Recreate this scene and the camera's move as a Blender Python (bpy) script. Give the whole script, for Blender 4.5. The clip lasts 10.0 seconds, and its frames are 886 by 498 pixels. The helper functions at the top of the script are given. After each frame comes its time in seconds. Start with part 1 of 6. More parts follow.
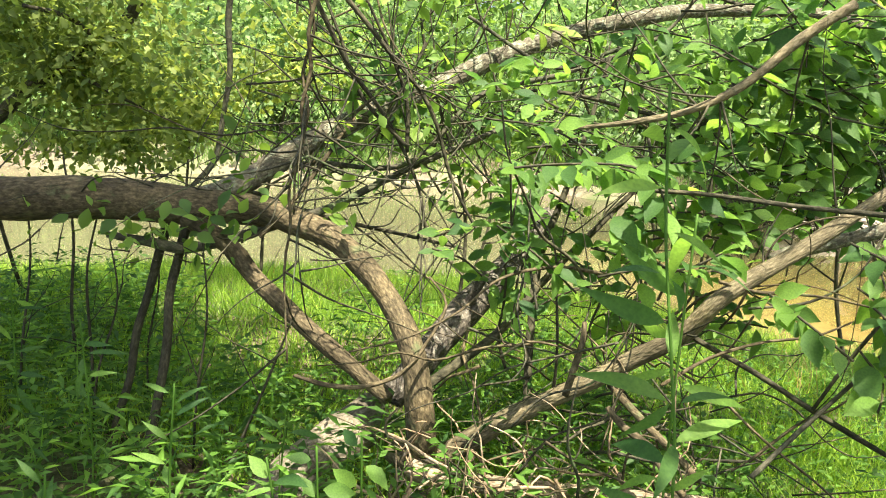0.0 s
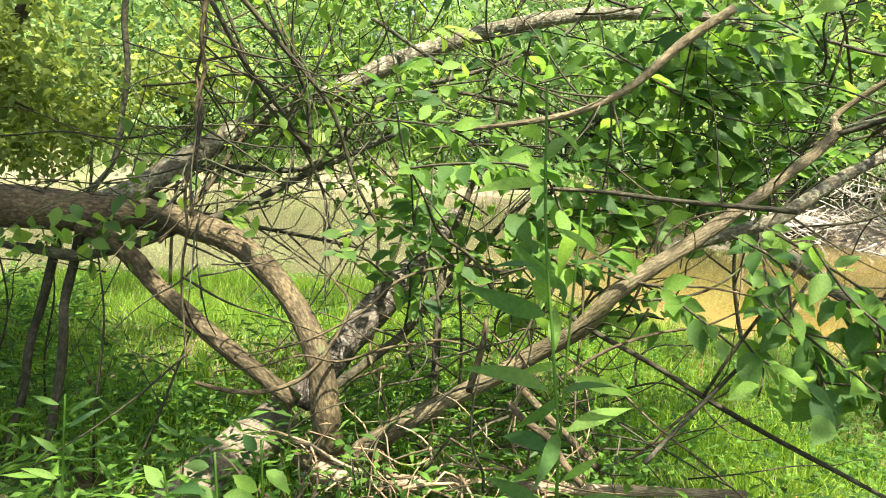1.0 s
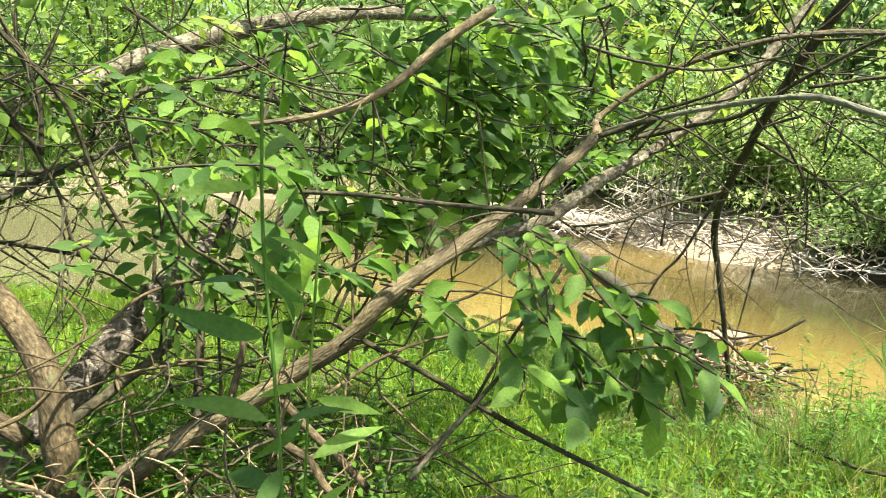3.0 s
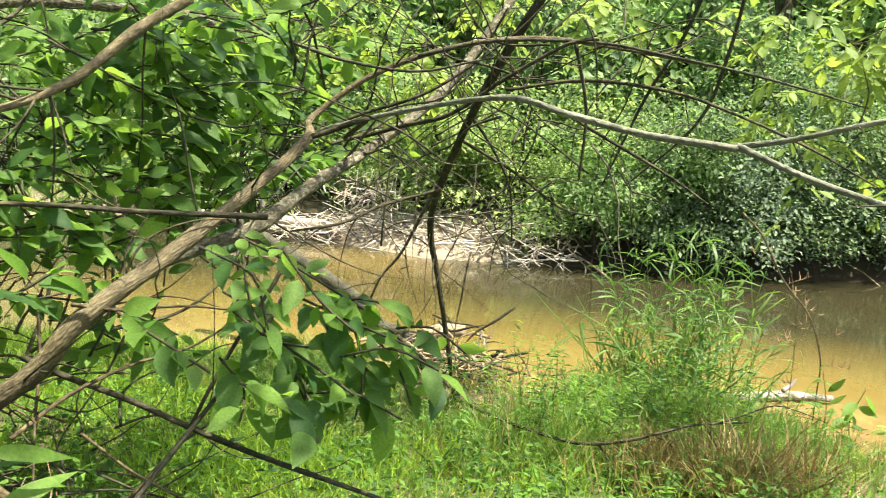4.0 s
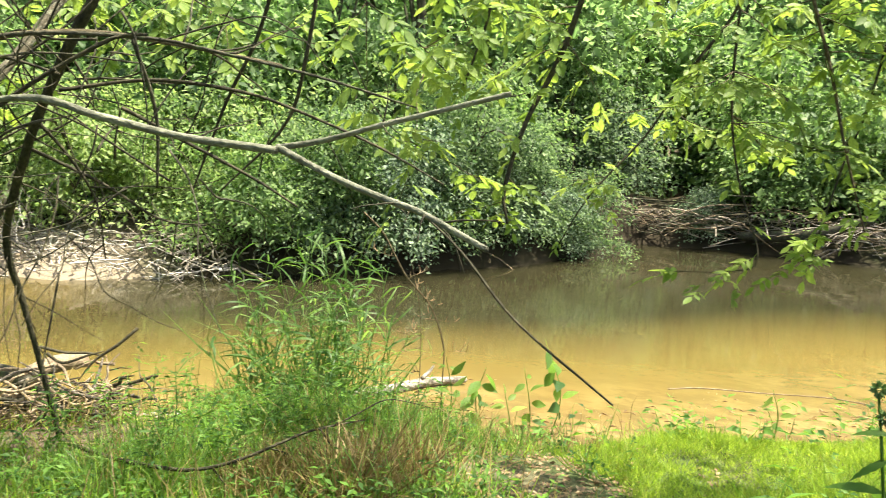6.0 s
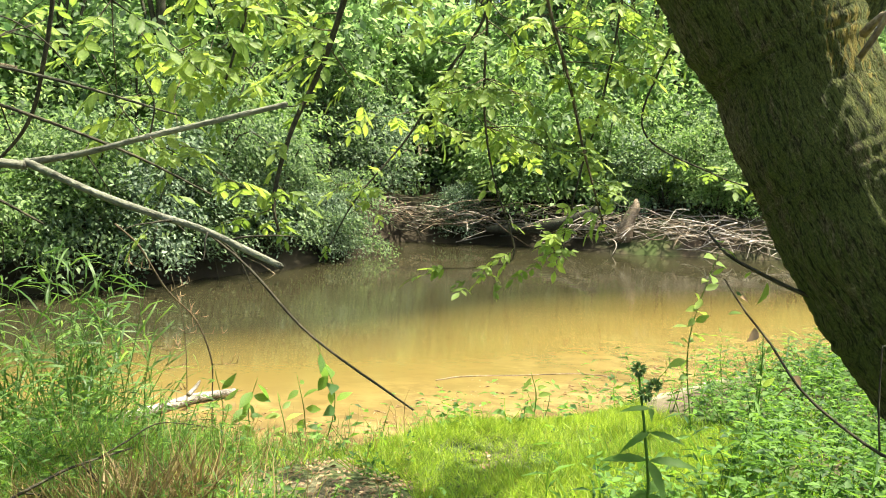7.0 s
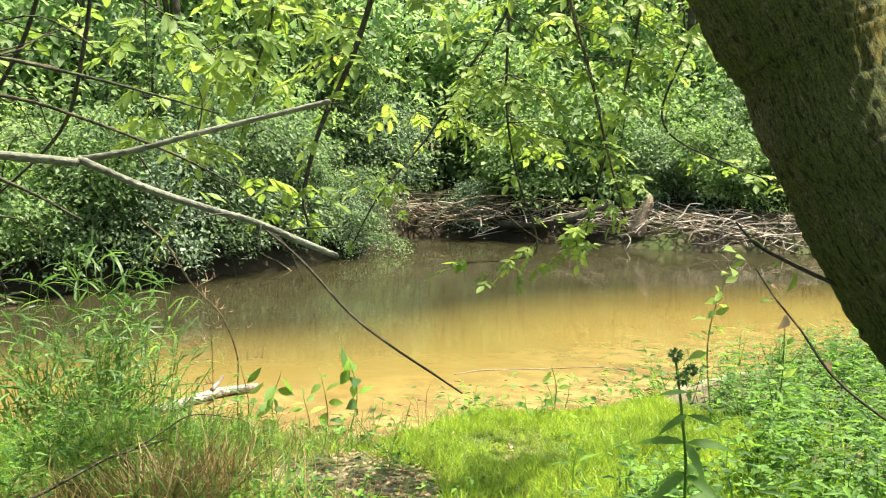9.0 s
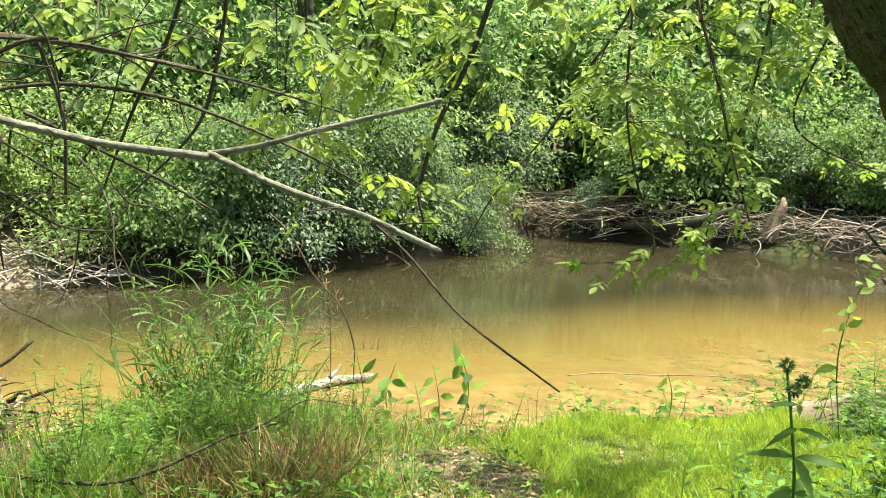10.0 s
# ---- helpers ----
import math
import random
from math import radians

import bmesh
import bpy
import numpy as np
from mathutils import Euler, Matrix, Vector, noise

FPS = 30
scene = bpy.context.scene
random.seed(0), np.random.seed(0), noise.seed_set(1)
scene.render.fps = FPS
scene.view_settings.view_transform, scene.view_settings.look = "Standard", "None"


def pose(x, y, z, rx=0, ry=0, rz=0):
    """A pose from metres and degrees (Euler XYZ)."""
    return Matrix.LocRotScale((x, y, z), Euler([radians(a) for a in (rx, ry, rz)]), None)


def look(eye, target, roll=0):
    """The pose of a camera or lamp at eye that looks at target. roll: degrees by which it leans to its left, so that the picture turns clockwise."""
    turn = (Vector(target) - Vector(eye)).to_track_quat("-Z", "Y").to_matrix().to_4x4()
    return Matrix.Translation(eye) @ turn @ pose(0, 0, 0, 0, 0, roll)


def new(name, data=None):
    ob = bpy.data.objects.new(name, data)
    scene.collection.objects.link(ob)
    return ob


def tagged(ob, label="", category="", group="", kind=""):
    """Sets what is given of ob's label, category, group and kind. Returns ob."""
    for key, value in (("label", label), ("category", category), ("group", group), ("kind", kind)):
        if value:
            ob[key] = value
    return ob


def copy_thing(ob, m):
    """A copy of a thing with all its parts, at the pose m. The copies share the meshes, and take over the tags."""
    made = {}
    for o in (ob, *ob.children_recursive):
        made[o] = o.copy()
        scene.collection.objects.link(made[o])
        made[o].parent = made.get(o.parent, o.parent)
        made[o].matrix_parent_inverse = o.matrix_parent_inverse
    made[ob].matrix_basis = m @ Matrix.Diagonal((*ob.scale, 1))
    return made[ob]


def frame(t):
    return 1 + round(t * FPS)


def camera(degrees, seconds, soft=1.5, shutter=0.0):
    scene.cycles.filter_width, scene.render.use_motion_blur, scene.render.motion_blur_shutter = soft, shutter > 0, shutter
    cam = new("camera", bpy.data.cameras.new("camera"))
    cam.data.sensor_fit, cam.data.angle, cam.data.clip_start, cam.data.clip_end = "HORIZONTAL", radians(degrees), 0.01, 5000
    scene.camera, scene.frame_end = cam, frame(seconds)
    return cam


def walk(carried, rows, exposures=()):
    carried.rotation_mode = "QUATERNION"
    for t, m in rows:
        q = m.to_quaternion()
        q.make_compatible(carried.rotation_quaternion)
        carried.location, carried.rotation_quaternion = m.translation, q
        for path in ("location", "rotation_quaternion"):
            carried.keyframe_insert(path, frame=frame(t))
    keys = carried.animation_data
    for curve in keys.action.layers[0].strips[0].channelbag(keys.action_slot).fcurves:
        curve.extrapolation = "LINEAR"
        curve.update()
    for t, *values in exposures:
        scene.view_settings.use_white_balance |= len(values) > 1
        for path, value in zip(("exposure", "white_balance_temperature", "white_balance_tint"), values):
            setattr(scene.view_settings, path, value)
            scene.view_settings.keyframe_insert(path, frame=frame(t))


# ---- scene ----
cam = camera(58.0, 10.0, 1.0, 0.1)
PATH = [
    (0, (-0.156, 0.109, 1.536), (-0.068, 2.068, 1.144), 2.4),
    (0.5, (-0.161, 0.107, 1.52), (0.042, 2.06, 1.139), 2.6),
    (1, (-0.09, 0.088, 1.536), (0.189, 2.032, 1.156), 2.2),
    (1.5, (-0.031, 0.07, 1.541), (0.343, 1.999, 1.168), 2.2),
    (2, (0.011, 0.082, 1.551), (0.462, 1.994, 1.177), 2.3),
    (2.2, (0.021, 0.083, 1.552), (0.488, 1.992, 1.18), 2.3),
    (3.3, (0.114, 0.234, 1.517), (0.995, 1.998, 1.178), 3.4),
    (3.5, (0.119, 0.241, 1.514), (1.11, 1.946, 1.184), 3.4),
    (4, (0.165, 0.269, 1.512), (1.474, 1.751, 1.21), 3.3),
    (4.5, (0.179, 0.28, 1.51), (1.659, 1.595, 1.226), 3.2),
    (5, (0.263, 0.222, 1.517), (1.786, 1.49, 1.242), 2.7),
    (5.5, (0.469, 0.107, 1.508), (2.066, 1.281, 1.237), 2.3),
    (6, (0.51, 0.083, 1.523), (2.297, 0.946, 1.269), 2.1),
    (6.2, (0.491, 0.086, 1.534), (2.351, 0.779, 1.289), 1.8),
    (7.3, (0.484, 0.18, 1.546), (2.455, 0.42, 1.309), 1.2),
    (7.5, (0.459, 0.198, 1.547), (2.432, 0.419, 1.31), 1.2),
    (8, (0.456, 0.168, 1.548), (2.433, 0.351, 1.305), 0.8),
    (8.5, (0.465, 0.17, 1.545), (2.443, 0.351, 1.305), 0.8),
    (9, (0.415, 0.201, 1.539), (2.374, 0.519, 1.293), 0.7),
    (9.5, (0.404, 0.172, 1.538), (2.303, 0.745, 1.284), 0.8),
    (10, (0.398, 0.162, 1.541), (2.286, 0.771, 1.285), 1.4),
]
EXPO = 1.5
walk(cam, [(t, look(e, g, r)) for t, e, g, r in PATH], exposures=[(0, EXPO + 0.43), (2, EXPO + 0.37), (3.5, EXPO + 0.24), (5, EXPO + 0.12), (8.5, EXPO + 0.2), (10, EXPO + 0.06)])

# ---- light ----
SUN_DIR = Vector((0.20, -0.42, 1.2)).normalized()
sun = new("sun", bpy.data.lights.new("sun", "SUN"))
sun.data.energy, sun.data.angle, sun.data.color = 5.0, radians(0.55), (1.0, 0.92, 0.77)
sun.matrix_world = look(SUN_DIR * 40, (0, 0, 0))
world = bpy.data.worlds.new("sky")
scene.world = world
world.use_nodes = True
sky = world.node_tree.nodes.new("ShaderNodeTexSky")
sky.sky_type, sky.sun_disc = "NISHITA", False
sky.air_density, sky.dust_density, sky.ozone_density = 0.9, 4.0, 0.5
sky.sun_elevation = math.asin(SUN_DIR.z)
sky.sun_rotation = math.atan2(SUN_DIR.x, SUN_DIR.y)
world.node_tree.links.new(sky.outputs[0], world.node_tree.nodes["Background"].inputs[0])
world.node_tree.nodes["Background"].inputs[1].default_value = 0.1

# ---- materials ----


def material(name):
    m = bpy.data.materials.new(name)
    m.use_nodes = True
    nt = m.node_tree
    return m, nt, nt.nodes["Principled BSDF"]


def node(nt, kind, **inputs):
    n = nt.nodes.new(kind)
    for key, value in inputs.items():
        n.inputs[key.replace("_", " ")].default_value = value
    return n


def ramp(nt, fac, stops):
    r = nt.nodes.new("ShaderNodeValToRGB")
    while len(r.color_ramp.elements) < len(stops):
        r.color_ramp.elements.new(0.5)
    for e, (p, c) in zip(r.color_ramp.elements, stops):
        e.position, e.color = p, (*c, 1)
    nt.links.new(fac, r.inputs[0])
    return r.outputs[0]


def mixed(nt, fac, a, b, mode="MIX"):
    n = nt.nodes.new("ShaderNodeMix")
    n.data_type, n.blend_type = "RGBA", mode
    for sock, v in ((n.inputs[0], fac), (n.inputs[6], a), (n.inputs[7], b)):
        if isinstance(v, bpy.types.NodeSocket):
            nt.links.new(v, sock)
        else:
            sock.default_value = v if isinstance(v, float) else (*v, 1)
    return n.outputs[2]


def texture(nt, kind, scale, stretch=(1, 1, 1), **inputs):
    co = nt.nodes.new("ShaderNodeTexCoord")
    mp = nt.nodes.new("ShaderNodeMapping")
    mp.inputs["Scale"].default_value = stretch
    nt.links.new(co.outputs["Object"], mp.inputs[0])
    n = node(nt, kind, Scale=scale, **inputs)
    nt.links.new(mp.outputs[0], n.inputs["Vector"])
    return n


def bumped(nt, bsdf, height, strength, distance=0.01):
    b = node(nt, "ShaderNodeBump", Strength=strength, Distance=distance)
    nt.links.new(height, b.inputs["Height"])
    nt.links.new(b.outputs[0], bsdf.inputs["Normal"])


def bark(name, dark, mid, light, grain=60.0, patch=7.0, cover=None, cover_at=0.55, rough=0.85, strength=1.0):
    """Bark: fine grain, wider blotches, and a cover of moss or lichen in patches."""
    m, nt, p = material(name)
    at = nt.nodes.new("ShaderNodeAttribute")
    at.attribute_name = "skin"
    fine = node(nt, "ShaderNodeTexNoise", Scale=grain * 1.4, Detail=6.0, Roughness=0.68)
    wide = texture(nt, "ShaderNodeTexNoise", patch, Detail=4.0, Roughness=0.6)
    crack = node(nt, "ShaderNodeTexVoronoi", Scale=grain * 1.2)
    for n in (fine, crack):
        nt.links.new(at.outputs["Vector"], n.inputs["Vector"])
    col = ramp(nt, fine.outputs["Fac"], [(0.3, dark), (0.5, mid), (0.72, light)])
    col = mixed(nt, 0.7, col, ramp(nt, wide.outputs["Fac"], [(0.34, (0.38, 0.36, 0.33)), (0.52, (0.95, 0.93, 0.9)), (0.68, (1.5, 1.42, 1.3))]), "MULTIPLY")
    if cover:
        spots = texture(nt, "ShaderNodeTexNoise", patch * 1.6, Detail=7.0, Roughness=0.7)
        edge = ramp(nt, spots.outputs["Fac"], [(cover_at - 0.04, (0, 0, 0)), (cover_at + 0.06, (1, 1, 1))])
        col = mixed(nt, edge, col, mixed(nt, fine.outputs["Fac"], tuple(c * 0.5 for c in cover), tuple(min(1, c * 1.5) for c in cover)))
    nt.links.new(col, p.inputs["Base Color"])
    p.inputs["Roughness"].default_value = rough
    p.inputs["Specular IOR Level"].default_value = 0.25
    h = mixed(nt, 0.5, fine.outputs["Color"], crack.outputs["Distance"])
    bumped(nt, p, h, strength, 0.008)
    return m


BARK_WARM = bark("warm_bark", (0.026, 0.021, 0.011), (0.088, 0.07, 0.038), (0.21, 0.17, 0.098), cover=(0.10, 0.11, 0.05), cover_at=0.62)
BARK_GREY = bark("grey_bark", (0.024, 0.024, 0.016), (0.06, 0.058, 0.038), (0.13, 0.122, 0.08), cover=(0.09, 0.12, 0.05), cover_at=0.58)
BARK_DARK = bark("dark_bark", (0.018, 0.018, 0.01), (0.048, 0.045, 0.026), (0.11, 0.10, 0.06))
BARK_PALE = bark("pale_bark", (0.085, 0.092, 0.062), (0.19, 0.20, 0.142), (0.33, 0.34, 0.255), cover=(0.16, 0.18, 0.11), cover_at=0.6)
BARK_MOTTLED = bark("mottled_bark", (0.025, 0.022, 0.018), (0.08, 0.07, 0.055), (0.2, 0.18, 0.145), patch=26.0, cover=(0.27, 0.25, 0.2), cover_at=0.59)
BARK_LICHEN = bark("lichen_bark", (0.035, 0.032, 0.02), (0.10, 0.09, 0.06), (0.22, 0.20, 0.14), patch=20.0, cover=(0.24, 0.25, 0.17), cover_at=0.55)
BARK_SAWN = bark("weathered_wood", (0.055, 0.046, 0.03), (0.15, 0.13, 0.094), (0.28, 0.25, 0.19), patch=6.0, cover=(0.10, 0.12, 0.06), cover_at=0.6)


def furrowed_bark():
    """Old bark in narrow upright ridges with dark furrows, moss in patches, sun and bounced light painted in by facing;
    follows the trunk's own length and girth.
    """
    m, nt, p = material("furrowed_bark")
    at = nt.nodes.new("ShaderNodeAttribute")
    at.attribute_name = "skin"

    def skin_noise(scale, detail, rough, swirl=0.0, run=1.5):
        mp = nt.nodes.new("ShaderNodeMapping")
        mp.inputs["Scale"].default_value = (1, 1, run)
        nt.links.new(at.outputs["Vector"], mp.inputs[0])
        n = node(nt, "ShaderNodeTexNoise", Scale=scale, Detail=detail, Roughness=rough, Distortion=swirl)
        nt.links.new(mp.outputs[0], n.inputs["Vector"])
        return n.outputs["Fac"]

    furrow, flake = skin_noise(78.0, 4.0, 0.65, 0.6, 0.75), skin_noise(105.0, 5.0, 0.7, 0.3, 1.2)
    fine, wide, streak = skin_noise(210.0, 6.0, 0.75), skin_noise(6.0, 7.0, 0.7), skin_noise(4.2, 4.0, 0.6, 0.5)
    col = ramp(nt, fine, [(0.3, (0.04, 0.032, 0.016)), (0.5, (0.17, 0.138, 0.07)), (0.70, (0.50, 0.43, 0.26))])
    col = mixed(nt, 0.8, col, ramp(nt, flake, [(0.36, (0.3, 0.28, 0.25)), (0.62, (1.7, 1.65, 1.5))]), "MULTIPLY")
    moss = mixed(nt, ramp(nt, fine, [(0.34, (0, 0, 0)), (0.7, (1, 1, 1))]), (0.035, 0.05, 0.01), (0.215, 0.258, 0.052))
    col = mixed(nt, ramp(nt, fine, [(0.6, (0, 0, 0)), (0.7, (0.9, 0.9, 0.9))]), col, (0.38, 0.35, 0.22))
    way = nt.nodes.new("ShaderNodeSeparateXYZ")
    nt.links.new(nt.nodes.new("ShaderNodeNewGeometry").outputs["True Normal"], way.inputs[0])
    # dark moss thins toward +Y, painting in the light bounced off the water
    moss_bounce = nt.nodes.new("ShaderNodeMath")
    moss_bounce.operation, moss_bounce.use_clamp = "MULTIPLY_ADD", False
    nt.links.new(way.outputs["Y"], moss_bounce.inputs[0])
    moss_bounce.inputs[1].default_value = -0.16
    nt.links.new(wide, moss_bounce.inputs[2])
    col = mixed(nt, ramp(nt, moss_bounce.outputs[0], [(0.2, (0, 0, 0)), (0.42, (0.93, 0.93, 0.93))]), col, moss)
    # golden lichen strip on the -Y flank, with its sunlight painted in
    sunlit_gold = mixed(nt, fine, (0.13, 0.10, 0.012), (0.42, 0.34, 0.06))
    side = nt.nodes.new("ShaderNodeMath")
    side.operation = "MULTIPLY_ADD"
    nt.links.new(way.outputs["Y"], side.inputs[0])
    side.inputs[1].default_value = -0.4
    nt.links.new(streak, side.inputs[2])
    col = mixed(nt, ramp(nt, side.outputs[0], [(0.77, (0, 0, 0)), (0.86, (0.85, 0.85, 0.85))]), col, sunlit_gold)
    col = mixed(nt, 1.0, col, ramp(nt, furrow, [(0.36, (0.28, 0.26, 0.22)), (0.5, (1, 1, 1))]), "MULTIPLY")
    nt.links.new(col, p.inputs["Base Color"])
    p.inputs["Roughness"].default_value = 0.9
    p.inputs["Specular IOR Level"].default_value = 0.25
    rise = ramp(nt, furrow, [(0.34, (0, 0, 0)), (0.56, (1, 1, 1))])
    bumped(nt, p, mixed(nt, 0.4, rise, mixed(nt, 0.5, ramp(nt, flake, [(0.3, (0, 0, 0)), (0.7, (1, 1, 1))]), ramp(nt, fine, [(0.3, (0, 0, 0)), (0.7, (1, 1, 1))]))), 1.0, 0.02)
    return m


BARK_TRUNK = furrowed_bark()
BARK_TWIG = bark("pale_twig", (0.15, 0.10, 0.055), (0.31, 0.22, 0.13), (0.52, 0.40, 0.26))
BARK_DRY = bark("dry_wood", (0.12, 0.09, 0.057), (0.27, 0.21, 0.135), (0.45, 0.38, 0.27))
BARK_OLIVE = bark("olive_bark", (0.05, 0.042, 0.023), (0.128, 0.108, 0.061), (0.24, 0.21, 0.132))
BARK_DRIFT = bark("driftwood_grey", (0.22, 0.185, 0.14), (0.44, 0.385, 0.31), (0.68, 0.62, 0.53))
BARK_WHITE = bark("white_wood", (0.36, 0.33, 0.27), (0.6, 0.56, 0.48), (0.78, 0.75, 0.67))
BARK_BONE = bark("bleached_wood", (0.16, 0.145, 0.12), (0.36, 0.335, 0.28), (0.60, 0.57, 0.50), patch=12.0, cover=(0.12, 0.105, 0.08), cover_at=0.53)


def leafy(name, dark, light, glow, through_part=0.45, single=False, rough=0.55, brown=0.0):
    """Leaf: a glossy face over a part that lets light through; each leaf has its own shade."""
    m, nt, p = material(name)
    if single:
        rnd = nt.nodes.new("ShaderNodeObjectInfo").outputs["Random"]
    else:
        rnd = nt.nodes.new("ShaderNodeNewGeometry").outputs["Random Per Island"]
    stops = [(0.0, dark), (0.55, tuple((a + b) / 2 for a, b in zip(dark, light))), (0.93, light)]
    if brown:
        stops.append((1.0 - brown, light))
        stops.append((1.0, (0.24, 0.17, 0.05)))
    col = ramp(nt, rnd, stops)
    blotch = texture(nt, "ShaderNodeTexNoise", 0.9 if not single else 18.0, Detail=3.0)
    col = mixed(nt, 0.55, col, ramp(nt, blotch.outputs["Fac"], [(0.3, (0.6, 0.65, 0.6)), (0.7, (1.3, 1.25, 1.1))]), "MULTIPLY")
    nt.links.new(col, p.inputs["Base Color"])
    p.inputs["Roughness"].default_value = rough
    p.inputs["Specular IOR Level"].default_value = 0.25
    veins = texture(nt, "ShaderNodeTexNoise", 90.0, Detail=2.0)
    bumped(nt, p, veins.outputs["Fac"], 0.15, 0.004)
    t = nt.nodes.new("ShaderNodeBsdfTranslucent")
    nt.links.new(mixed(nt, 1.0, col, glow, "MULTIPLY"), t.inputs["Color"])
    mix = node(nt, "ShaderNodeMixShader", Fac=through_part)
    nt.links.new(p.outputs[0], mix.inputs[1])
    nt.links.new(t.outputs[0], mix.inputs[2])
    nt.links.new(mix.outputs[0], nt.nodes["Material Output"].inputs["Surface"])
    return m


GLOW = (2.0, 1.9, 1.15)
LEAF_NEAR = leafy("broad_leaf", (0.042, 0.105, 0.034), (0.175, 0.305, 0.06), GLOW, single=True, through_part=0.54, rough=0.55)
LEAF_BUSH = leafy("bush_leaf", (0.042, 0.105, 0.034), (0.165, 0.29, 0.058), GLOW, through_part=0.5)
LEAF_LIME = leafy("lime_leaf", (0.125, 0.205, 0.045), (0.28, 0.375, 0.09), (1.7, 1.7, 1.1), single=True, rough=0.5)
LEAF_THICKET = leafy("thicket_leaf", (0.045, 0.10, 0.025), (0.20, 0.32, 0.06), GLOW)
LEAF_BANK = leafy("bank_leaf", (0.035, 0.075, 0.034), (0.22, 0.31, 0.145), (1.7, 1.8, 1.35), through_part=0.45)
LEAF_BANK_GREY = leafy("bank_leaf_grey", (0.035, 0.07, 0.04), (0.31, 0.40, 0.265), (1.6, 1.8, 1.4), through_part=0.38)
LEAF_OLIVE = leafy("olive_leaf", (0.08, 0.125, 0.035), (0.28, 0.34, 0.095), GLOW, through_part=0.5)
LEAF_TREE = leafy("tree_leaf", (0.11, 0.185, 0.085), (0.29, 0.40, 0.19), (1.8, 1.9, 1.4), through_part=0.56)
# next two: brighter leaf copies, with sunlight put into the colour
LEAF_SUN = leafy("sun_leaf", (0.08, 0.15, 0.05), (0.25, 0.35, 0.145), (1.8, 1.9, 1.3))
LEAF_SUNLIT = leafy("sunlit_leaf", (0.14, 0.22, 0.085), (0.38, 0.46, 0.2), (1.8, 1.9, 1.3), through_part=0.5)
LEAF_HERB = leafy("herb_leaf", (0.03, 0.08, 0.02), (0.14, 0.275, 0.042), GLOW, rough=0.55)
GRASS = leafy("grass_blade", (0.11, 0.215, 0.034), (0.34, 0.46, 0.08), (1.9, 2.0, 1.0), rough=0.45, brown=0.03)
GRASS_SHORT = leafy("short_grass_blade", (0.115, 0.195, 0.03), (0.34, 0.425, 0.075), (1.9, 1.95, 0.95), rough=0.45, brown=0.04)
GRASS_TALL = leafy("tall_grass_blade", (0.075, 0.15, 0.035), (0.21, 0.34, 0.10), (2.0, 1.9, 1.1), rough=0.45, brown=0.04)
REED = leafy("reed_blade", (0.05, 0.115, 0.03), (0.17, 0.285, 0.085), (2.0, 1.9, 1.1), rough=0.45, brown=0.03)
STRAW = leafy("dry_blade", (0.15, 0.11, 0.045), (0.36, 0.28, 0.12), (1.4, 1.3, 1.0), through_part=0.25)
DEAD_LEAF = leafy("dead_leaf", (0.16, 0.10, 0.05), (0.38, 0.28, 0.16), (1.3, 1.1, 0.8), through_part=0.15)
SEED = leafy("seed_head", (0.06, 0.12, 0.04), (0.15, 0.24, 0.075), (1.2, 1.2, 0.8), through_part=0.1)


def earth_material():
    m, nt, p = material("bank_earth")
    wide = texture(nt, "ShaderNodeTexNoise", 0.7, Detail=5.0, Roughness=0.6)
    fine = texture(nt, "ShaderNodeTexNoise", 45.0, Detail=6.0, Roughness=0.7)
    col = ramp(nt, fine.outputs["Fac"], [(0.3, (0.05, 0.038, 0.025)), (0.55, (0.12, 0.092, 0.06)), (0.75, (0.24, 0.19, 0.13))])
    green = ramp(nt, fine.outputs["Fac"], [(0.3, (0.03, 0.05, 0.015)), (0.7, (0.08, 0.13, 0.03))])
    col = mixed(nt, ramp(nt, wide.outputs["Fac"], [(0.42, (0, 0, 0)), (0.58, (1, 1, 1))]), col, green)
    sand = nt.nodes.new("ShaderNodeAttribute")
    sand.attribute_name = "sand"
    pale = ramp(nt, fine.outputs["Fac"], [(0.3, (0.17, 0.135, 0.09)), (0.55, (0.34, 0.285, 0.2)), (0.75, (0.52, 0.46, 0.35))])
    col = mixed(nt, sand.outputs["Fac"], col, pale)
    # shade under the far bank's overhang, painted as a near-black earth tone
    mask = nt.nodes.new("ShaderNodeAttribute")
    mask.attribute_name = "bank_shade"
    col = mixed(nt, mask.outputs["Fac"], col, mixed(nt, fine.outputs["Fac"], (0.016, 0.013, 0.008), (0.052, 0.042, 0.026)))
    nt.links.new(col, p.inputs["Base Color"])
    p.inputs["Roughness"].default_value = 0.95
    p.inputs["Specular IOR Level"].default_value = 0.12
    bumped(nt, p, fine.outputs["Fac"], 0.5, 0.02)
    return m


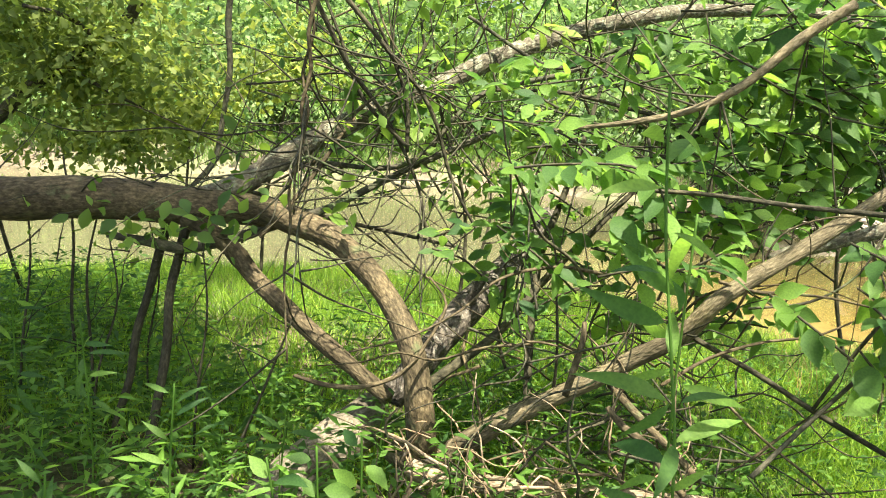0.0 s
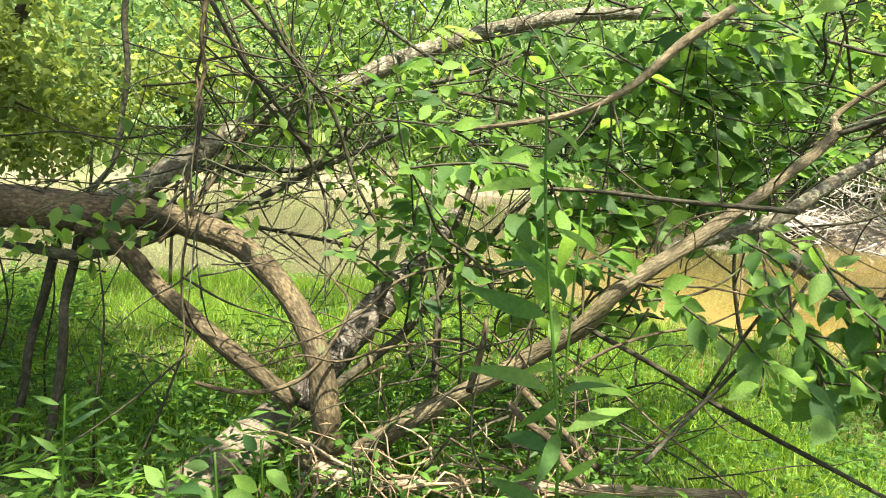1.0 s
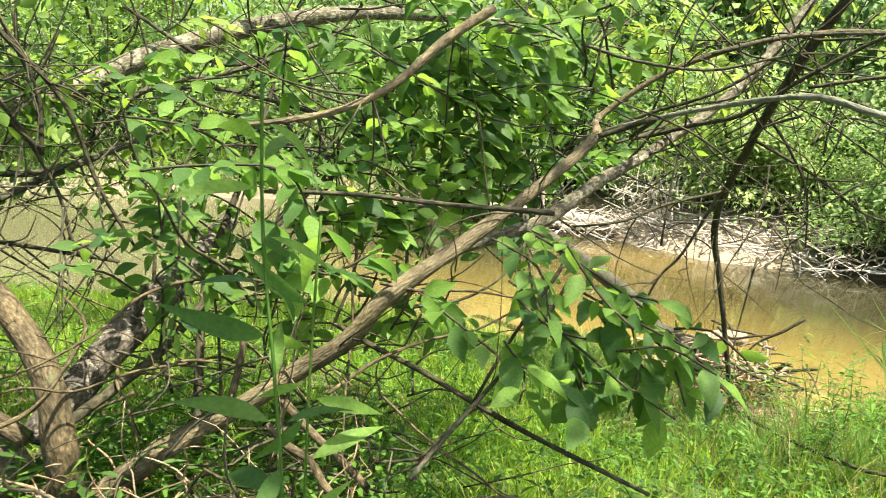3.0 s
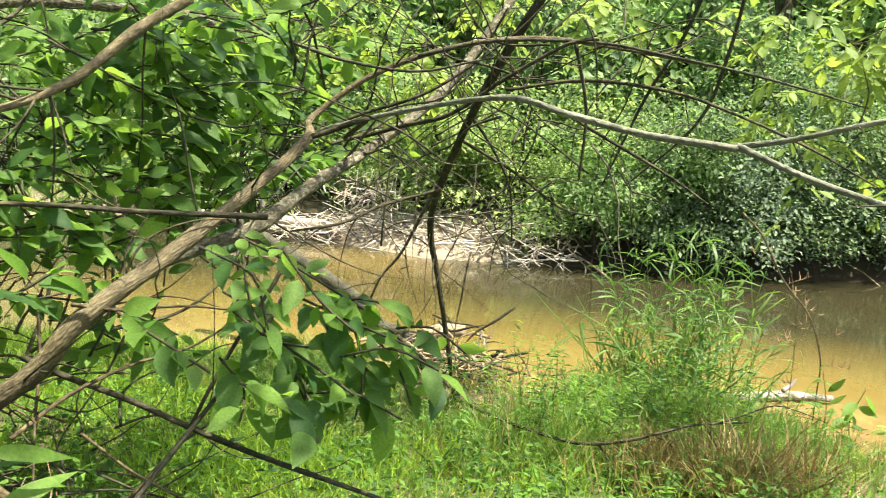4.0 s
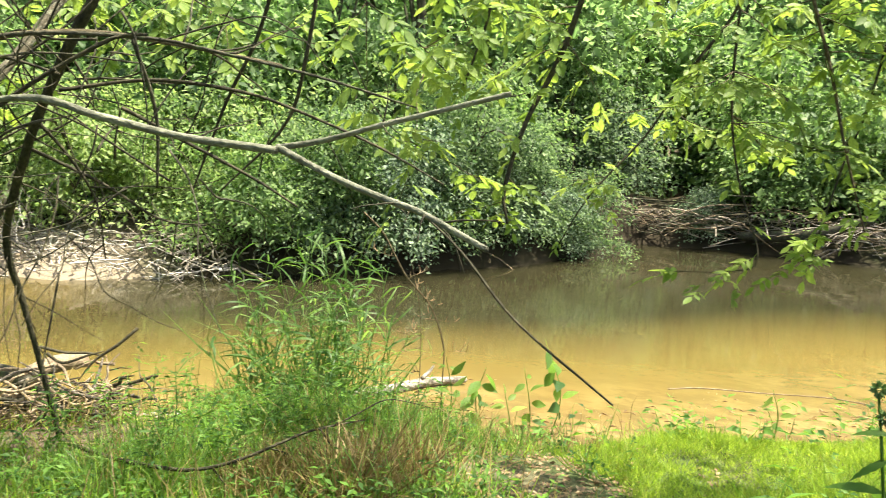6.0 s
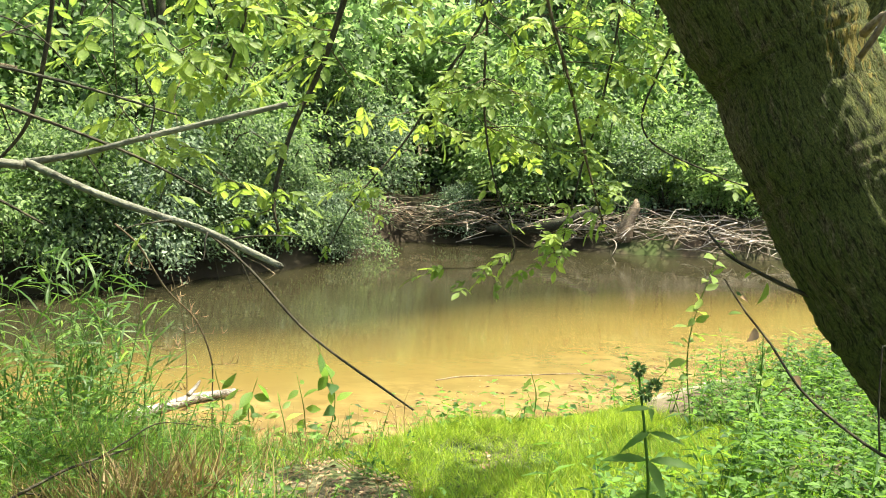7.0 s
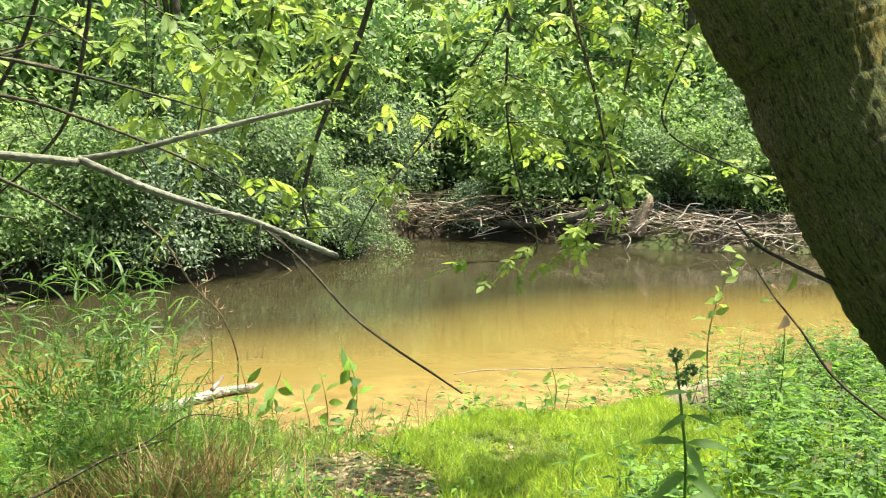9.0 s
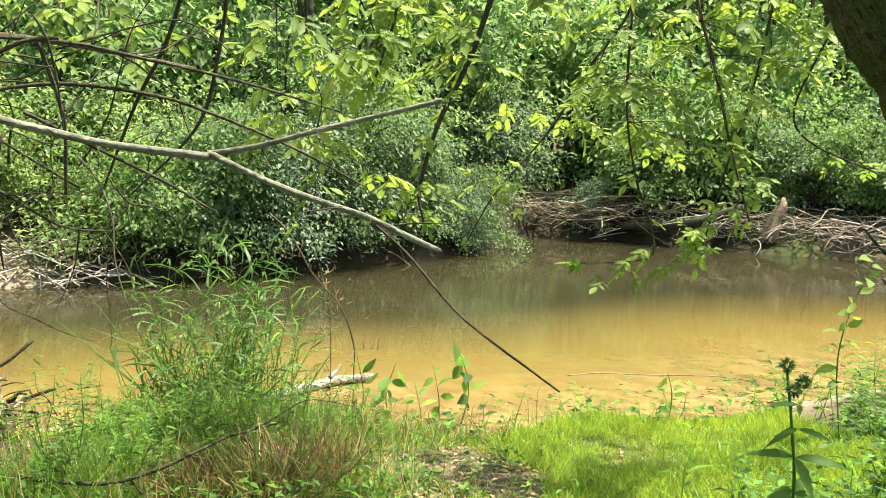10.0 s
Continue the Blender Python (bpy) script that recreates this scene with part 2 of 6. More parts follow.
def water_material():
    """Silty river water: nearly opaque, ochre over sand, olive over the channel, far-bank shade and reflections painted
    in, with slow ripples.
    """
    m, nt, p = material("river_water")
    depth_shade = nt.nodes.new("ShaderNodeAttribute")
    depth_shade.attribute_name = "depth_shade"
    silt = texture(nt, "ShaderNodeTexNoise", 0.5, (1, 0.45, 1), Detail=5.0, Roughness=0.55)
    sandy = texture(nt, "ShaderNodeTexNoise", 1.1, (1.3, 0.7, 1), Detail=6.0, Roughness=0.6)
    dregs = texture(nt, "ShaderNodeTexNoise", 3.2, (1.5, 0.75, 1), Detail=9.0, Roughness=0.72)
    shoal = ramp(nt, sandy.outputs["Fac"], [(0.34, (0.155, 0.107, 0.04)), (0.5, (0.22, 0.158, 0.058)), (0.66, (0.295, 0.218, 0.088))])
    shoal = mixed(nt, ramp(nt, dregs.outputs["Fac"], [(0.43, (0, 0, 0)), (0.57, (0.8, 0.8, 0.8))]), shoal, (0.10, 0.069, 0.03))
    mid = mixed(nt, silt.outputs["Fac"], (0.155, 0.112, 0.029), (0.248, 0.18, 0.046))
    # dark channel tone, also standing in for the far bank's shade and reflection
    deep_shade = mixed(nt, silt.outputs["Fac"], (0.022, 0.022, 0.011), (0.044, 0.04, 0.019))
    col = mixed(nt, ramp(nt, depth_shade.outputs["Fac"], [(0.04, (0, 0, 0)), (0.24, (1, 1, 1))]), shoal, mid)
    col = mixed(nt, ramp(nt, depth_shade.outputs["Fac"], [(0.11, (0, 0, 0)), (0.48, (1, 1, 1))]), col, deep_shade)
    # sky and tree reflection on the left reach, painted as a grey-olive tint
    reflect_tint = nt.nodes.new("ShaderNodeAttribute")
    reflect_tint.attribute_name = "reflect_tint"
    col = mixed(nt, reflect_tint.outputs["Fac"], col, mixed(nt, silt.outputs["Fac"], (0.085, 0.084, 0.043), (0.14, 0.134, 0.07)))
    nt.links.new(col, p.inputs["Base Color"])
    p.inputs["Roughness"].default_value = 0.03
    p.inputs["IOR"].default_value = 1.33
    swell = texture(nt, "ShaderNodeTexNoise", 2.2, (1.0, 0.6, 1), Detail=3.0, Roughness=0.55)
    rings = texture(nt, "ShaderNodeTexNoise", 16.0, (1.6, 0.5, 1), Detail=2.0, Roughness=0.5)
    calm = texture(nt, "ShaderNodeTexNoise", 0.45, Detail=2.0)
    h = mixed(nt, ramp(nt, calm.outputs["Fac"], [(0.45, (0, 0, 0)), (0.65, (0.35, 0.35, 0.35))]), swell.outputs["Fac"], rings.outputs["Fac"])
    bumped(nt, p, h, 0.085, 0.05)
    return m


EARTH, WATER = earth_material(), water_material()

# ---- geometry helpers ----


def mesh_from(name, verts, faces, smooth=False):
    """A mesh from an array of points and an array of faces with equal corner counts."""
    me = bpy.data.meshes.new(name)
    verts, faces = np.asarray(verts, dtype=np.float32), np.asarray(faces, dtype=np.int32)
    n, k = faces.shape
    me.vertices.add(len(verts))
    me.vertices.foreach_set("co", verts.ravel())
    me.loops.add(n * k)
    me.loops.foreach_set("vertex_index", faces.ravel())
    me.polygons.add(n)
    me.polygons.foreach_set("loop_start", np.arange(0, n * k, k, dtype=np.int32))
    if smooth:
        me.polygons.foreach_set("use_smooth", np.ones(n, dtype=bool))
    me.update(calc_edges=True)
    return me


def part(name, me, mat, parent=None, label=""):
    ob = new(name, me)
    if mat and not me.materials:
        me.materials.append(mat)
    ob.parent = parent
    return tagged(ob, label)


def thing(name, label, category, at=(0, 0, 0), group="", kind=""):
    """An empty at the thing's base, the parent of its parts."""
    ob = new(name)
    ob.empty_display_size = 0.1
    ob.matrix_world = Matrix.Translation(at)
    return tagged(ob, label, category, group, kind)


def spline(pts, step):
    """A smooth line through control points (x, y, z, radius)."""
    p = np.asarray(pts, dtype=float)
    p = np.vstack([2 * p[0] - p[1], p, 2 * p[-1] - p[-2]])
    out = []
    for a, b, c, d in zip(p[:-3], p[1:-2], p[2:-1], p[3:]):
        n = max(2, int(np.linalg.norm(c[:3] - b[:3]) / step))
        t = np.linspace(0, 1, n, endpoint=False)[:, None]
        out.append(0.5 * (2 * b + (c - a) * t + (2 * a - 5 * b + 4 * c - d) * t ** 2 + (3 * b - a - 3 * c + d) * t ** 3))
    out.append(p[-2][None])
    s = np.vstack(out)
    s[:, 3] = np.maximum(s[:, 3], 0.0012)
    return s


def tube_arrays(s, sides, seed=0, knob=0.10, ridges=0.0):
    """A tube of quads along a line of (x, y, z, radius), with an uneven skin and closed, slightly domed ends."""
    r = np.random.default_rng(seed)
    xyz, rad = s[:, :3], s[:, 3]
    tan = np.gradient(xyz, axis=0)
    tan /= np.linalg.norm(tan, axis=1)[:, None] + 1e-9
    up = np.array([0.31, 0.17, 0.93]) if abs(tan[0][2]) < 0.9 else np.array([1.0, 0.1, 0.0])
    side = np.zeros_like(xyz)
    for i, t in enumerate(tan):
        up = up - t * np.dot(up, t)
        up /= np.linalg.norm(up) + 1e-9
        side[i] = up
    other = np.cross(tan, side)
    a = np.linspace(0, 2 * np.pi, sides, endpoint=False)
    m = len(s)
    along = np.cumsum(np.r_[0, np.linalg.norm(np.diff(xyz, axis=0), axis=1)])
    swell = 1 + knob * (np.sin(along[:, None] * 9 + r.uniform(0, 6) + 2 * np.cos(a)[None]) * 0.35 + np.sin(along[:, None] * 23 + 3 * np.sin(a + r.uniform(0, 6))[None]) * 0.3)
    swell = swell + knob * 0.4 * r.standard_normal((m, 1)) * (0.5 if m > 3 else 0)
    if ridges:
        ph = r.uniform(0, 6, 4)
        wob = np.sin(along[:, None] * 5 + ph[0]) * 0.25 + np.sin(along[:, None] * 13 + ph[1] + 2 * a[None]) * 0.12
        rid = np.abs(np.sin((a[None] + wob) * 11 + ph[2])) ** 0.5 + 0.8 * np.abs(np.sin((a[None] - wob * 0.6) * 19 + ph[3] + along[:, None] * 6)) ** 0.6
        rid = rid * (0.9 + 0.14 * np.sin(along[:, None] * 17 + 5 * np.sin(a[None] * 9 + ph[0])))
        swell = swell + ridges * (rid - 0.9) + ridges * 0.22 * r.standard_normal((m, sides))
    ring = (np.cos(a)[None, :, None] * side[:, None] + np.sin(a)[None, :, None] * other[:, None]) * (rad[:, None] * swell)[:, :, None]
    v = (xyz[:, None] + ring).reshape(-1, 3)
    i, j = np.meshgrid(np.arange(m - 1), np.arange(sides), indexing="ij")
    i, j = i.ravel(), j.ravel()
    k = (j + 1) % sides
    f = np.stack([i * sides + j, i * sides + k, (i + 1) * sides + k, (i + 1) * sides + j], 1)
    for end, c in ((0, xyz[0] - tan[0] * rad[0] * 0.3), (m - 1, xyz[-1] + tan[-1] * rad[-1] * 0.3)):
        n = len(v)
        v = np.vstack([v, c[None]])
        jj = np.arange(0, sides, 2)
        b = end * sides
        cap = np.stack([np.full_like(jj, n), b + jj, b + (jj + 1) % sides, b + (jj + 2) % sides], 1)
        f = np.vstack([f, cap if end else cap[:, ::-1]])
    return v, f


def joined(pieces):
    vs, fs, n = [], [], 0
    for v, f in pieces:
        vs.append(v)
        fs.append(f + n)
        n += len(v)
    return np.vstack(vs), np.vstack(fs)


COUNT = [0]
grown = []


def limb(parent, name, mat, pts, label="", ridges=0.0, coarse=False):
    """One branch, root or log as a part."""
    COUNT[0] += 1
    big = max(p[3] for p in pts)
    sides = 160 if ridges else 20 if big > 0.07 else 14 if big > 0.03 else 10 if big > 0.012 else 6 if big > 0.006 else 4
    if coarse:
        sides = 6 if big > 0.02 else 4
    s = spline(pts, 0.014 if ridges else 0.3 if coarse else max(0.035, big * 0.9))
    v, f = tube_arrays(s, sides, COUNT[0], 0.05 if ridges else 0.13, ridges)
    ob = part(name, mesh_from(name, v - np.array(parent.location if parent else (0, 0, 0)), f, True), mat, parent, label)
    girth, run = np.linspace(0, 2 * np.pi, sides, endpoint=False), np.r_[0, np.cumsum(np.linalg.norm(np.diff(s[:, :3], axis=0), axis=1))]
    skin = np.zeros((len(v), 3), dtype=np.float32)
    skin[:len(s) * sides, 0] = np.tile(np.cos(girth) * big, len(s))
    skin[:len(s) * sides, 1] = np.tile(np.sin(girth) * big, len(s))
    skin[:len(s) * sides, 2] = np.repeat(run * 0.55, sides) + COUNT[0] * 0.37
    ob.data.attributes.new("skin", "FLOAT_VECTOR", "POINT").data.foreach_set("vector", skin.ravel())
    grown.append((parent, name, s, ob))
    return ob


OVATE = (np.array([(0, 0, 0), (0.22, 0.34, 0.05), (0.22, -0.34, 0.05), (0.5, 0.47, 0.07), (0.5, 0, -0.02), (0.5, -0.47, 0.07),
                   (0.8, 0.24, 0.01), (0.8, -0.24, 0.01), (1, 0, -0.10), (0.24, 0, 0.0), (0.78, 0, -0.05)]),
         np.array([(0, 9, 1), (0, 2, 9), (9, 4, 3), (9, 3, 1), (2, 5, 4), (2, 4, 9), (4, 10, 6), (4, 6, 3), (5, 7, 10), (5, 10, 4), (10, 8, 6), (7, 8, 10)]))
FAR = (np.array([(0, 0, 0), (0.45, 0.42, 0.06), (1, 0, -0.08), (0.45, -0.42, 0.06)]), np.array([(0, 2, 1), (0, 3, 2)]))
MID = (np.array([(0, 0, 0), (0.42, 0.46, 0.05), (0.42, 0, -0.02), (0.42, -0.46, 0.05), (1, 0, -0.1)]), np.array([(0, 2, 1), (0, 3, 2), (1, 2, 4), (2, 3, 4)]))
BLADE = (np.array([(0, 0.5, 0), (0, -0.5, 0), (0.5, 0.42, 0.03), (0.5, -0.42, 0.03), (1, 0, -0.16)]), np.array([(0, 1, 3), (0, 3, 2), (2, 3, 4)]))


def unit(a):
    return a / (np.linalg.norm(a, axis=-1, keepdims=True) + 1e-9)


def leaves(pos, axis, normal, length, width, shape):
    """Points and faces of many leaves: where each starts, where it points, which way it faces."""
    tv, tf = shape
    axis = unit(axis)
    side = unit(np.cross(normal, axis))
    nrm = np.cross(axis, side)
    length, width = np.broadcast_to(length, len(pos)), np.broadcast_to(width, len(pos))
    v = (pos[:, None] + axis[:, None] * (tv[None, :, 0] * length[:, None])[..., None]
         + side[:, None] * (tv[None, :, 1] * width[:, None])[..., None] + nrm[:, None] * (tv[None, :, 2] * length[:, None])[..., None])
    f = tf[None] + (np.arange(len(pos)) * len(tv))[:, None, None]
    return v.reshape(-1, 3), f.reshape(-1, tf.shape[1])


def leaf_data(name, length, width, bend, mat, teeth=0.0):
    """One broad leaf with a midrib fold, a drooping tip and a short stalk."""
    n = 11
    u = np.linspace(0, 1, n)
    w = np.sin(np.pi * u ** 0.88) ** 1.0 * (1 - 0.25 * u ** 2) * 0.53
    w[0], w[-1] = 0.01, 0.0
    w = w * (1 + teeth * np.array([0, 0, 1, -1, 1, -1, 1, -1, 1, -0.5, 0]))
    z = -bend * u ** 2
    mid = np.stack([u * length, 0 * u, z * length], 1)
    left = mid + np.stack([0 * u, w * width, w * width * 0.25 + 0.01 * np.sin(u * 17) * width], 1)
    right = mid + np.stack([0 * u, -w * width, w * width * 0.25 - 0.01 * np.sin(u * 15) * width], 1)
    v = np.vstack([mid, left, right])
    f = [(i, i + 1, n + i + 1, n + i) for i in range(n - 1)] + [(i, 2 * n + i, 2 * n + i + 1, i + 1) for i in range(n - 1)]
    me = mesh_from(name, v, np.array(f), True)
    me.materials.append(mat)
    return me


def facing(at, axis, normal):
    """The pose of a leaf that starts at a place, points along axis and faces normal."""
    x = Vector(axis).normalized()
    y = Vector(normal).cross(x).normalized()
    z = x.cross(y)
    return Matrix.Translation(at) @ Matrix((x, y, z)).transposed().to_4x4()


def hang_leaf(me, parent, at, axis, normal, size):
    ob = new("leaf", me)
    ob.parent = parent
    ob.matrix_basis = Matrix.Translation(-parent.location) @ facing(at, axis, normal) @ Matrix.Scale(size, 4)
    return ob

# ---- ground and water ----
NEAR_SHORE = [(-60, 12), (-20, 9.5), (-8, 8.4), (-3.2, 8.4), (-0.6, 8.7), (0.8, 8.1), (2.9, 7.0), (3.6, 5.9), (4.3, 5.0), (4.95, 4.2), (5.65, 3.5), (5.8, 2.9), (5.62, 2.3), (5.75, 1.7),
              (6.4, 1.0), (6.85, 0.0), (8.3, -1.3), (9.3, -2.9), (11, -6), (13, -12), (14, -60)]
FAR_SHORE = [(24, -60), (20.6, -14), (18.6, -5), (18.6, -2), (19.6, 0.3), (20.1, 2.2), (19.6, 4.3), (17.2, 4.6), (14.6, 5.0), (12.2, 6.6), (9.8, 8.9), (8.4, 10.0), (7.9, 12.6),
             (6.0, 16), (0, 18.5), (-8, 19), (-20, 20), (-60, 26)]
WATER_Z = -0.6


def to_line(x, y, line):
    """The distance of points from a line of corners."""
    best = np.full(x.shape, 1e9)
    for (ax, ay), (bx, by) in zip(line[:-1], line[1:]):
        dx, dy = bx - ax, by - ay
        t = np.clip(((x - ax) * dx + (y - ay) * dy) / (dx * dx + dy * dy), 0, 1)
        best = np.minimum(best, np.hypot(x - ax - t * dx, y - ay - t * dy))
    return best


def in_river(x, y):
    ring = NEAR_SHORE + FAR_SHORE
    inside = np.zeros(x.shape, dtype=bool)
    for (ax, ay), (bx, by) in zip(ring, ring[1:] + ring[:1]):
        if ay != by:
            inside ^= ((ay > y) != (by > y)) & (x < (bx - ax) * (y - ay) / (by - ay) + ax)
    return inside


def height(x, y):
    """The ground: a low near bank, a steeper far bank, and the river's bed between."""
    x, y = np.asarray(x, dtype=float), np.asarray(y, dtype=float)
    near, far, mask = to_line(x, y, NEAR_SHORE), to_line(x, y, FAR_SHORE), in_river(x, y)
    lump = 0.035 * np.sin(x * 2.1 + 1.3 * np.sin(y * 1.7)) + 0.03 * np.sin(y * 2.9 + x * 0.8) + 0.012 * np.sin(x * 7.3) * np.sin(y * 6.1)
    low = np.minimum(0.32 * (1 - np.exp(-near / 0.8)) + 0.09 * near, 0.62 + 0.01 * near)
    dip = np.exp(-((x - 8.8) / 1.3) ** 2 - ((y - 10.8) / 2.2) ** 2)
    high = (1 - 0.72 * dip) * 0.75 * (1 - np.exp(-far / 0.35)) + np.minimum(0.10 * far, 4)
    high = high + 0.7 * np.exp(-((x - 19.6) / 1.7) ** 2 - ((y - 6.0) / 1.9) ** 2)
    bed = -0.30 * (1 - np.exp(-np.minimum(near, far) / 1.2))
    dry = np.where(near < far, low + lump * np.minimum(1, near), high + 2 * lump * np.minimum(1, far))
    return WATER_Z + np.where(mask, bed, dry)


def height_at(x, y):
    return float(height(np.array([x]), np.array([y]))[0])


def grid(nx, ny, xs, ys):
    gx, gy = np.meshgrid(xs, ys, indexing="ij")
    i, j = np.meshgrid(np.arange(nx - 1), np.arange(ny - 1), indexing="ij")
    i, j = i.ravel(), j.ravel()
    return gx, gy, np.stack([i * ny + j, (i + 1) * ny + j, (i + 1) * ny + j + 1, i * ny + j + 1], 1)


u = np.linspace(-1, 1, 251)
xs, ys = 4 + 1.6 * np.sinh(6.6 * u), 4 + 1.6 * np.sinh(6.6 * u)
gx, gy, gf = grid(251, 251, xs, ys)
ground = part("ground", mesh_from("ground", np.stack([gx, gy, height(gx, gy)], -1).reshape(-1, 3), gf, True), EARTH)
shore_d = to_line(gx, gy, NEAR_SHORE)
wave = 0.5 + 0.5 * np.sin(gx * 1.7 + 2 * np.sin(gy * 1.1))
sandy = np.clip(1.1 - shore_d / (0.5 + 0.6 * wave), 0, 1) + np.clip((gy - 14) / 2, 0, 1) * np.clip((7 - gx) / 3, 0, 1) * np.clip(1.3 - to_line(gx, gy, FAR_SHORE) / (0.4 + 1.5 * wave), 0, 1) * 0.5
sandy = np.maximum(sandy, np.clip(1.6 - np.hypot((gx - 4.1) / 0.75, (gy - 1.5) / 0.6), 0, 0.12))
bar = np.clip(1.5 - np.hypot((gx - 8.8) / 0.9, (gy - 10.8) / 2.2), 0, 0.92)
sandy = np.maximum(sandy, bar)
sand = ground.data.attributes.new("sand", "FLOAT", "POINT")
sand.data.foreach_set("value", np.clip(sandy, 0, 1).ravel().astype(np.float32))
# painted shade along the far shore and over the bluff
bank_shade = ground.data.attributes.new("bank_shade", "FLOAT", "POINT")
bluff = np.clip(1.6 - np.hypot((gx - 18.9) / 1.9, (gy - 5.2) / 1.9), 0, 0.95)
bank_shade.data.foreach_set("value", np.where(gx > 6.5, bluff + (1 - bluff) * np.clip(1.5 - to_line(gx, gy, FAR_SHORE) / (1.7 + 0.6 * wave), 0, 0.95) * (1 - bar) * np.clip((gy + 2.6) / 2.2, 0.25, 1), 0).ravel().astype(np.float32))
tagged(ground, "earthen river banks with leaf litter and moss", "ground", kind="structure")

gx, gy, gf = grid(141, 141, np.linspace(-59, 40, 141), np.linspace(-59, 36, 141))
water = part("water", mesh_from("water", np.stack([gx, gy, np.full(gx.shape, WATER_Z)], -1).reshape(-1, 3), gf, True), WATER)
tagged(water, "slow muddy ochre river water with faint ripples", "water", kind="structure")
# share of the way across; also carries the painted far-bank shade
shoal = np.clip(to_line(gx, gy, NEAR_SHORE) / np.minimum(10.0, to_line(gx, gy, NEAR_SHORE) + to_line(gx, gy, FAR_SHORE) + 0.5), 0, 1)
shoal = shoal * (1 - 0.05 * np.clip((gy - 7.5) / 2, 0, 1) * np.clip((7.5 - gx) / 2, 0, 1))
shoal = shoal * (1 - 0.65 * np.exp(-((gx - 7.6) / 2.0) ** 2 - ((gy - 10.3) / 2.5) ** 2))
# where the painted reflection tint is mixed in
reflect_tint = water.data.attributes.new("reflect_tint", "FLOAT", "POINT")
reflect_tint.data.foreach_set("value", (np.clip((4.0 - gx) / 3, 0, 1) * np.clip((gy - 6) / 2, 0, 1)).ravel().astype(np.float32))
att = water.data.attributes.new("depth_shade", "FLOAT", "POINT")
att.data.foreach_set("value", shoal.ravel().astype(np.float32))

# ---- the far bank's woods ----
rng = np.random.default_rng(7)


def crown_arrays(r, centre, radii, clumps, per, length, spread, droop=0.3, shape=FAR, hollow=0.45, flat=0.55):
    """A crown of leaf clumps with gaps between them: clumps lie in the outer part of a lumpy ellipsoid."""
    d = unit(r.standard_normal((clumps, 3)))
    d[:, 2] = np.where(d[:, 2] < -0.55, -d[:, 2], d[:, 2])
    c = d * r.uniform(hollow, 1.05, (clumps, 1)) * np.asarray(radii) + np.asarray(centre)
    n = clumps * per
    pos = np.repeat(c, per, 0) + r.standard_normal((n, 3)) * spread * np.array([1, 1, flat])
    out = np.repeat(d, per, 0)
    axis = unit(out * 0.6 + r.standard_normal((n, 3)) * 0.7 + np.array([0, 0, -droop]))
    normal = unit(np.array([0, 0, 1.0]) + 0.7 * r.standard_normal((n, 3)) + out * 0.4)
    size = length * r.uniform(0.6, 1.25, n)
    return leaves(pos, axis, normal, size, size * 0.62, shape)


def wood(r, base, top, n, radius, spread):
    """Trunk and limbs of a shrub or tree as separate tubes."""
    made = []
    for k in range(n):
        a = r.uniform(0, 2 * np.pi)
        end = np.array(top) + np.array([np.cos(a), np.sin(a), 0]) * spread * r.uniform(0.3, 1) + np.array([0, 0, r.uniform(-0.6, 0.3)])
        b = np.array(base) + r.uniform(-0.12, 0.12, 3) * np.array([1, 1, 0])
        mid = (b + end) / 2 + r.uniform(-0.25, 0.25, 3) + np.array([0, 0, 0.2])
        made.append(tube_arrays(spline([(*b, radius), (*mid, radius * 0.7), (*end, radius * 0.25)], 0.25), 6, k))
    return made


def shrub(seed, wide, tall, count, leaf, mat, label, sprays=54):
    """A shrub of arching branches, their outer parts in drooping sprays of small leaves with gaps between."""
    r = np.random.default_rng(seed)
    ob = thing("shrub", label, "shrub", group="shrubs along the far bank")
    per = count // sprays
    made = []
    for k in range(sprays):
        a, reach, rise = r.uniform(0, 6.28), wide * r.uniform(0.3, 1.05), tall * r.uniform(0.12, 1.0) ** 0.8
        reach *= 1.15 - 0.45 * rise / tall
        sag, swing = rise * r.uniform(0.15, 0.55) + (r.uniform(0.2, 0.75) if rise < 0.45 * tall else 0), r.normal(0, 0.35)

        def at(t):
            b = a + swing * t
            return np.stack([np.cos(b) * reach * t, np.sin(b) * reach * t, rise * (1 - (1 - t) ** 2) - sag * t ** 3], -1)
        if k < 7:
            v, f = tube_arrays(np.c_[at(np.linspace(0, 1, 8)), np.linspace(0.026, 0.006, 8)], 5, k)
            part("stem", mesh_from("stem", v - np.array([0, 0, 0.3]) * (v[:, 2:3] < 0.1), f, True), BARK_DARK, ob)
        t = 1 - 0.75 * r.uniform(0, 1, per) ** 1.5
        pos = at(t) + r.standard_normal((per, 3)) * np.array([0.15, 0.15, 0.07]) * (0.5 + 0.6 * t[:, None]) * wide / 1.5
        pos[:, 2] = np.maximum(pos[:, 2], r.uniform(-0.22, 0.4, per))
        out = np.array([np.cos(a), np.sin(a), 0.0])
        axis = unit(out * 0.7 + r.standard_normal((per, 3)) * 0.6 + np.array([0, 0, -0.45]))
        normal = unit(np.array([0, 0, 1.0]) + 0.55 * r.standard_normal((per, 3)) + out * 0.5)
        size = leaf * r.uniform(0.6, 1.3, per)
        made.append(leaves(pos, axis, normal, size, size * 0.6, FAR))
    v, f = joined(made)
    part("crown", mesh_from("crown", v, f), mat, ob)
    return ob


def tree(seed, wide, tall, count, leaf, mat, label, low=0.08):
    r = np.random.default_rng(seed)
    ob = thing("tree", label, "tree", group="trees of the far bank")
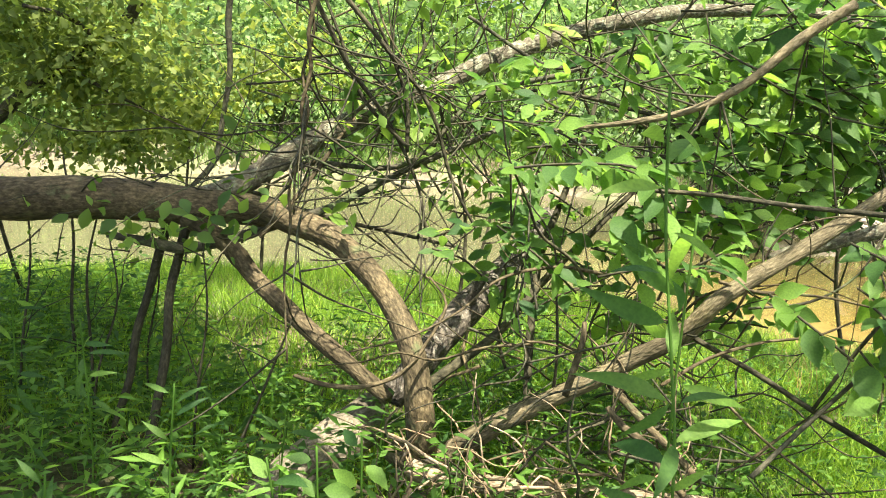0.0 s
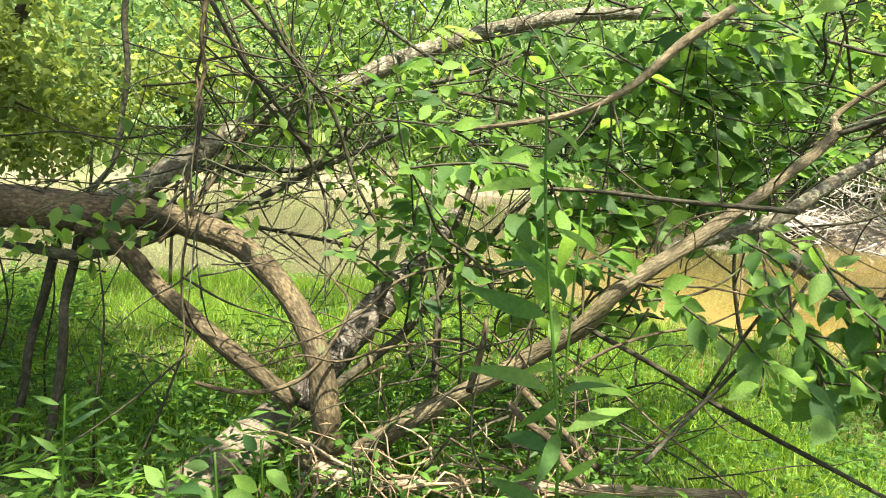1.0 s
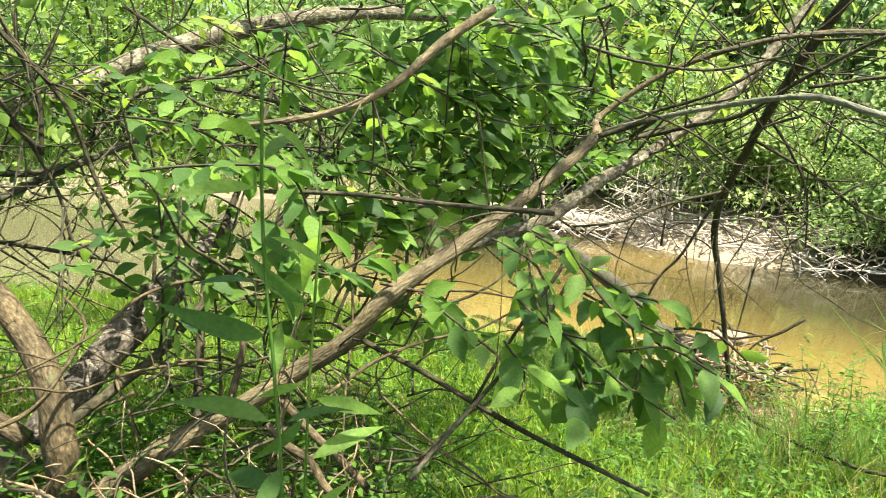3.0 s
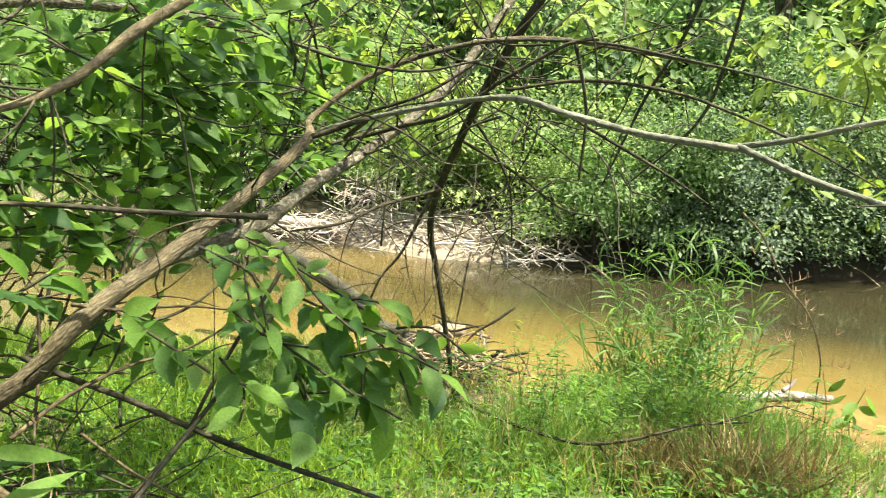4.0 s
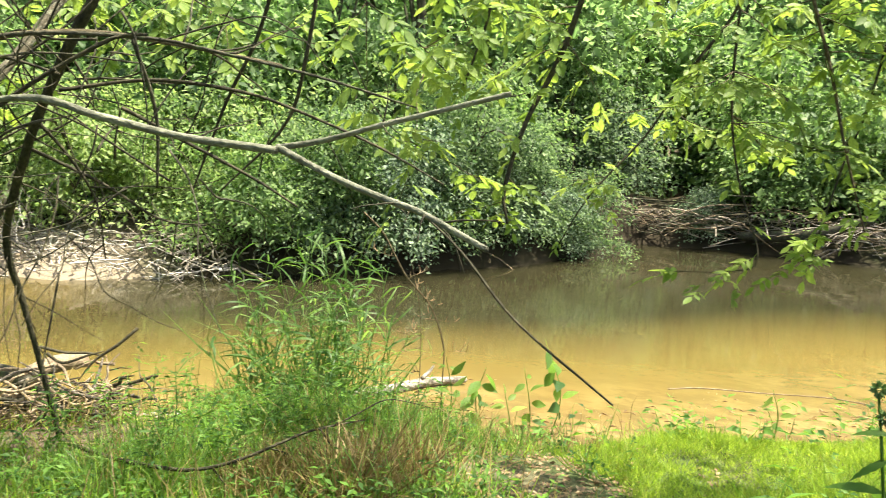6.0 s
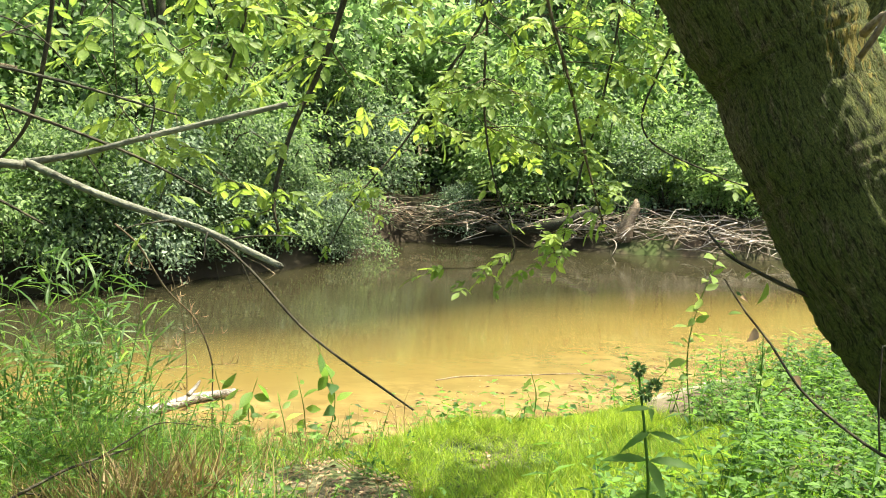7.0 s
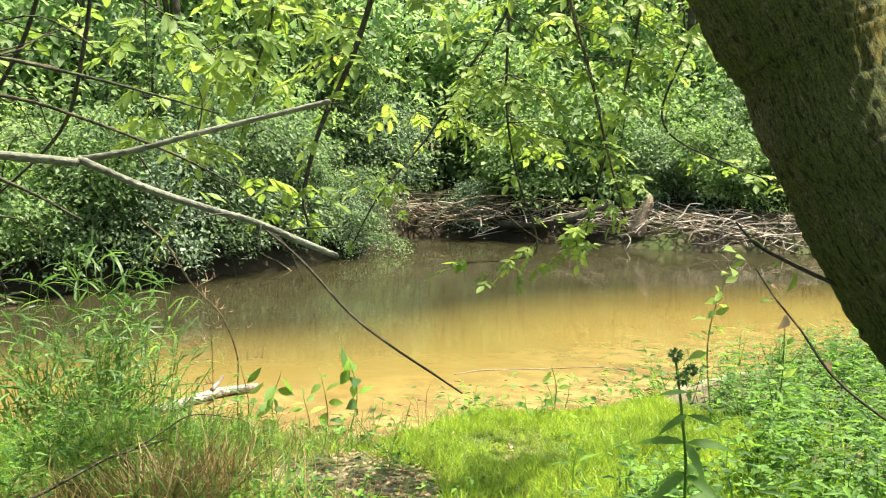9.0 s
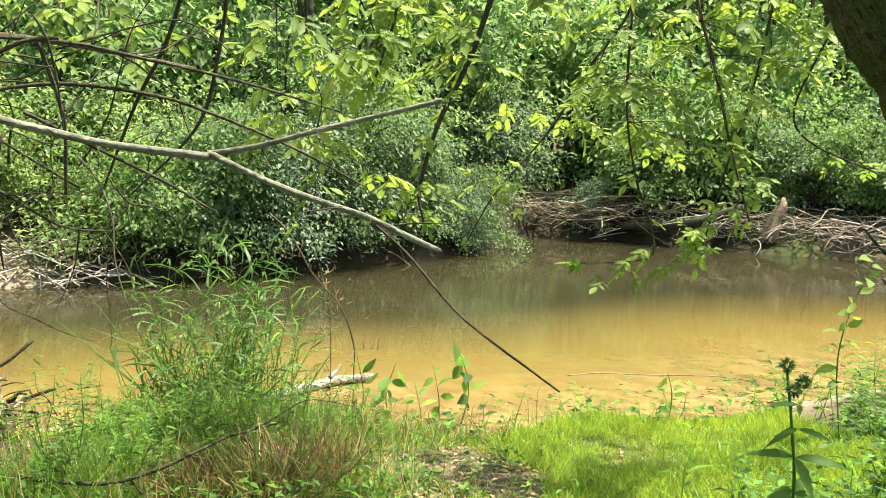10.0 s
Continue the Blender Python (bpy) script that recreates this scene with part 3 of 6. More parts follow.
    lean = r.uniform(-0.5, 0.5, 2)
    v, f = tube_arrays(spline([(0, 0, -0.3, 0.16), (lean[0] * 0.4, lean[1] * 0.4, tall * 0.4, 0.12), (*lean, tall * 0.85, 0.05)], 0.4), 10, seed)
    part("trunk", mesh_from("trunk", v, f, True), BARK_GREY, ob)
    for v, f in wood(r, (lean[0] * 0.4, lean[1] * 0.4, tall * 0.35), (*lean, tall * 0.8), 6, 0.045, wide):
        part("limb", mesh_from("limb", v, f, True), BARK_GREY, ob)
    made = []
    for k in range(8):
        a, h = r.uniform(0, 6.28), r.uniform(low, max(0.72, low + 0.35))
        c = (np.cos(a) * wide * 0.6 + lean[0] * h, np.sin(a) * wide * 0.6 + lean[1] * h, tall * h)
        made.append(crown_arrays(r, c, (wide * 0.6, wide * 0.6, tall * 0.14), count // 8 // 30, 30, leaf, 0.3, 0.35))
    # unseen high clumps of larger leaves, added to shade the shrubs below
    for k in range(2):
        a = r.uniform(0, 6.28)
        c = (np.cos(a) * wide * 0.7 + lean[0], np.sin(a) * wide * 0.7 + lean[1], tall * r.uniform(0.75, 1.0))
        made.append(crown_arrays(r, c, (wide * 0.6, wide * 0.6, tall * 0.09), 5, 22, leaf * 1.5, 0.35, 0.3))
    v, f = joined(made)
    part("crown", mesh_from("crown", v, f), mat, ob)
    return ob


def along(line, step, start=0.0):
    """Places along a line with the way that points out of the river."""
    pts = np.array(line, dtype=float)
    made, left = [], start
    for a, b in zip(pts[:-1], pts[1:]):
        d = b - a
        n = np.hypot(*d)
        while left < n:
            made.append((*(a + d * left / n), d[1] / n, -d[0] / n))
            left += step
        left -= n
    return made


SHRUBS = [shrub(11, 1.6, 2.6, 7000, 0.085, LEAF_BANK, "dense green bank shrub hanging over the water"),
          shrub(12, 1.8, 3.1, 5200, 0.115, LEAF_SUN, "bright yellow-green leafy shrub on the bank"),
          shrub(13, 1.5, 2.2, 7000, 0.078, LEAF_BANK_GREY, "grey-green small-leaved shrub above the water"),
          shrub(14, 1.9, 3.6, 6800, 0.095, LEAF_BANK, "tall dark green shrub with dense leaves", 64),
          shrub(15, 1.8, 3.3, 2700, 0.15, LEAF_BANK, "tall green shrub behind the bank", 50),
          shrub(16, 1.8, 3.2, 2700, 0.15, LEAF_SUN, "yellow-green leafy shrub behind the bank", 50),
          shrub(17, 1.6, 2.5, 3600, 0.095, LEAF_SUNLIT, "pale sunlit shrub above the driftwood")]
TREES = [tree(21, 2.2, 8.0, 2900, 0.225, LEAF_TREE, "slender broadleaf tree with sunlit yellow-green crown"),
         tree(22, 2.6, 10.0, 3000, 0.245, LEAF_TREE, "tall broadleaf tree with dense green crown"),
         tree(23, 2.0, 7.0, 2800, 0.215, LEAF_TREE, "young broadleaf tree with light green leaves"),
         tree(24, 2.6, 9.0, 4200, 0.24, LEAF_TREE, "tall tree with a bare stem and a high spreading crown", 0.5)]
used = set()


def planted(kinds, k, x, y, turn, size, dz=0.0):
    m = pose(x, y, height_at(x, y) + dz, 0, 0, turn) @ Matrix.Scale(size, 4)
    if k in used:
        ob = copy_thing(kinds[k % 10], m)
        ob.matrix_basis = m
    else:
        used.add(k)
        kinds[k % 10].matrix_basis = m


BANK = [(20.7, -12.0), (19.4, -5), (19.2, -1), (19.1, 2.6), (17.0, 4.2), (14.6, 5.0)] + FAR_SHORE[9:-2] + [(-13, 19.4)]
pattern = (0, 3, 2, 0, 1, 3, 2, 1)
for n, (x, y, ox, oy) in enumerate(along(BANK, 1.25)):
    out = rng.uniform(-0.25, 0.45)
    if 7.2 < x < 10.8 and 7.9 < y < 13.5:
        out += 1.8
    if y > 14.5:
        out += 1.6
    if x > 16.3 and -6 < y < 4.9:
        out += 1.6
    if x > 15.6 and 2.7 < y < 4.9:
        out += 1.4
    if x > 9.5 and 4.6 < y < 8:
        out += 0.3
    planted(SHRUBS, ((2, 1, 1, 1)[n % 4] if y < 2.3 else (0, 3, 2, 0, 2, 3, 2, 0)[n % 8]) if y < 4.6 else 1 if y > 14.5 and n % 3 else 6 if x < 11.5 and 7.5 < y < 14.5 else pattern[n % 8], x + ox * out, y + oy * out, rng.uniform(0, 360), rng.uniform(0.9, 1.25), -0.05)
for n, (x, y, ox, oy) in enumerate(along([(16.4, 4.4), (14.6, 5.0), (12.2, 6.6), (10.3, 8.4)], 0.8)):
    out = rng.uniform(0.1, 0.45)
    planted(SHRUBS, 1 if y > 6.4 and n % 2 else (0, 2, 0, 2, 3)[n % 5], x + ox * out, y + oy * out, rng.uniform(0, 360), rng.uniform(0.6, 0.85), 0.0)
planted(SHRUBS, 2, 20.1, 2.75, 40, 0.7, -0.1)
for x, y in [(20.6, 7.6)]:
    planted(TREES, 13, x, y, rng.uniform(0, 360), rng.uniform(0.85, 1.0), -0.1)
for n, (x, y, size) in enumerate([(8.3, 14.3, 1.0), (7.4, 15.2, 1.0), (9.7, 13.2, 0.9), (6.6, 16.2, 1.1), (9.4, 14.8, 1.1), (8.9, 12.9, 0.6)]):
    planted(SHRUBS, (0, 3, 1)[n % 3], x, y, rng.uniform(0, 360), size, -0.1)
for n, (x, y, ox, oy) in enumerate(along(BANK, 2.3, 0.7)):
    out = rng.uniform(2.4, 4.2)
    if x > 15.6 and 2.2 < y < 5.2:
        out += 2.2
    planted(SHRUBS, (4, 5, 5)[n % 3], x + ox * out, y + oy * out, rng.uniform(0, 360), rng.uniform(1.1, 1.5), -0.1)
for n, (x, y, ox, oy) in enumerate(along(BANK, 3.0, 0.2)):
    out = rng.uniform(6.0, 8.5)
    planted(SHRUBS, (5, 4, 5)[n % 3], x + ox * out, y + oy * out, rng.uniform(0, 360), rng.uniform(1.3, 1.7), -0.3)
for n, (x, y, ox, oy) in enumerate(along(BANK, 1.9, 1.1)):
    out = rng.uniform(4.0, 9.5)
    if x > 15.6:
        out += 2.5
    planted(TREES, 10 + n % 3, x + ox * out, y + oy * out, rng.uniform(0, 360), rng.uniform(0.85, 1.2), -0.1)
for n, (x, y, ox, oy) in enumerate(along(BANK, 2.5, 0.4)):
    out = rng.uniform(11.0, 16.0)
    if y > 15 and n % 3:
        continue
    planted(TREES, 10 + (n + 1) % 3, x + ox * out, y + oy * out, rng.uniform(0, 360), rng.uniform(1.3, 1.7), -0.1)
for n, (x, y) in enumerate([(22.5, 6.5), (24, 5), (22, 9), (25, 8), (20.5, 7.5), (27, 7), (24, 11), (28, 4), (19, 9.5), (27, 11), (30, 4.5), (26, 3.0), (29, 1.5), (24.5, -9.5), (23, -12)]):
    planted(TREES, 10 + n % 3, x, y, rng.uniform(0, 360), rng.uniform(1.0, 1.4), -0.1)
for n, (x, y) in enumerate([(10.5, 16), (12, 18.5), (9.5, 19.5), (13.5, 15.5), (11, 22), (14.5, 18), (8.5, 22.5), (27, 0.5), (29, -2), (28, -5), (30, -8)]):
    planted(TREES, 10 + n % 3, x, y, rng.uniform(0, 360), rng.uniform(0.9, 1.2), -0.1)
for n, (x, y) in enumerate([(24, 4.2), (25.5, 2.6), (23.2, 2.2), (27, 5.5), (21.8, -8.4), (22.6, -10.6), (22.6, 6.2), (21.6, 1.2)]):
    planted(SHRUBS, (5, 4, 5, 4, 5, 4, 5, 5)[n], x, y, rng.uniform(0, 360), rng.uniform(1.4, 1.7), -0.2)
for x, y, size in [(19.8, -3.4, 0.75), (20.3, -2.3, 0.8), (19.9, -4.6, 0.7), (9.0, 12.5, 0.5), (9.5, 11.7, 0.6), (9.9, 10.9, 0.5), (10.2, 10.2, 0.6), (10.6, 9.4, 0.55), (10.4, 11.3, 0.8), (9.9, 12.4, 0.8)]:
    planted(SHRUBS, 6 if y > 8 else 1, x, y, rng.uniform(0, 360), size)

# ---- the near bank: fallen tree, thicket, big tree ----
fallen = thing("fallen_tree", "fallen tree with bare twisting limbs on the grassy bank", "fallen tree")
deadtrunk = thing("dead_tree", "leaning dead trunk with mottled black and white bark", "dead tree")
sawnlog = thing("log", "short weathered grey log with a cut end in the weeds", "log")
stem = thing("dead_sapling", "dark leafless sapling with drooping twigs at the shore", "sapling")
bigtree = thing("leaning_tree", "big leaning tree with dark mossy furrowed bark and hanging leafy branches", "tree")
bush = thing("leafy_bush", "thicket bush with broad dark green leaves on thin branches", "bush")
vine = thing("bramble", "bare arching bramble stem with few leaves beside the big tree", "bramble")
driftlog = thing("drift_log", "half-sunken mottled log slanting into the river", "log")
driftend = thing("drift_branch", "dry broken branch on the debris at the water's edge", "driftwood", group="debris at the shore")
driftend2 = thing("drift_branch", "dry broken branch on the debris at the water's edge", "driftwood", group="debris at the shore")
driftend3 = thing("drift_branch", "dry broken branch on the debris at the water's edge", "driftwood", group="debris at the shore")
whitelog = thing("bleached_log", "bleached white log lying in the shallow water", "log")
farlog = thing("log", "long grey log lying along the far bank", "log")
farstump = thing("stump", "pale broken stump among roots on the far bank", "stump")
shorestick = thing("stick", "thin stick floating on the shallows", "stick")
mudstem = thing("dry_weed", "dry brown weed stem with branching tips on the mud", "weed")
leftbush = thing("small_tree", "small leaning tree with dark fine leaves at the thicket's edge", "tree")
snag = thing("dead_snag", "pale bare broken trunk standing in the driftwood", "dead tree")
limb(fallen, "trunk", BARK_WARM, [(-2.338, 2.872, 1.079, 0.085), (-1.931, 3.031, 1.076, 0.082), (-1.653, 3.071, 1.08, 0.08), (-1.303, 3.116, 1.083, 0.08), (-1.003, 3.159, 1.066, 0.075), (-0.81, 3.154, 1.061, 0.062), (-0.629, 3.092, 1.042, 0.052)])
limb(fallen, "arched_limb", BARK_WARM, [(-0.694, 3.104, 1.059, 0.055), (-0.45, 2.995, 0.999, 0.046), (-0.297, 2.882, 0.892, 0.044), (-0.18, 2.75, 0.768, 0.042), (-0.119, 2.637, 0.647, 0.045), (-0.101, 2.603, 0.502, 0.047), (-0.088, 2.634, 0.327, 0.055)])
limb(fallen, "slanting_limb", BARK_WARM, [(-0.996, 3.132, 1.02, 0.04), (-0.836, 3.074, 0.939, 0.036), (-0.711, 3.02, 0.815, 0.034), (-0.584, 2.943, 0.721, 0.034), (-0.452, 2.869, 0.63, 0.033), (-0.325, 2.809, 0.549, 0.03), (-0.201, 2.752, 0.469, 0.028)])
limb(fallen, "upper_limb", BARK_LICHEN, [(-0.963, 3.17, 1.07, 0.05), (-0.801, 3.219, 1.146, 0.048), (-0.606, 3.368, 1.28, 0.046), (-0.367, 3.5, 1.407, 0.045), (-0.109, 3.659, 1.516, 0.043), (0.168, 3.793, 1.659, 0.042), (0.518, 3.941, 1.799, 0.04), (0.963, 4.035, 1.916, 0.038), (1.296, 4.349, 1.985, 0.034), (1.924, 4.226, 1.981, 0.026), (2.205, 4.101, 1.835, 0.02)])
limb(fallen, "side_limb", BARK_GREY, [(-1.265, 3.055, 0.96, 0.012), (-1.119, 3.048, 0.939, 0.018), (-0.977, 3.055, 0.917, 0.02), (-0.797, 3.087, 0.96, 0.02), (-0.638, 3.146, 1.009, 0.017), (-0.456, 3.26, 1.064, 0.015), (-0.171, 3.442, 1.202, 0.014), (0.248, 3.683, 1.375, 0.013)])
limb(fallen, "prop_limb", BARK_DARK, [(-1.066, 3.153, 1.015, 0.024), (-1.103, 3.151, 0.893, 0.017), (-1.147, 3.127, 0.719, 0.0165), (-1.179, 3.074, 0.576, 0.016), (-1.194, 3.032, 0.41, 0.015), (-1.233, 2.988, 0.256, 0.0155), (-1.251, 2.935, 0.109, 0.016)])
limb(fallen, "prop_limb", BARK_DARK, [(-1.001, 3.146, 0.985, 0.0224), (-1.025, 3.116, 0.872, 0.0176), (-1.045, 3.057, 0.74, 0.017), (-1.035, 2.994, 0.627, 0.0176), (-1.038, 2.95, 0.5, 0.0176), (-1.06, 2.851, 0.276, 0.0185), (-1.071, 2.792, 0.162, 0.02)])
limb(fallen, "low_limb", BARK_OLIVE, [(-0.178, 2.71, 0.301, 0.05), (-0.099, 2.644, 0.276, 0.046), (0.005, 2.652, 0.317, 0.04), (0.119, 2.638, 0.399, 0.036), (0.254, 2.655, 0.472, 0.033), (0.381, 2.614, 0.557, 0.031), (0.558, 2.566, 0.683, 0.03), (0.724, 2.503, 0.809, 0.03), (0.826, 2.451, 0.955, 0.028), (1.095, 2.531, 1.098, 0.025), (1.442, 2.655, 1.288, 0.021), (1.684, 2.75, 1.445, 0.019), (1.852, 2.99, 1.521, 0.013), (2.042, 2.854, 1.7, 0.011), (2.265, 2.662, 1.817, 0.01), (2.481, 2.444, 1.869, 0.009), (2.714, 2.251, 1.853, 0.008), (3.015, 1.998, 1.806, 0.006)])
limb(fallen, "forked_limb", BARK_LICHEN, [(1.058, 2.68, 1.018, 0.026), (1.16, 2.689, 1.055, 0.025), (1.339, 2.672, 1.111, 0.024), (1.467, 2.669, 1.159, 0.027), (1.727, 2.763, 1.282, 0.024), (1.997, 2.829, 1.401, 0.022), (2.416, 2.877, 1.659, 0.021), (2.779, 2.901, 2.048, 0.02), (2.984, 2.928, 2.27, 0.018)])
limb(fallen, "grey_limb", BARK_PALE, [(1.785, 3.046, 1.421, 0.0104), (1.857, 2.766, 1.503, 0.0104), (1.971, 2.495, 1.57, 0.0104), (2.038, 2.123, 1.617, 0.0112), (2.085, 1.897, 1.571, 0.0112), (2.16, 1.67, 1.523, 0.0112), (2.22, 1.404, 1.498, 0.012)])
limb(fallen, "grey_limb", BARK_PALE, [(2.233, 1.411, 1.503, 0.0096), (2.261, 1.275, 1.53, 0.0084), (2.27, 1.115, 1.572, 0.0076), (2.293, 0.968, 1.609, 0.0072), (2.315, 0.791, 1.653, 0.0068)])
limb(fallen, "grey_limb", BARK_PALE, [(2.233, 1.411, 1.506, 0.0104), (2.195, 1.285, 1.467, 0.0088), (2.139, 1.14, 1.43, 0.0084), (2.063, 0.98, 1.401, 0.0076), (1.994, 0.864, 1.387, 0.0068), (1.887, 0.719, 1.361, 0.0064), (1.793, 0.618, 1.347, 0.0056)])
limb(fallen, "hanging_twig", BARK_DARK, [(2, 0.847, 1.377, 0.0022), (1.995, 0.758, 1.309, 0.0028), (1.972, 0.646, 1.205, 0.0028), (1.942, 0.551, 1.148, 0.0025), (1.909, 0.472, 1.113, 0.0022), (1.871, 0.397, 1.082, 0.0018)])
limb(fallen, "thin_limb", BARK_DARK, [(1.684, 2.75, 1.445, 0.012), (1.748, 2.707, 1.473, 0.011), (1.855, 2.629, 1.524, 0.01), (1.97, 2.931, 1.442, 0.009), (2.097, 2.715, 1.509, 0.009), (2.16, 2.532, 1.559, 0.009), (2.267, 2.355, 1.7, 0.008), (2.368, 2.156, 1.825, 0.007), (2.429, 2.079, 1.84, 0.006)])
limb(stem, "stem", BARK_DARK, [(2.793, 2.577, 2.211, 0.0216), (2.767, 2.732, 2.009, 0.0216), (2.795, 2.954, 1.774, 0.0216), (2.865, 3.243, 1.455, 0.0202), (3.001, 3.593, 1.017, 0.0187), (3.121, 3.643, 0.653, 0.0158), (3.219, 3.634, 0.245, 0.0144), (3.306, 3.652, -0.093, 0.013), (3.33, 3.66, -0.34, 0.014)])
limb(stem, "twig", BARK_DARK, [(3.306, 3.652, -0.093, 0.0112), (3.154, 3.238, -0.02, 0.011), (3.073, 2.868, 0.03, 0.010), (3.082, 2.543, 0.06, 0.009), (3.156, 2.336, 0.12, 0.0076), (3.3, 2.188, 0.19, 0.0066), (3.423, 2.113, 0.22, 0.0058), (3.666, 1.991, 0.22, 0.004)])
limb(stem, "twig", BARK_DARK, [(3.306, 3.652, -0.093, 0.0104), (3.009, 3.491, -0.174, 0.0096), (2.686, 3.285, -0.272, 0.0104)])
limb(stem, "twig", BARK_DARK, [(2.912, 3.455, 1.214, 0.0096), (2.823, 3.604, 0.843, 0.008), (2.747, 3.692, 0.683, 0.0064), (2.682, 3.744, 0.466, 0.0048)])
limb(stem, "twig", BARK_DARK, [(2.865, 3.243, 1.455, 0.0096), (3.139, 3.108, 1.298, 0.008), (3.368, 2.986, 1.129, 0.0064), (3.576, 2.882, 1.088, 0.004)])
limb(stem, "twig", BARK_DARK, [(2.923, 3.443, 1.185, 0.008), (2.565, 3.465, 1.106, 0.008), (2.351, 3.482, 1.025, 0.0072), (2.083, 3.527, 0.987, 0.0048)])
limb(stem, "twig", BARK_DARK, [(2.835, 3.135, 1.567, 0.0096), (2.988, 3.126, 1.409, 0.0072), (3.119, 3.122, 1.21, 0.0056), (3.19, 3.152, 0.939, 0.004)])
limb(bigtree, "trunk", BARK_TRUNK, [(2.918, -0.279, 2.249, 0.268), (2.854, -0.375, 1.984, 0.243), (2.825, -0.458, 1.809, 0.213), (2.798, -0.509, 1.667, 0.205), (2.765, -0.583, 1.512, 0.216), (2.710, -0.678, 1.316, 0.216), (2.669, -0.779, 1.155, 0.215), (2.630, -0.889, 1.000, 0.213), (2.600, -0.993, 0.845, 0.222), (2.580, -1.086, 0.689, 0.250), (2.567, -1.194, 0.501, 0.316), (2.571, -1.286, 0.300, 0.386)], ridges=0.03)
limb(bigtree, "limb", BARK_TRUNK, [(2.83, -0.50, 1.86, 0.06), (2.78, -0.61, 1.93, 0.05), (2.80, -0.68, 2.06, 0.042), (2.86, -0.74, 2.22, 0.03)])
limb(deadtrunk, "trunk", BARK_MOTTLED, [(-0.204, 2.937, 0.394, 0.055), (-0.059, 3.064, 0.539, 0.06), (0.078, 3.227, 0.649, 0.066), (0.233, 3.447, 0.755, 0.062), (0.384, 3.706, 0.858, 0.05), (0.524, 3.956, 0.956, 0.04)])
limb(sawnlog, "log", BARK_SAWN, [(-0.613, 2.491, 0.177, 0.092), (-0.454, 2.744, 0.243, 0.092), (-0.255, 2.939, 0.325, 0.088)])
limb(fallen, "ground_limb", BARK_DRY, [(-0.118, 2.614, 0.283, 0.05), (0.021, 2.532, 0.28, 0.035), (0.203, 2.484, 0.283, 0.028), (0.485, 2.401, 0.31, 0.022), (0.782, 2.29, 0.346, 0.018), (1.168, 2.178, 0.379, 0.012)])
limb(fallen, "back_limb", BARK_DARK, [(-0.096, 2.67, 0.535, 0.018), (0.014, 2.787, 0.577, 0.018), (0.181, 2.908, 0.668, 0.017), (0.365, 3.081, 0.824, 0.015), (0.55, 3.182, 0.988, 0.013), (0.737, 3.264, 1.164, 0.011), (0.885, 3.337, 1.299, 0.008)])
limb(fallen, "back_limb", BARK_DARK, [(0.294, 2.821, 0.334, 0.016), (0.31, 2.956, 0.547, 0.016), (0.335, 3.075, 0.779, 0.015), (0.378, 3.206, 0.932, 0.015), (0.476, 3.324, 1.146, 0.013), (0.593, 3.525, 1.392, 0.01), (0.708, 3.703, 1.708, 0.008)])
limb(fallen, "dead_limb", BARK_WARM, [(0.346, 2.435, 0.62, 0.012), (0.386, 2.432, 0.788, 0.011), (0.394, 2.451, 0.854, 0.008)])
limb(fallen, "dead_limb", BARK_WARM, [(0.435, 2.262, 0.654, 0.009), (0.474, 2.211, 0.615, 0.012), (0.531, 2.148, 0.591, 0.011), (0.551, 2.088, 0.554, 0.011), (0.594, 2.024, 0.506, 0.01)])
limb(fallen, "slender_limb", BARK_WARM, [(-0.502, 2.521, 0.63, 0.006), (-0.394, 2.504, 0.607, 0.008), (-0.269, 2.493, 0.611, 0.008), (-0.155, 2.504, 0.659, 0.007), (-0.095, 2.528, 0.733, 0.006), (-0.025, 2.614, 0.85, 0.005), (-0.082, 2.657, 0.932, 0.004)])
limb(fallen, "tall_twig", BARK_WARM, [(-0.441, 2.576, 1.827, 0.007), (-0.47, 2.565, 1.68, 0.0065), (-0.464, 2.59, 1.583, 0.0065), (-0.492, 2.585, 1.465, 0.006), (-0.487, 2.581, 1.363, 0.0055), (-0.528, 2.582, 1.223, 0.005), (-0.518, 2.545, 1.105, 0.0045), (-0.532, 2.515, 0.969, 0.004), (-0.511, 2.44, 0.705, 0.003)])
limb(fallen, "tall_twig", BARK_DARK, [(-0.497, 2.975, 1.818, 0.01), (-0.383, 3.05, 1.598, 0.009), (-0.237, 3.105, 1.401, 0.008), (-0.124, 3.137, 1.17, 0.007), (-0.074, 3.156, 0.972, 0.006), (0.085, 3.112, 0.807, 0.004)])
limb(fallen, "tall_twig", BARK_DARK, [(-0.421, 2.979, 1.859, 0.01), (-0.262, 3.004, 1.679, 0.009), (-0.094, 3.058, 1.47, 0.008), (0.001, 3.086, 1.202, 0.007), (0.114, 3.048, 0.998, 0.005)])
limb(fallen, "tall_twig", BARK_DARK, [(-0.172, 3.101, 1.321, 0.008), (-0.344, 3.103, 1.5, 0.007), (-0.428, 3.091, 1.716, 0.006), (-0.489, 3.072, 1.867, 0.005)])
limb(fallen, "tall_twig", BARK_DARK, [(-0.172, 3.15, 1.296, 0.008), (-0.178, 3.159, 1.485, 0.008), (-0.245, 3.105, 1.665, 0.006), (-0.33, 3.089, 1.837, 0.005)])
limb(fallen, "cross_limb", BARK_WARM, [(-0.697, 3.007, 0.978, 0.008), (-0.554, 3.159, 1.152, 0.009), (-0.355, 3.302, 1.454, 0.008), (-0.229, 3.407, 1.613, 0.006)])
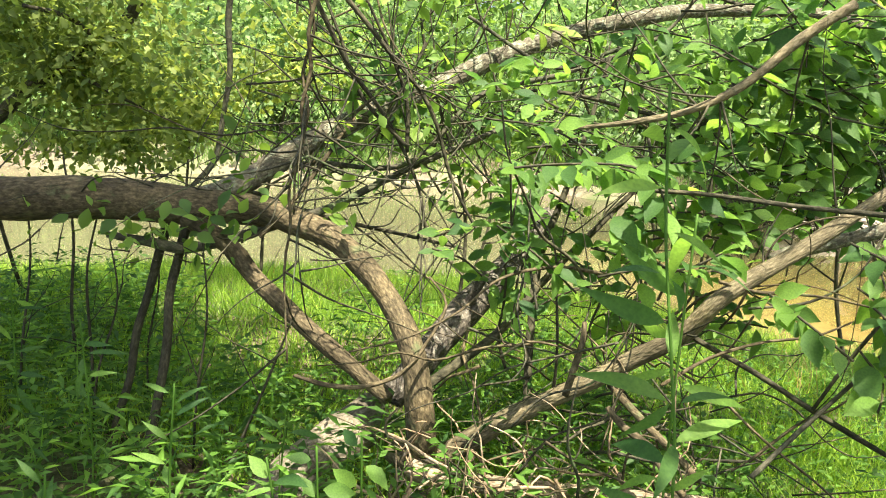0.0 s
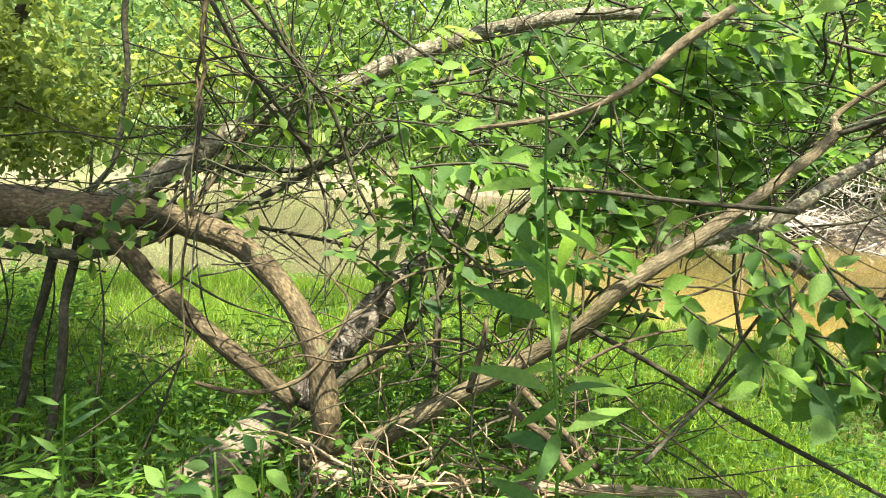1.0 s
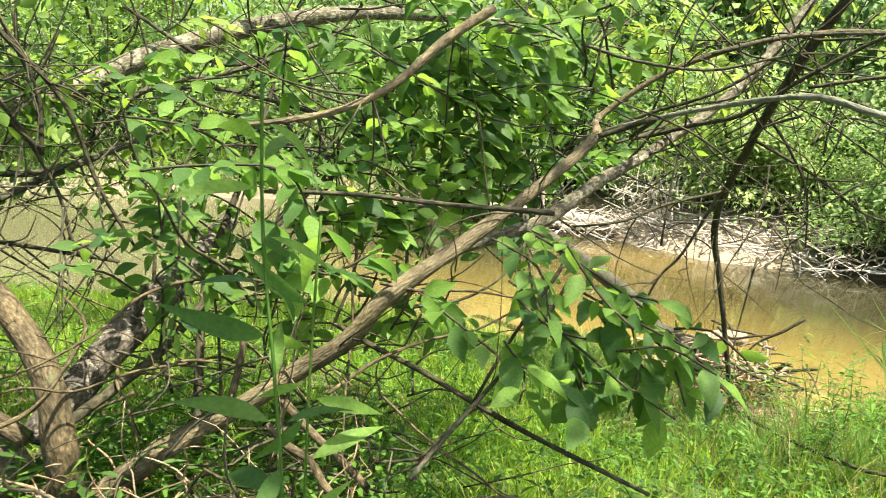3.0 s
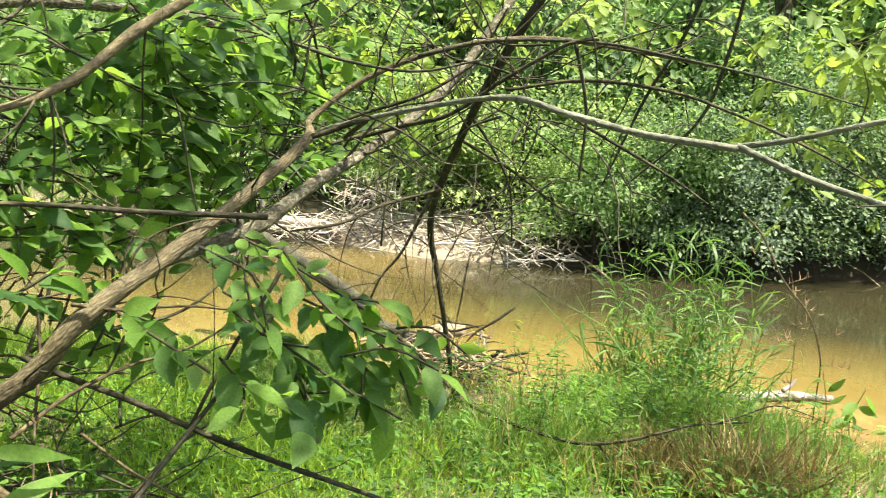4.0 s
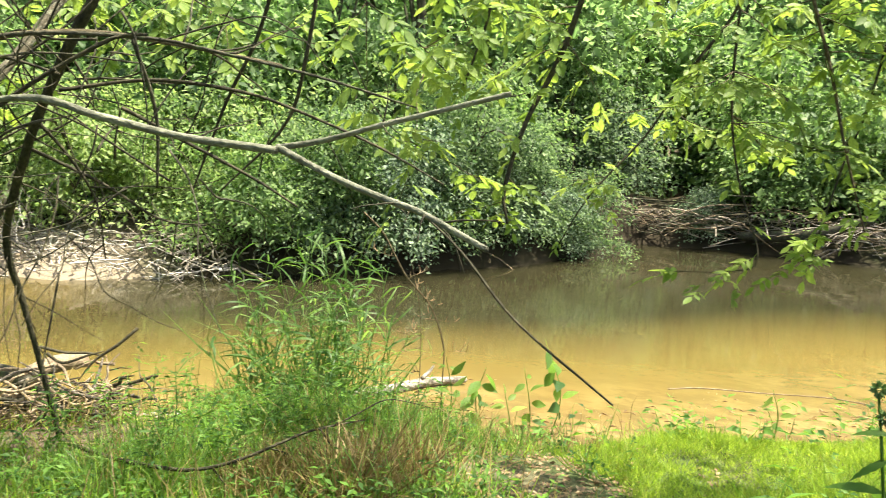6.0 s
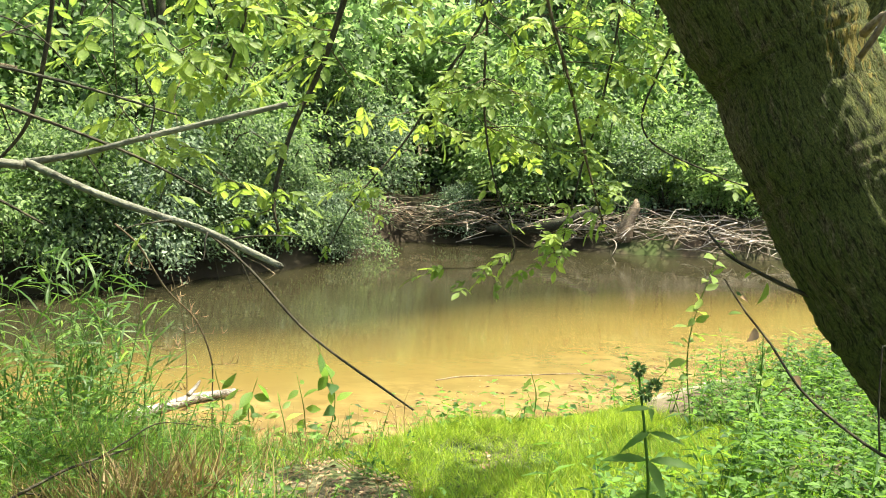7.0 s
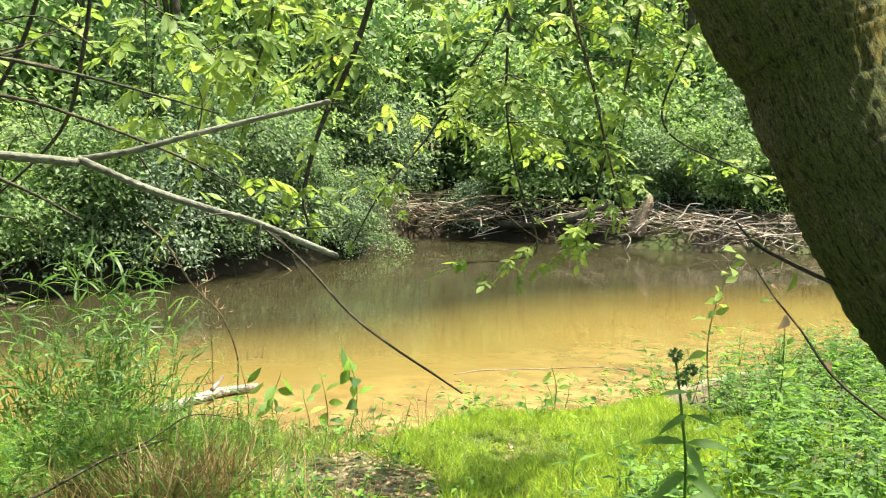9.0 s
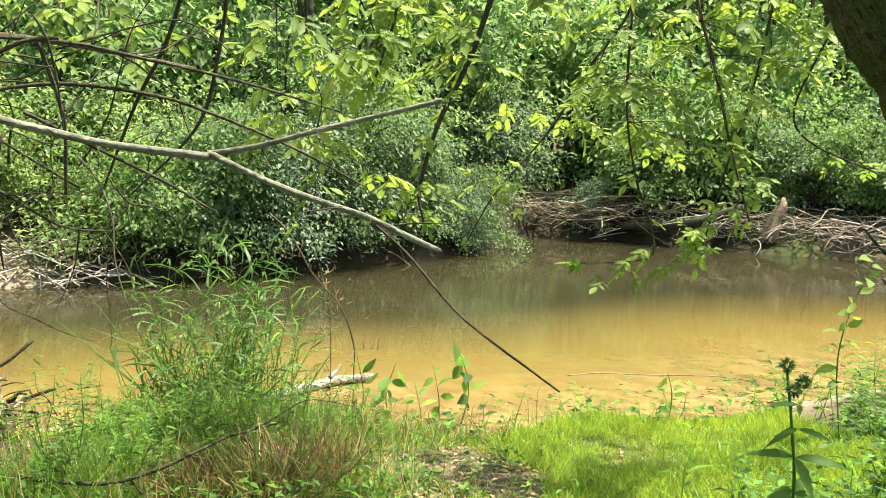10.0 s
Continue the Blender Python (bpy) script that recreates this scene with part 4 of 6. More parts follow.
limb(fallen, "cross_limb", BARK_GREY, [(-0.927, 3.291, 1.122, 0.01), (-0.595, 3.465, 1.208, 0.011), (-0.172, 3.594, 1.212, 0.012), (0.142, 3.697, 1.514, 0.012), (0.52, 3.746, 1.628, 0.011), (0.915, 3.746, 1.792, 0.009), (1.106, 3.77, 1.997, 0.007)])
limb(fallen, "cross_limb", BARK_DARK, [(-0.864, 3.407, 1.11, 0.009), (-0.532, 3.346, 1.014, 0.009), (-0.23, 3.258, 0.97, 0.008), (0.059, 3.142, 0.934, 0.006)])
limb(fallen, "cross_limb", BARK_OLIVE, [(1.168, 2.572, 1.838, 0.016), (1.007, 2.566, 1.724, 0.016), (0.844, 2.549, 1.584, 0.014), (0.684, 2.561, 1.501, 0.011), (0.514, 2.565, 1.46, 0.009), (0.282, 2.613, 1.423, 0.005)])
limb(fallen, "cross_limb", BARK_DARK, [(0.955, 2.895, 1.593, 0.013), (0.882, 2.975, 1.431, 0.013), (0.796, 3.048, 1.278, 0.01), (0.735, 3.15, 1.09, 0.006)])
limb(fallen, "cross_limb", BARK_GREY, [(0.081, 3.788, 1.856, 0.008), (0.452, 3.655, 1.648, 0.009), (0.751, 3.588, 1.729, 0.009), (0.814, 3.471, 1.474, 0.008), (0.849, 3.338, 1.182, 0.006)])
limb(fallen, "cross_limb", BARK_DARK, [(0.204, 3.59, 1.541, 0.007), (0.471, 3.451, 1.541, 0.008), (0.801, 3.266, 1.468, 0.008), (1.083, 3.057, 1.414, 0.006)])
limb(bush, "stick_branch", BARK_DARK, [(0.459, 2.526, 1.257, 0.006), (0.702, 2.418, 1.265, 0.007), (0.926, 2.286, 1.255, 0.007), (1.096, 2.185, 1.254, 0.008), (1.183, 2.115, 1.255, 0.009)])
limb(bush, "branch", BARK_DARK, [(0.726, 2.667, 0.804, 0.009), (0.824, 2.571, 0.754, 0.009), (0.948, 2.455, 0.701, 0.009), (1.07, 2.322, 0.638, 0.009), (1.196, 2.173, 0.582, 0.008), (1.314, 2.015, 0.541, 0.007), (1.433, 1.901, 0.494, 0.006)])
limb(bush, "branch", BARK_GREY, [(1.277, 2.171, 1.043, 0.005), (1.19, 2.135, 0.941, 0.006), (1.073, 2.102, 0.832, 0.006), (0.899, 2.063, 0.68, 0.007), (0.76, 2.007, 0.575, 0.008)])
limb(bush, "branch", BARK_DARK, [(1.058, 2.296, 0.648, 0.006), (1.132, 2.291, 0.785, 0.006), (1.217, 2.289, 0.917, 0.006), (1.315, 2.274, 1.071, 0.006), (1.332, 2.28, 1.155, 0.005)])
limb(bush, "branch", BARK_WARM, [(0.528, 2.587, 0.602, 0.014), (0.594, 2.44, 0.545, 0.013), (0.678, 2.331, 0.476, 0.012), (0.718, 2.244, 0.441, 0.012)])
limb(bigtree, "hanging_branch", BARK_DARK, [(3.714, 0.9, 2.622, 0.0136), (3.784, 1.046, 2.228, 0.0127), (3.802, 1.161, 1.912, 0.0119), (3.732, 1.276, 1.627, 0.0102), (3.657, 1.326, 1.349, 0.0076), (3.653, 1.303, 1.21, 0.0051)])
limb(bigtree, "hanging_branch", BARK_DARK, [(4.51, 0.551, 2.955, 0.0093), (4.666, 0.557, 2.377, 0.0085), (4.738, 0.57, 1.812, 0.0076), (4.7, 0.507, 1.427, 0.0059), (4.63, 0.38, 1.047, 0.0043), (4.606, 0.501, 0.97, 0.0034), (4.563, 0.75, 0.95, 0.0026)])
limb(bigtree, "hanging_branch", BARK_WARM, [(4.436, 0.356, 2.901, 0.0102), (4.584, 0.266, 2.36, 0.0093), (4.596, 0.143, 1.947, 0.0085), (4.563, 0.049, 1.58, 0.0068), (4.545, -0.061, 1.212, 0.0043)])
limb(bigtree, "hanging_branch", BARK_DARK, [(4.606, -0.131, 3.002, 0.0085), (4.783, -0.117, 2.341, 0.0076), (4.756, -0.025, 1.759, 0.0059), (4.764, 0.042, 1.552, 0.0034)])
limb(bigtree, "hanging_branch", BARK_DARK, [(4.826, 0.461, 2.98, 0.011), (4.976, 0.584, 2.348, 0.0093), (4.998, 0.82, 1.983, 0.0085), (4.984, 1.025, 1.635, 0.0068), (4.819, 1.279, 1.287, 0.0051), (4.754, 1.423, 1.006, 0.0034)])
limb(bigtree, "hanging_branch", BARK_DARK, [(4.166, 1.682, 2.833, 0.0085), (4.307, 1.698, 2.286, 0.0076), (4.318, 1.78, 1.994, 0.0068), (4.309, 1.838, 1.83, 0.0043)])
limb(bigtree, "hanging_branch", BARK_DARK, [(4.959, -0.569, 3.062, 0.0093), (5.167, -0.455, 2.286, 0.0076), (5.14, -0.284, 1.717, 0.0059), (5.09, -0.666, 1.467, 0.0043), (5.031, -0.936, 1.379, 0.0034)])
limb(bigtree, "hanging_branch", BARK_DARK, [(4.564, 0.047, 1.524, 0.0051), (4.549, 0.124, 1.179, 0.0043), (4.53, 0.148, 1.04, 0.0034)])
limb(bigtree, "broken_stub", BARK_DRY, [(2.621, -0.569, 1.857, 0.012), (2.557, -0.584, 1.888, 0.01), (2.543, -0.618, 1.899, 0.006)])
limb(bigtree, "broken_stub", BARK_DRY, [(2.582, -0.552, 1.796, 0.008), (2.535, -0.572, 1.851, 0.008), (2.492, -0.596, 1.929, 0.006)])
limb(bigtree, "sprout", BARK_DARK, [(2.871, -0.741, 1.924, 0.006), (2.869, -0.781, 1.83, 0.006), (2.878, -0.839, 1.713, 0.005), (2.848, -0.87, 1.578, 0.004)])
limb(vine, "stem", BARK_DARK, [(2.171, -0.657, 0.907, 0.0037), (2.199, -0.606, 0.918, 0.0037), (2.25, -0.548, 0.928, 0.0037), (2.326, -0.473, 0.972, 0.0034), (2.384, -0.411, 1.027, 0.0031), (2.452, -0.358, 1.113, 0.0028), (2.477, -0.306, 1.177, 0.0025), (2.521, -0.259, 1.252, 0.0019)])
limb(vine, "side_twig", BARK_DARK, [(2.253, -0.546, 0.934, 0.0025), (2.282, -0.547, 1.028, 0.0025), (2.291, -0.548, 1.153, 0.0019)])
limb(vine, "side_twig", BARK_PALE, [(2.291, -0.548, 1.153, 0.0019), (2.277, -0.59, 1.167, 0.0019), (2.257, -0.635, 1.167, 0.0019)])
limb(bigtree, "low_twig", BARK_DARK, [(2.683, -0.52, 1.188, 0.0059), (2.709, -0.447, 1.216, 0.0052), (2.732, -0.375, 1.25, 0.0046), (2.761, -0.31, 1.285, 0.0039), (2.817, -0.263, 1.343, 0.0026)])
limb(fallen, "thin_branch", BARK_GREY, [(2.117, 2.685, 1.772, 0.008), (2.296, 2.451, 1.838, 0.008), (2.508, 2.141, 1.841, 0.007), (2.616, 1.916, 1.798, 0.006), (2.73, 1.64, 1.737, 0.005), (2.83, 1.316, 1.644, 0.003)])
limb(fallen, "thin_branch", BARK_DARK, [(2.518, 2.601, 1.674, 0.008), (2.728, 2.364, 1.727, 0.008), (2.878, 2.08, 1.697, 0.007), (2.955, 1.866, 1.63, 0.006), (3.086, 1.616, 1.516, 0.005), (3.181, 1.381, 1.384, 0.003)])
limb(fallen, "thin_branch", BARK_DARK, [(2.797, 2.599, 1.628, 0.009), (2.959, 2.406, 1.497, 0.008), (3.102, 2.198, 1.366, 0.006), (3.19, 2.045, 1.256, 0.004)])
limb(fallen, "thin_branch", BARK_DARK, [(3.023, 2.01, 2.201, 0.009), (3.089, 2.183, 1.91, 0.008), (3.116, 2.354, 1.676, 0.007), (3.105, 2.533, 1.289, 0.004)])
limb(fallen, "thin_branch", BARK_DARK, [(3.259, 1.993, 2.243, 0.009), (3.278, 2.074, 1.882, 0.008), (3.329, 2.218, 1.592, 0.007), (3.248, 2.509, 1.289, 0.004)])
limb(fallen, "thin_branch", BARK_GREY, [(2.608, 2.333, 1.859, 0.008), (2.738, 2.361, 1.606, 0.007), (2.808, 2.427, 1.325, 0.005)])
limb(leftbush, "trunk", BARK_DARK, [(-1.424, 4.185, 2.058, 0.03), (-1.535, 4.172, 1.817, 0.03), (-1.66, 4.135, 1.69, 0.03), (-1.845, 4.117, 1.575, 0.03), (-2.073, 4.067, 1.38, 0.032), (-2.414, 3.963, 0.986, 0.035), (-2.495, 3.811, 0.498, 0.04), (-2.49, 3.717, 0.199, 0.045)])
limb(leftbush, "branch", BARK_DARK, [(-1.66, 4.135, 1.69, 0.014), (-1.753, 3.985, 1.791, 0.012), (-1.877, 3.819, 1.82, 0.008)])
limb(leftbush, "branch", BARK_DARK, [(-1.845, 4.117, 1.575, 0.013), (-1.656, 4.032, 1.49, 0.01), (-1.438, 4.001, 1.394, 0.006)])
limb(leftbush, "branch", BARK_GREY, [(-1.001, 3.991, 2, 0.016), (-1.026, 4.004, 1.8, 0.015), (-1.023, 4.014, 1.594, 0.014), (-1.052, 4.004, 1.383, 0.013), (-1.069, 3.884, 1.177, 0.012), (-1.088, 3.557, 1.084, 0.011)])
limb(deadtrunk, "branch_stub", BARK_MOTTLED, [(0.078, 3.227, 0.649, 0.022), (0.133, 3.158, 0.797, 0.018), (0.144, 3.123, 0.874, 0.012)])
limb(deadtrunk, "branch_stub", BARK_MOTTLED, [(0.233, 3.447, 0.755, 0.02), (0.344, 3.395, 0.82, 0.014), (0.416, 3.339, 0.854, 0.01)])
limb(fallen, "tall_twig", BARK_WARM, [(-0.485, 2.591, 1.827, 0.005), (-0.456, 2.586, 1.698, 0.005), (-0.492, 2.606, 1.566, 0.005), (-0.47, 2.578, 1.449, 0.0045), (-0.507, 2.582, 1.293, 0.004), (-0.509, 2.552, 1.14, 0.003)])
limb(fallen, "tall_twig", BARK_GREY, [(-0.439, 2.694, 1.535, 0.003), (-0.494, 2.684, 1.409, 0.003), (-0.475, 2.655, 1.27, 0.003), (-0.507, 2.64, 1.053, 0.0025), (-0.49, 2.602, 0.876, 0.002)])
limb(driftlog, "log", BARK_GREY, [(3.635, 7.184, 0.519, 0.065), (3.86, 6.57, 0.279, 0.068), (3.929, 6.152, 0.172, 0.068), (3.949, 5.625, 0.062, 0.058), (3.891, 5.189, -0.061, 0.06), (3.948, 4.803, -0.11, 0.058), (3.981, 4.622, -0.163, 0.058), (3.933, 4.392, -0.318, 0.05)])
limb(driftend, "log", BARK_DRY, [(3.639, 4.715, -0.27, 0.025), (3.927, 4.56, -0.231, 0.04), (4.147, 4.434, -0.22, 0.035), (4.415, 4.323, -0.199, 0.025)])
limb(driftend2, "log", BARK_DRY, [(3.507, 4.543, -0.29, 0.03), (3.85, 4.347, -0.235, 0.035), (4.159, 4.088, -0.306, 0.03), (4.263, 3.961, -0.337, 0.02)])
limb(driftend3, "log", BARK_DRY, [(3.839, 4.843, -0.218, 0.05), (4.151, 4.895, -0.105, 0.06), (4.486, 4.872, -0.106, 0.06)])
limb(whitelog, "log", BARK_BONE, [(4.132, 4.469, -0.42, 0.035), (4.612, 4.279, -0.48, 0.045), (5.156, 3.924, -0.52, 0.046), (5.894, 3.644, -0.57, 0.045), (6.389, 3.329, -0.565, 0.045), (6.698, 3.165, -0.56, 0.042), (6.927, 2.904, -0.55, 0.026)])
limb(whitelog, "stub", BARK_BONE, [(6.497, 3.128, -0.47, 0.02), (6.619, 3.117, -0.431, 0.015), (6.643, 3.093, -0.384, 0.008)])
limb(farlog, "log", BARK_GREY, [(19.45, 1.9, -0.22, 0.08), (19.3, 1.0, -0.15, 0.12), (19.15, 0.25, -0.02, 0.12), (19.1, -0.7, 0.36, 0.09)])
limb(farstump, "stump", BARK_DRY, [(19.0, -1.25, -0.35, 0.2), (19.1, -1.35, 0.1, 0.15), (19.12, -1.5, 0.4, 0.11), (19.2, -1.52, 0.6, 0.03)])
limb(shorestick, "stick", BARK_DRY, [(7.805, 1.274, -0.597, 0.006), (8.001, 1.006, -0.596, 0.007), (8.155, 0.487, -0.597, 0.006), (8.331, -0.031, -0.597, 0.005), (8.316, -0.387, -0.597, 0.004)])
limb(mudstem, "dry_stem", BARK_WARM, [(5.185, 2.951, 1.059, 0.0078), (5.242, 2.823, 0.914, 0.0072), (5.282, 2.667, 0.641, 0.0066), (5.372, 2.51, 0.425, 0.006), (5.403, 2.418, 0.157, 0.0054), (5.395, 2.409, -0.07, 0.0048), (5.341, 2.394, -0.397, 0.0048)])
limb(mudstem, "dry_stem", BARK_WARM, [(5.399, 2.686, 0.714, 0.0018), (5.386, 2.612, 0.456, 0.0024), (5.382, 2.582, 0.156, 0.003), (5.279, 2.538, -0.381, 0.003)])
limb(bigtree, "leafy_branch", BARK_DARK, [(3.385, 2.206, 2.388, 0.006), (3.558, 2.003, 2.16, 0.005), (3.67, 1.828, 2.02, 0.004), (3.761, 1.669, 1.854, 0.003)])
limb(bigtree, "leafy_branch", BARK_DARK, [(3.324, 3.514, 2.495, 0.006), (3.254, 3.65, 2.2, 0.005), (3.088, 3.823, 1.977, 0.004), (2.931, 3.96, 1.783, 0.003)])
limb(bigtree, "leafy_branch", BARK_DARK, [(4.24, 2.483, 2.001, 0.005), (4.345, 2.338, 1.671, 0.004), (4.446, 2.137, 1.511, 0.003), (4.53, 1.938, 1.414, 0.002)])
limb(bigtree, "leafy_branch", BARK_DARK, [(3.211, 4.367, 2.598, 0.006), (3.004, 4.573, 2.289, 0.005), (2.749, 4.76, 2.037, 0.004), (2.511, 4.899, 1.854, 0.003)])
limb(bigtree, "leafy_branch", BARK_DARK, [(2.262, 4.318, 1.976, 0.006), (2.481, 4.109, 1.941, 0.005), (2.75, 3.969, 1.871, 0.004), (2.941, 3.723, 1.926, 0.003)])
limb(bigtree, "leafy_branch", BARK_DARK, [(2.689, 4.499, 2.393, 0.006), (2.919, 4.417, 2.161, 0.005), (3.176, 4.282, 2.005, 0.004), (3.412, 4.139, 1.802, 0.003)])
limb(fallen, "thin_branch", BARK_DARK, [(1.815, 3.225, 1.334, 0.009), (2.091, 3.096, 1.521, 0.008), (2.312, 2.841, 1.653, 0.007), (2.552, 2.64, 1.884, 0.005), (2.676, 2.493, 2.084, 0.004)])
limb(fallen, "thin_branch", BARK_GREY, [(1.707, 2.936, 1.791, 0.008), (1.902, 2.847, 1.737, 0.007), (2.082, 2.629, 1.711, 0.006), (2.322, 2.451, 1.779, 0.004), (2.56, 2.243, 1.768, 0.003)])
limb(fallen, "thin_branch", BARK_DARK, [(2.284, 3.871, 1.087, 0.008), (2.44, 3.698, 1.331, 0.007), (2.52, 3.54, 1.62, 0.006), (2.554, 3.496, 1.923, 0.005), (2.638, 3.402, 2.175, 0.004)])
limb(fallen, "thin_branch", BARK_DARK, [(2.571, 3.024, 1.695, 0.006), (2.726, 3.039, 1.512, 0.005), (2.961, 2.973, 1.366, 0.004), (3.078, 2.984, 1.15, 0.003)])
limb(snag, "trunk", BARK_DRIFT, [(6.804, 12.635, -0.63, 0.045), (6.899, 12.654, -0.187, 0.04), (6.895, 12.644, 0.175, 0.04), (6.969, 12.578, 0.491, 0.035), (7.051, 12.55, 0.697, 0.012)])
palelog = thing("log", "long pale barkless log across the driftwood", "log")
limb(palelog, "log", BARK_DRIFT, [(6.2, 13.9, -0.28, 0.09), (6.9, 13.35, -0.3, 0.1), (7.7, 12.75, -0.34, 0.09), (8.3, 12.2, -0.4, 0.07)])
limb(snag, "branch", BARK_DRIFT, [(6.993, 12.667, 0.35, 0.025), (7.052, 12.542, 0.581, 0.02), (7.134, 12.503, 0.645, 0.01)])
limb(bigtree, "leafy_branch", BARK_DARK, [(3.401, 3.117, 2.424, 0.006), (3.52, 2.914, 2.183, 0.005), (3.642, 2.645, 2.062, 0.004), (3.751, 2.344, 1.982, 0.003)])
limb(bigtree, "leafy_branch", BARK_DARK, [(4.393, 2.064, 2.519, 0.006), (4.496, 1.966, 2.272, 0.005), (4.564, 1.886, 2.075, 0.004), (4.631, 1.774, 1.903, 0.003)])
limb(bigtree, "leafy_branch", BARK_DARK, [(3.798, 4.212, 2.619, 0.006), (3.885, 4.208, 2.33, 0.005), (4.062, 4.089, 2.139, 0.004), (4.306, 3.873, 2.017, 0.003)])

# ---- twigs and leaves on the near trees ----
rng = np.random.default_rng(31)
BROAD = [leaf_data("broad_leaf", 1.0, 0.5, 0.18, LEAF_NEAR, 0.04), leaf_data("broad_leaf", 1.0, 0.56, 0.32, LEAF_NEAR, 0.05), leaf_data("broad_leaf", 1.0, 0.43, 0.1, LEAF_NEAR, 0.04)]
LIME = [leaf_data("lime_leaf", 1.0, 0.42, 0.2, LEAF_LIME, 0.08), leaf_data("lime_leaf", 1.0, 0.48, 0.32, LEAF_LIME, 0.12), leaf_data("lime_leaf", 1.0, 0.36, 0.1, LEAF_LIME, 0.06)]
LANCE = [leaf_data("lance_leaf", 1.0, 0.19, 0.3, LEAF_NEAR), leaf_data("lance_leaf", 1.0, 0.23, 0.5, LEAF_NEAR)]


def compound_data(name, seed, mat):
    """One leaf of five or seven toothed leaflets along a thin stalk, tip drooping."""
    r = np.random.default_rng(seed)
    made, rows = [], 5
    u = np.linspace(0, 1, rows)
    w = np.array([0.02, 0.19, 0.25, 0.17, 0.0])
    pairs = int(r.integers(2, 4))
    spots = [(0.28 + 0.5 * k / pairs + r.uniform(-0.03, 0.03), sgn) for k in range(pairs) for sgn in (-1, 1)] + [(0.8, 0)]
    for x, sgn in spots:
        ln, turn = r.uniform(0.36, 0.5), sgn * r.uniform(0.75, 1.15) + r.normal(0, 0.12)
        d, side = np.array([math.cos(turn), math.sin(turn), r.uniform(-0.45, 0.0)]), np.array([-math.sin(turn), math.cos(turn), r.normal(0, 0.25)])
        mid = np.array([x, 0, -0.18 * x * x]) + d * (u * ln)[:, None] + np.array([0, 0, -0.13]) * (u ** 2 * ln)[:, None]
        wing = (w * ln * r.uniform(0.85, 1.1))[:, None] * side
        v = np.vstack([mid, mid + wing + np.array([0, 0, 0.03]), mid - wing + np.array([0, 0, 0.03])])
        f = [(i, i + 1, rows + i + 1, rows + i) for i in range(rows - 1)] + [(i, 2 * rows + i, 2 * rows + i + 1, i + 1) for i in range(rows - 1)]
        made.append((v, np.array(f)))
    t = np.linspace(0, 0.82, 4)
    made.append(tube_arrays(np.stack([t, 0 * t, -0.18 * t * t, np.full(4, 0.008)], 1), 4, seed))
    v, f = joined(made)
    me = mesh_from(name, v, f, True)
    me.materials.append(mat)
    return me


FROND = [compound_data("lime_leaf", q, LEAF_LIME) for q in range(61, 67)]


def fronds(parent, s, n, size, seed, start=0.1, droop=0.25):
    """Compound leaves to either side of a twig and one at its end, held nearly level."""
    r = np.random.default_rng(seed)
    for k in range(n):
        i = len(s) - 2 if k == n - 1 else min(len(s) - 2, int((start + (1 - start) * (k + r.uniform(0, 0.7)) / n) * (len(s) - 1)))
        t = unit(s[i + 1, :3] - s[i, :3])
        side = unit(np.cross(t, np.array([0.1, 0.2, 1.0]))) * (1 if k % 2 else -1)
        axis = unit(side * (0 if k == n - 1 else r.uniform(0.5, 1.0)) + t * 0.5 * np.array([1, 1, 0.5]) + np.array([0, 0, -droop * r.uniform(0.2, 1.6)]) + r.standard_normal(3) * 0.2)
        hang_leaf(FROND[r.integers(len(FROND))], parent, s[i, :3], axis, unit(np.array([-0.35, 0, 1.0]) + r.standard_normal(3) * 0.35), size * r.uniform(0.7, 1.2))


YOUNG = [leaf_data("young_leaf", 1.0, 0.6, 0.15, LEAF_LIME), leaf_data("young_leaf", 1.0, 0.7, 0.25, LEAF_LIME)]


def twigs(s, n, length, radius, seed, droop=0.0):
    """Thin crooked side twigs of a limb."""
    r = np.random.default_rng(seed)
    made = []
    for k in range(n):
        i = r.integers(len(s) // 6, len(s) - 1)
        t = unit(s[i + 1, :3] - s[i, :3]) if i + 1 < len(s) else unit(s[i, :3] - s[i - 1, :3])
        d = unit(np.cross(t, r.standard_normal(3)) + t * 0.6 + np.array([0, 0, 0.25 - droop]))
        ln = length * r.uniform(0.4, 1.2)
        pts = [(*s[i, :3], radius)]
        p = s[i, :3].copy()
        for q in range(4):
            d = unit(d + r.standard_normal(3) * 0.17 + np.array([0, 0, -droop * 0.3]))
            p = p + d * ln / 4
            pts.append((*p, radius * (0.8 - 0.17 * q)))
        made.append(pts)
    return made


def leaf_run(parent, s, n, data, size, seed, start=0.1, droop=0.5, cluster=1):
    """Leaves to either side of a twig, alternating, singly or as leaflets of one stalk."""
    r = np.random.default_rng(seed)
    for k in range(n):
        i = min(len(s) - 2, int((start + (1 - start) * (k + r.uniform(0, 0.8)) / n) * (len(s) - 1)))
        t = unit(s[i + 1, :3] - s[i, :3])
        side = unit(np.cross(t, np.array([0.1, 0.2, 1.0]))) * (1 if k % 2 else -1)
        for c in range(cluster):
            axis = unit(side * r.uniform(0.4, 1.0) + t * r.uniform(0.1, 0.7) + np.array([0, 0, -droop * r.uniform(0.4, 1.5)]) + r.standard_normal(3) * 0.35)
            nrm = unit(np.array([-0.1, -0.5, 0.85]) + r.standard_normal(3) * 0.4)
            at = s[i, :3] + axis * 0.015 + (unit(side + np.array([0, 0, -0.5])) * size * 0.5 * (c % 3) if cluster > 1 else 0)
            hang_leaf(data[r.integers(len(data))], parent, at, axis, nrm, size * r.uniform(0.65, 1.2))


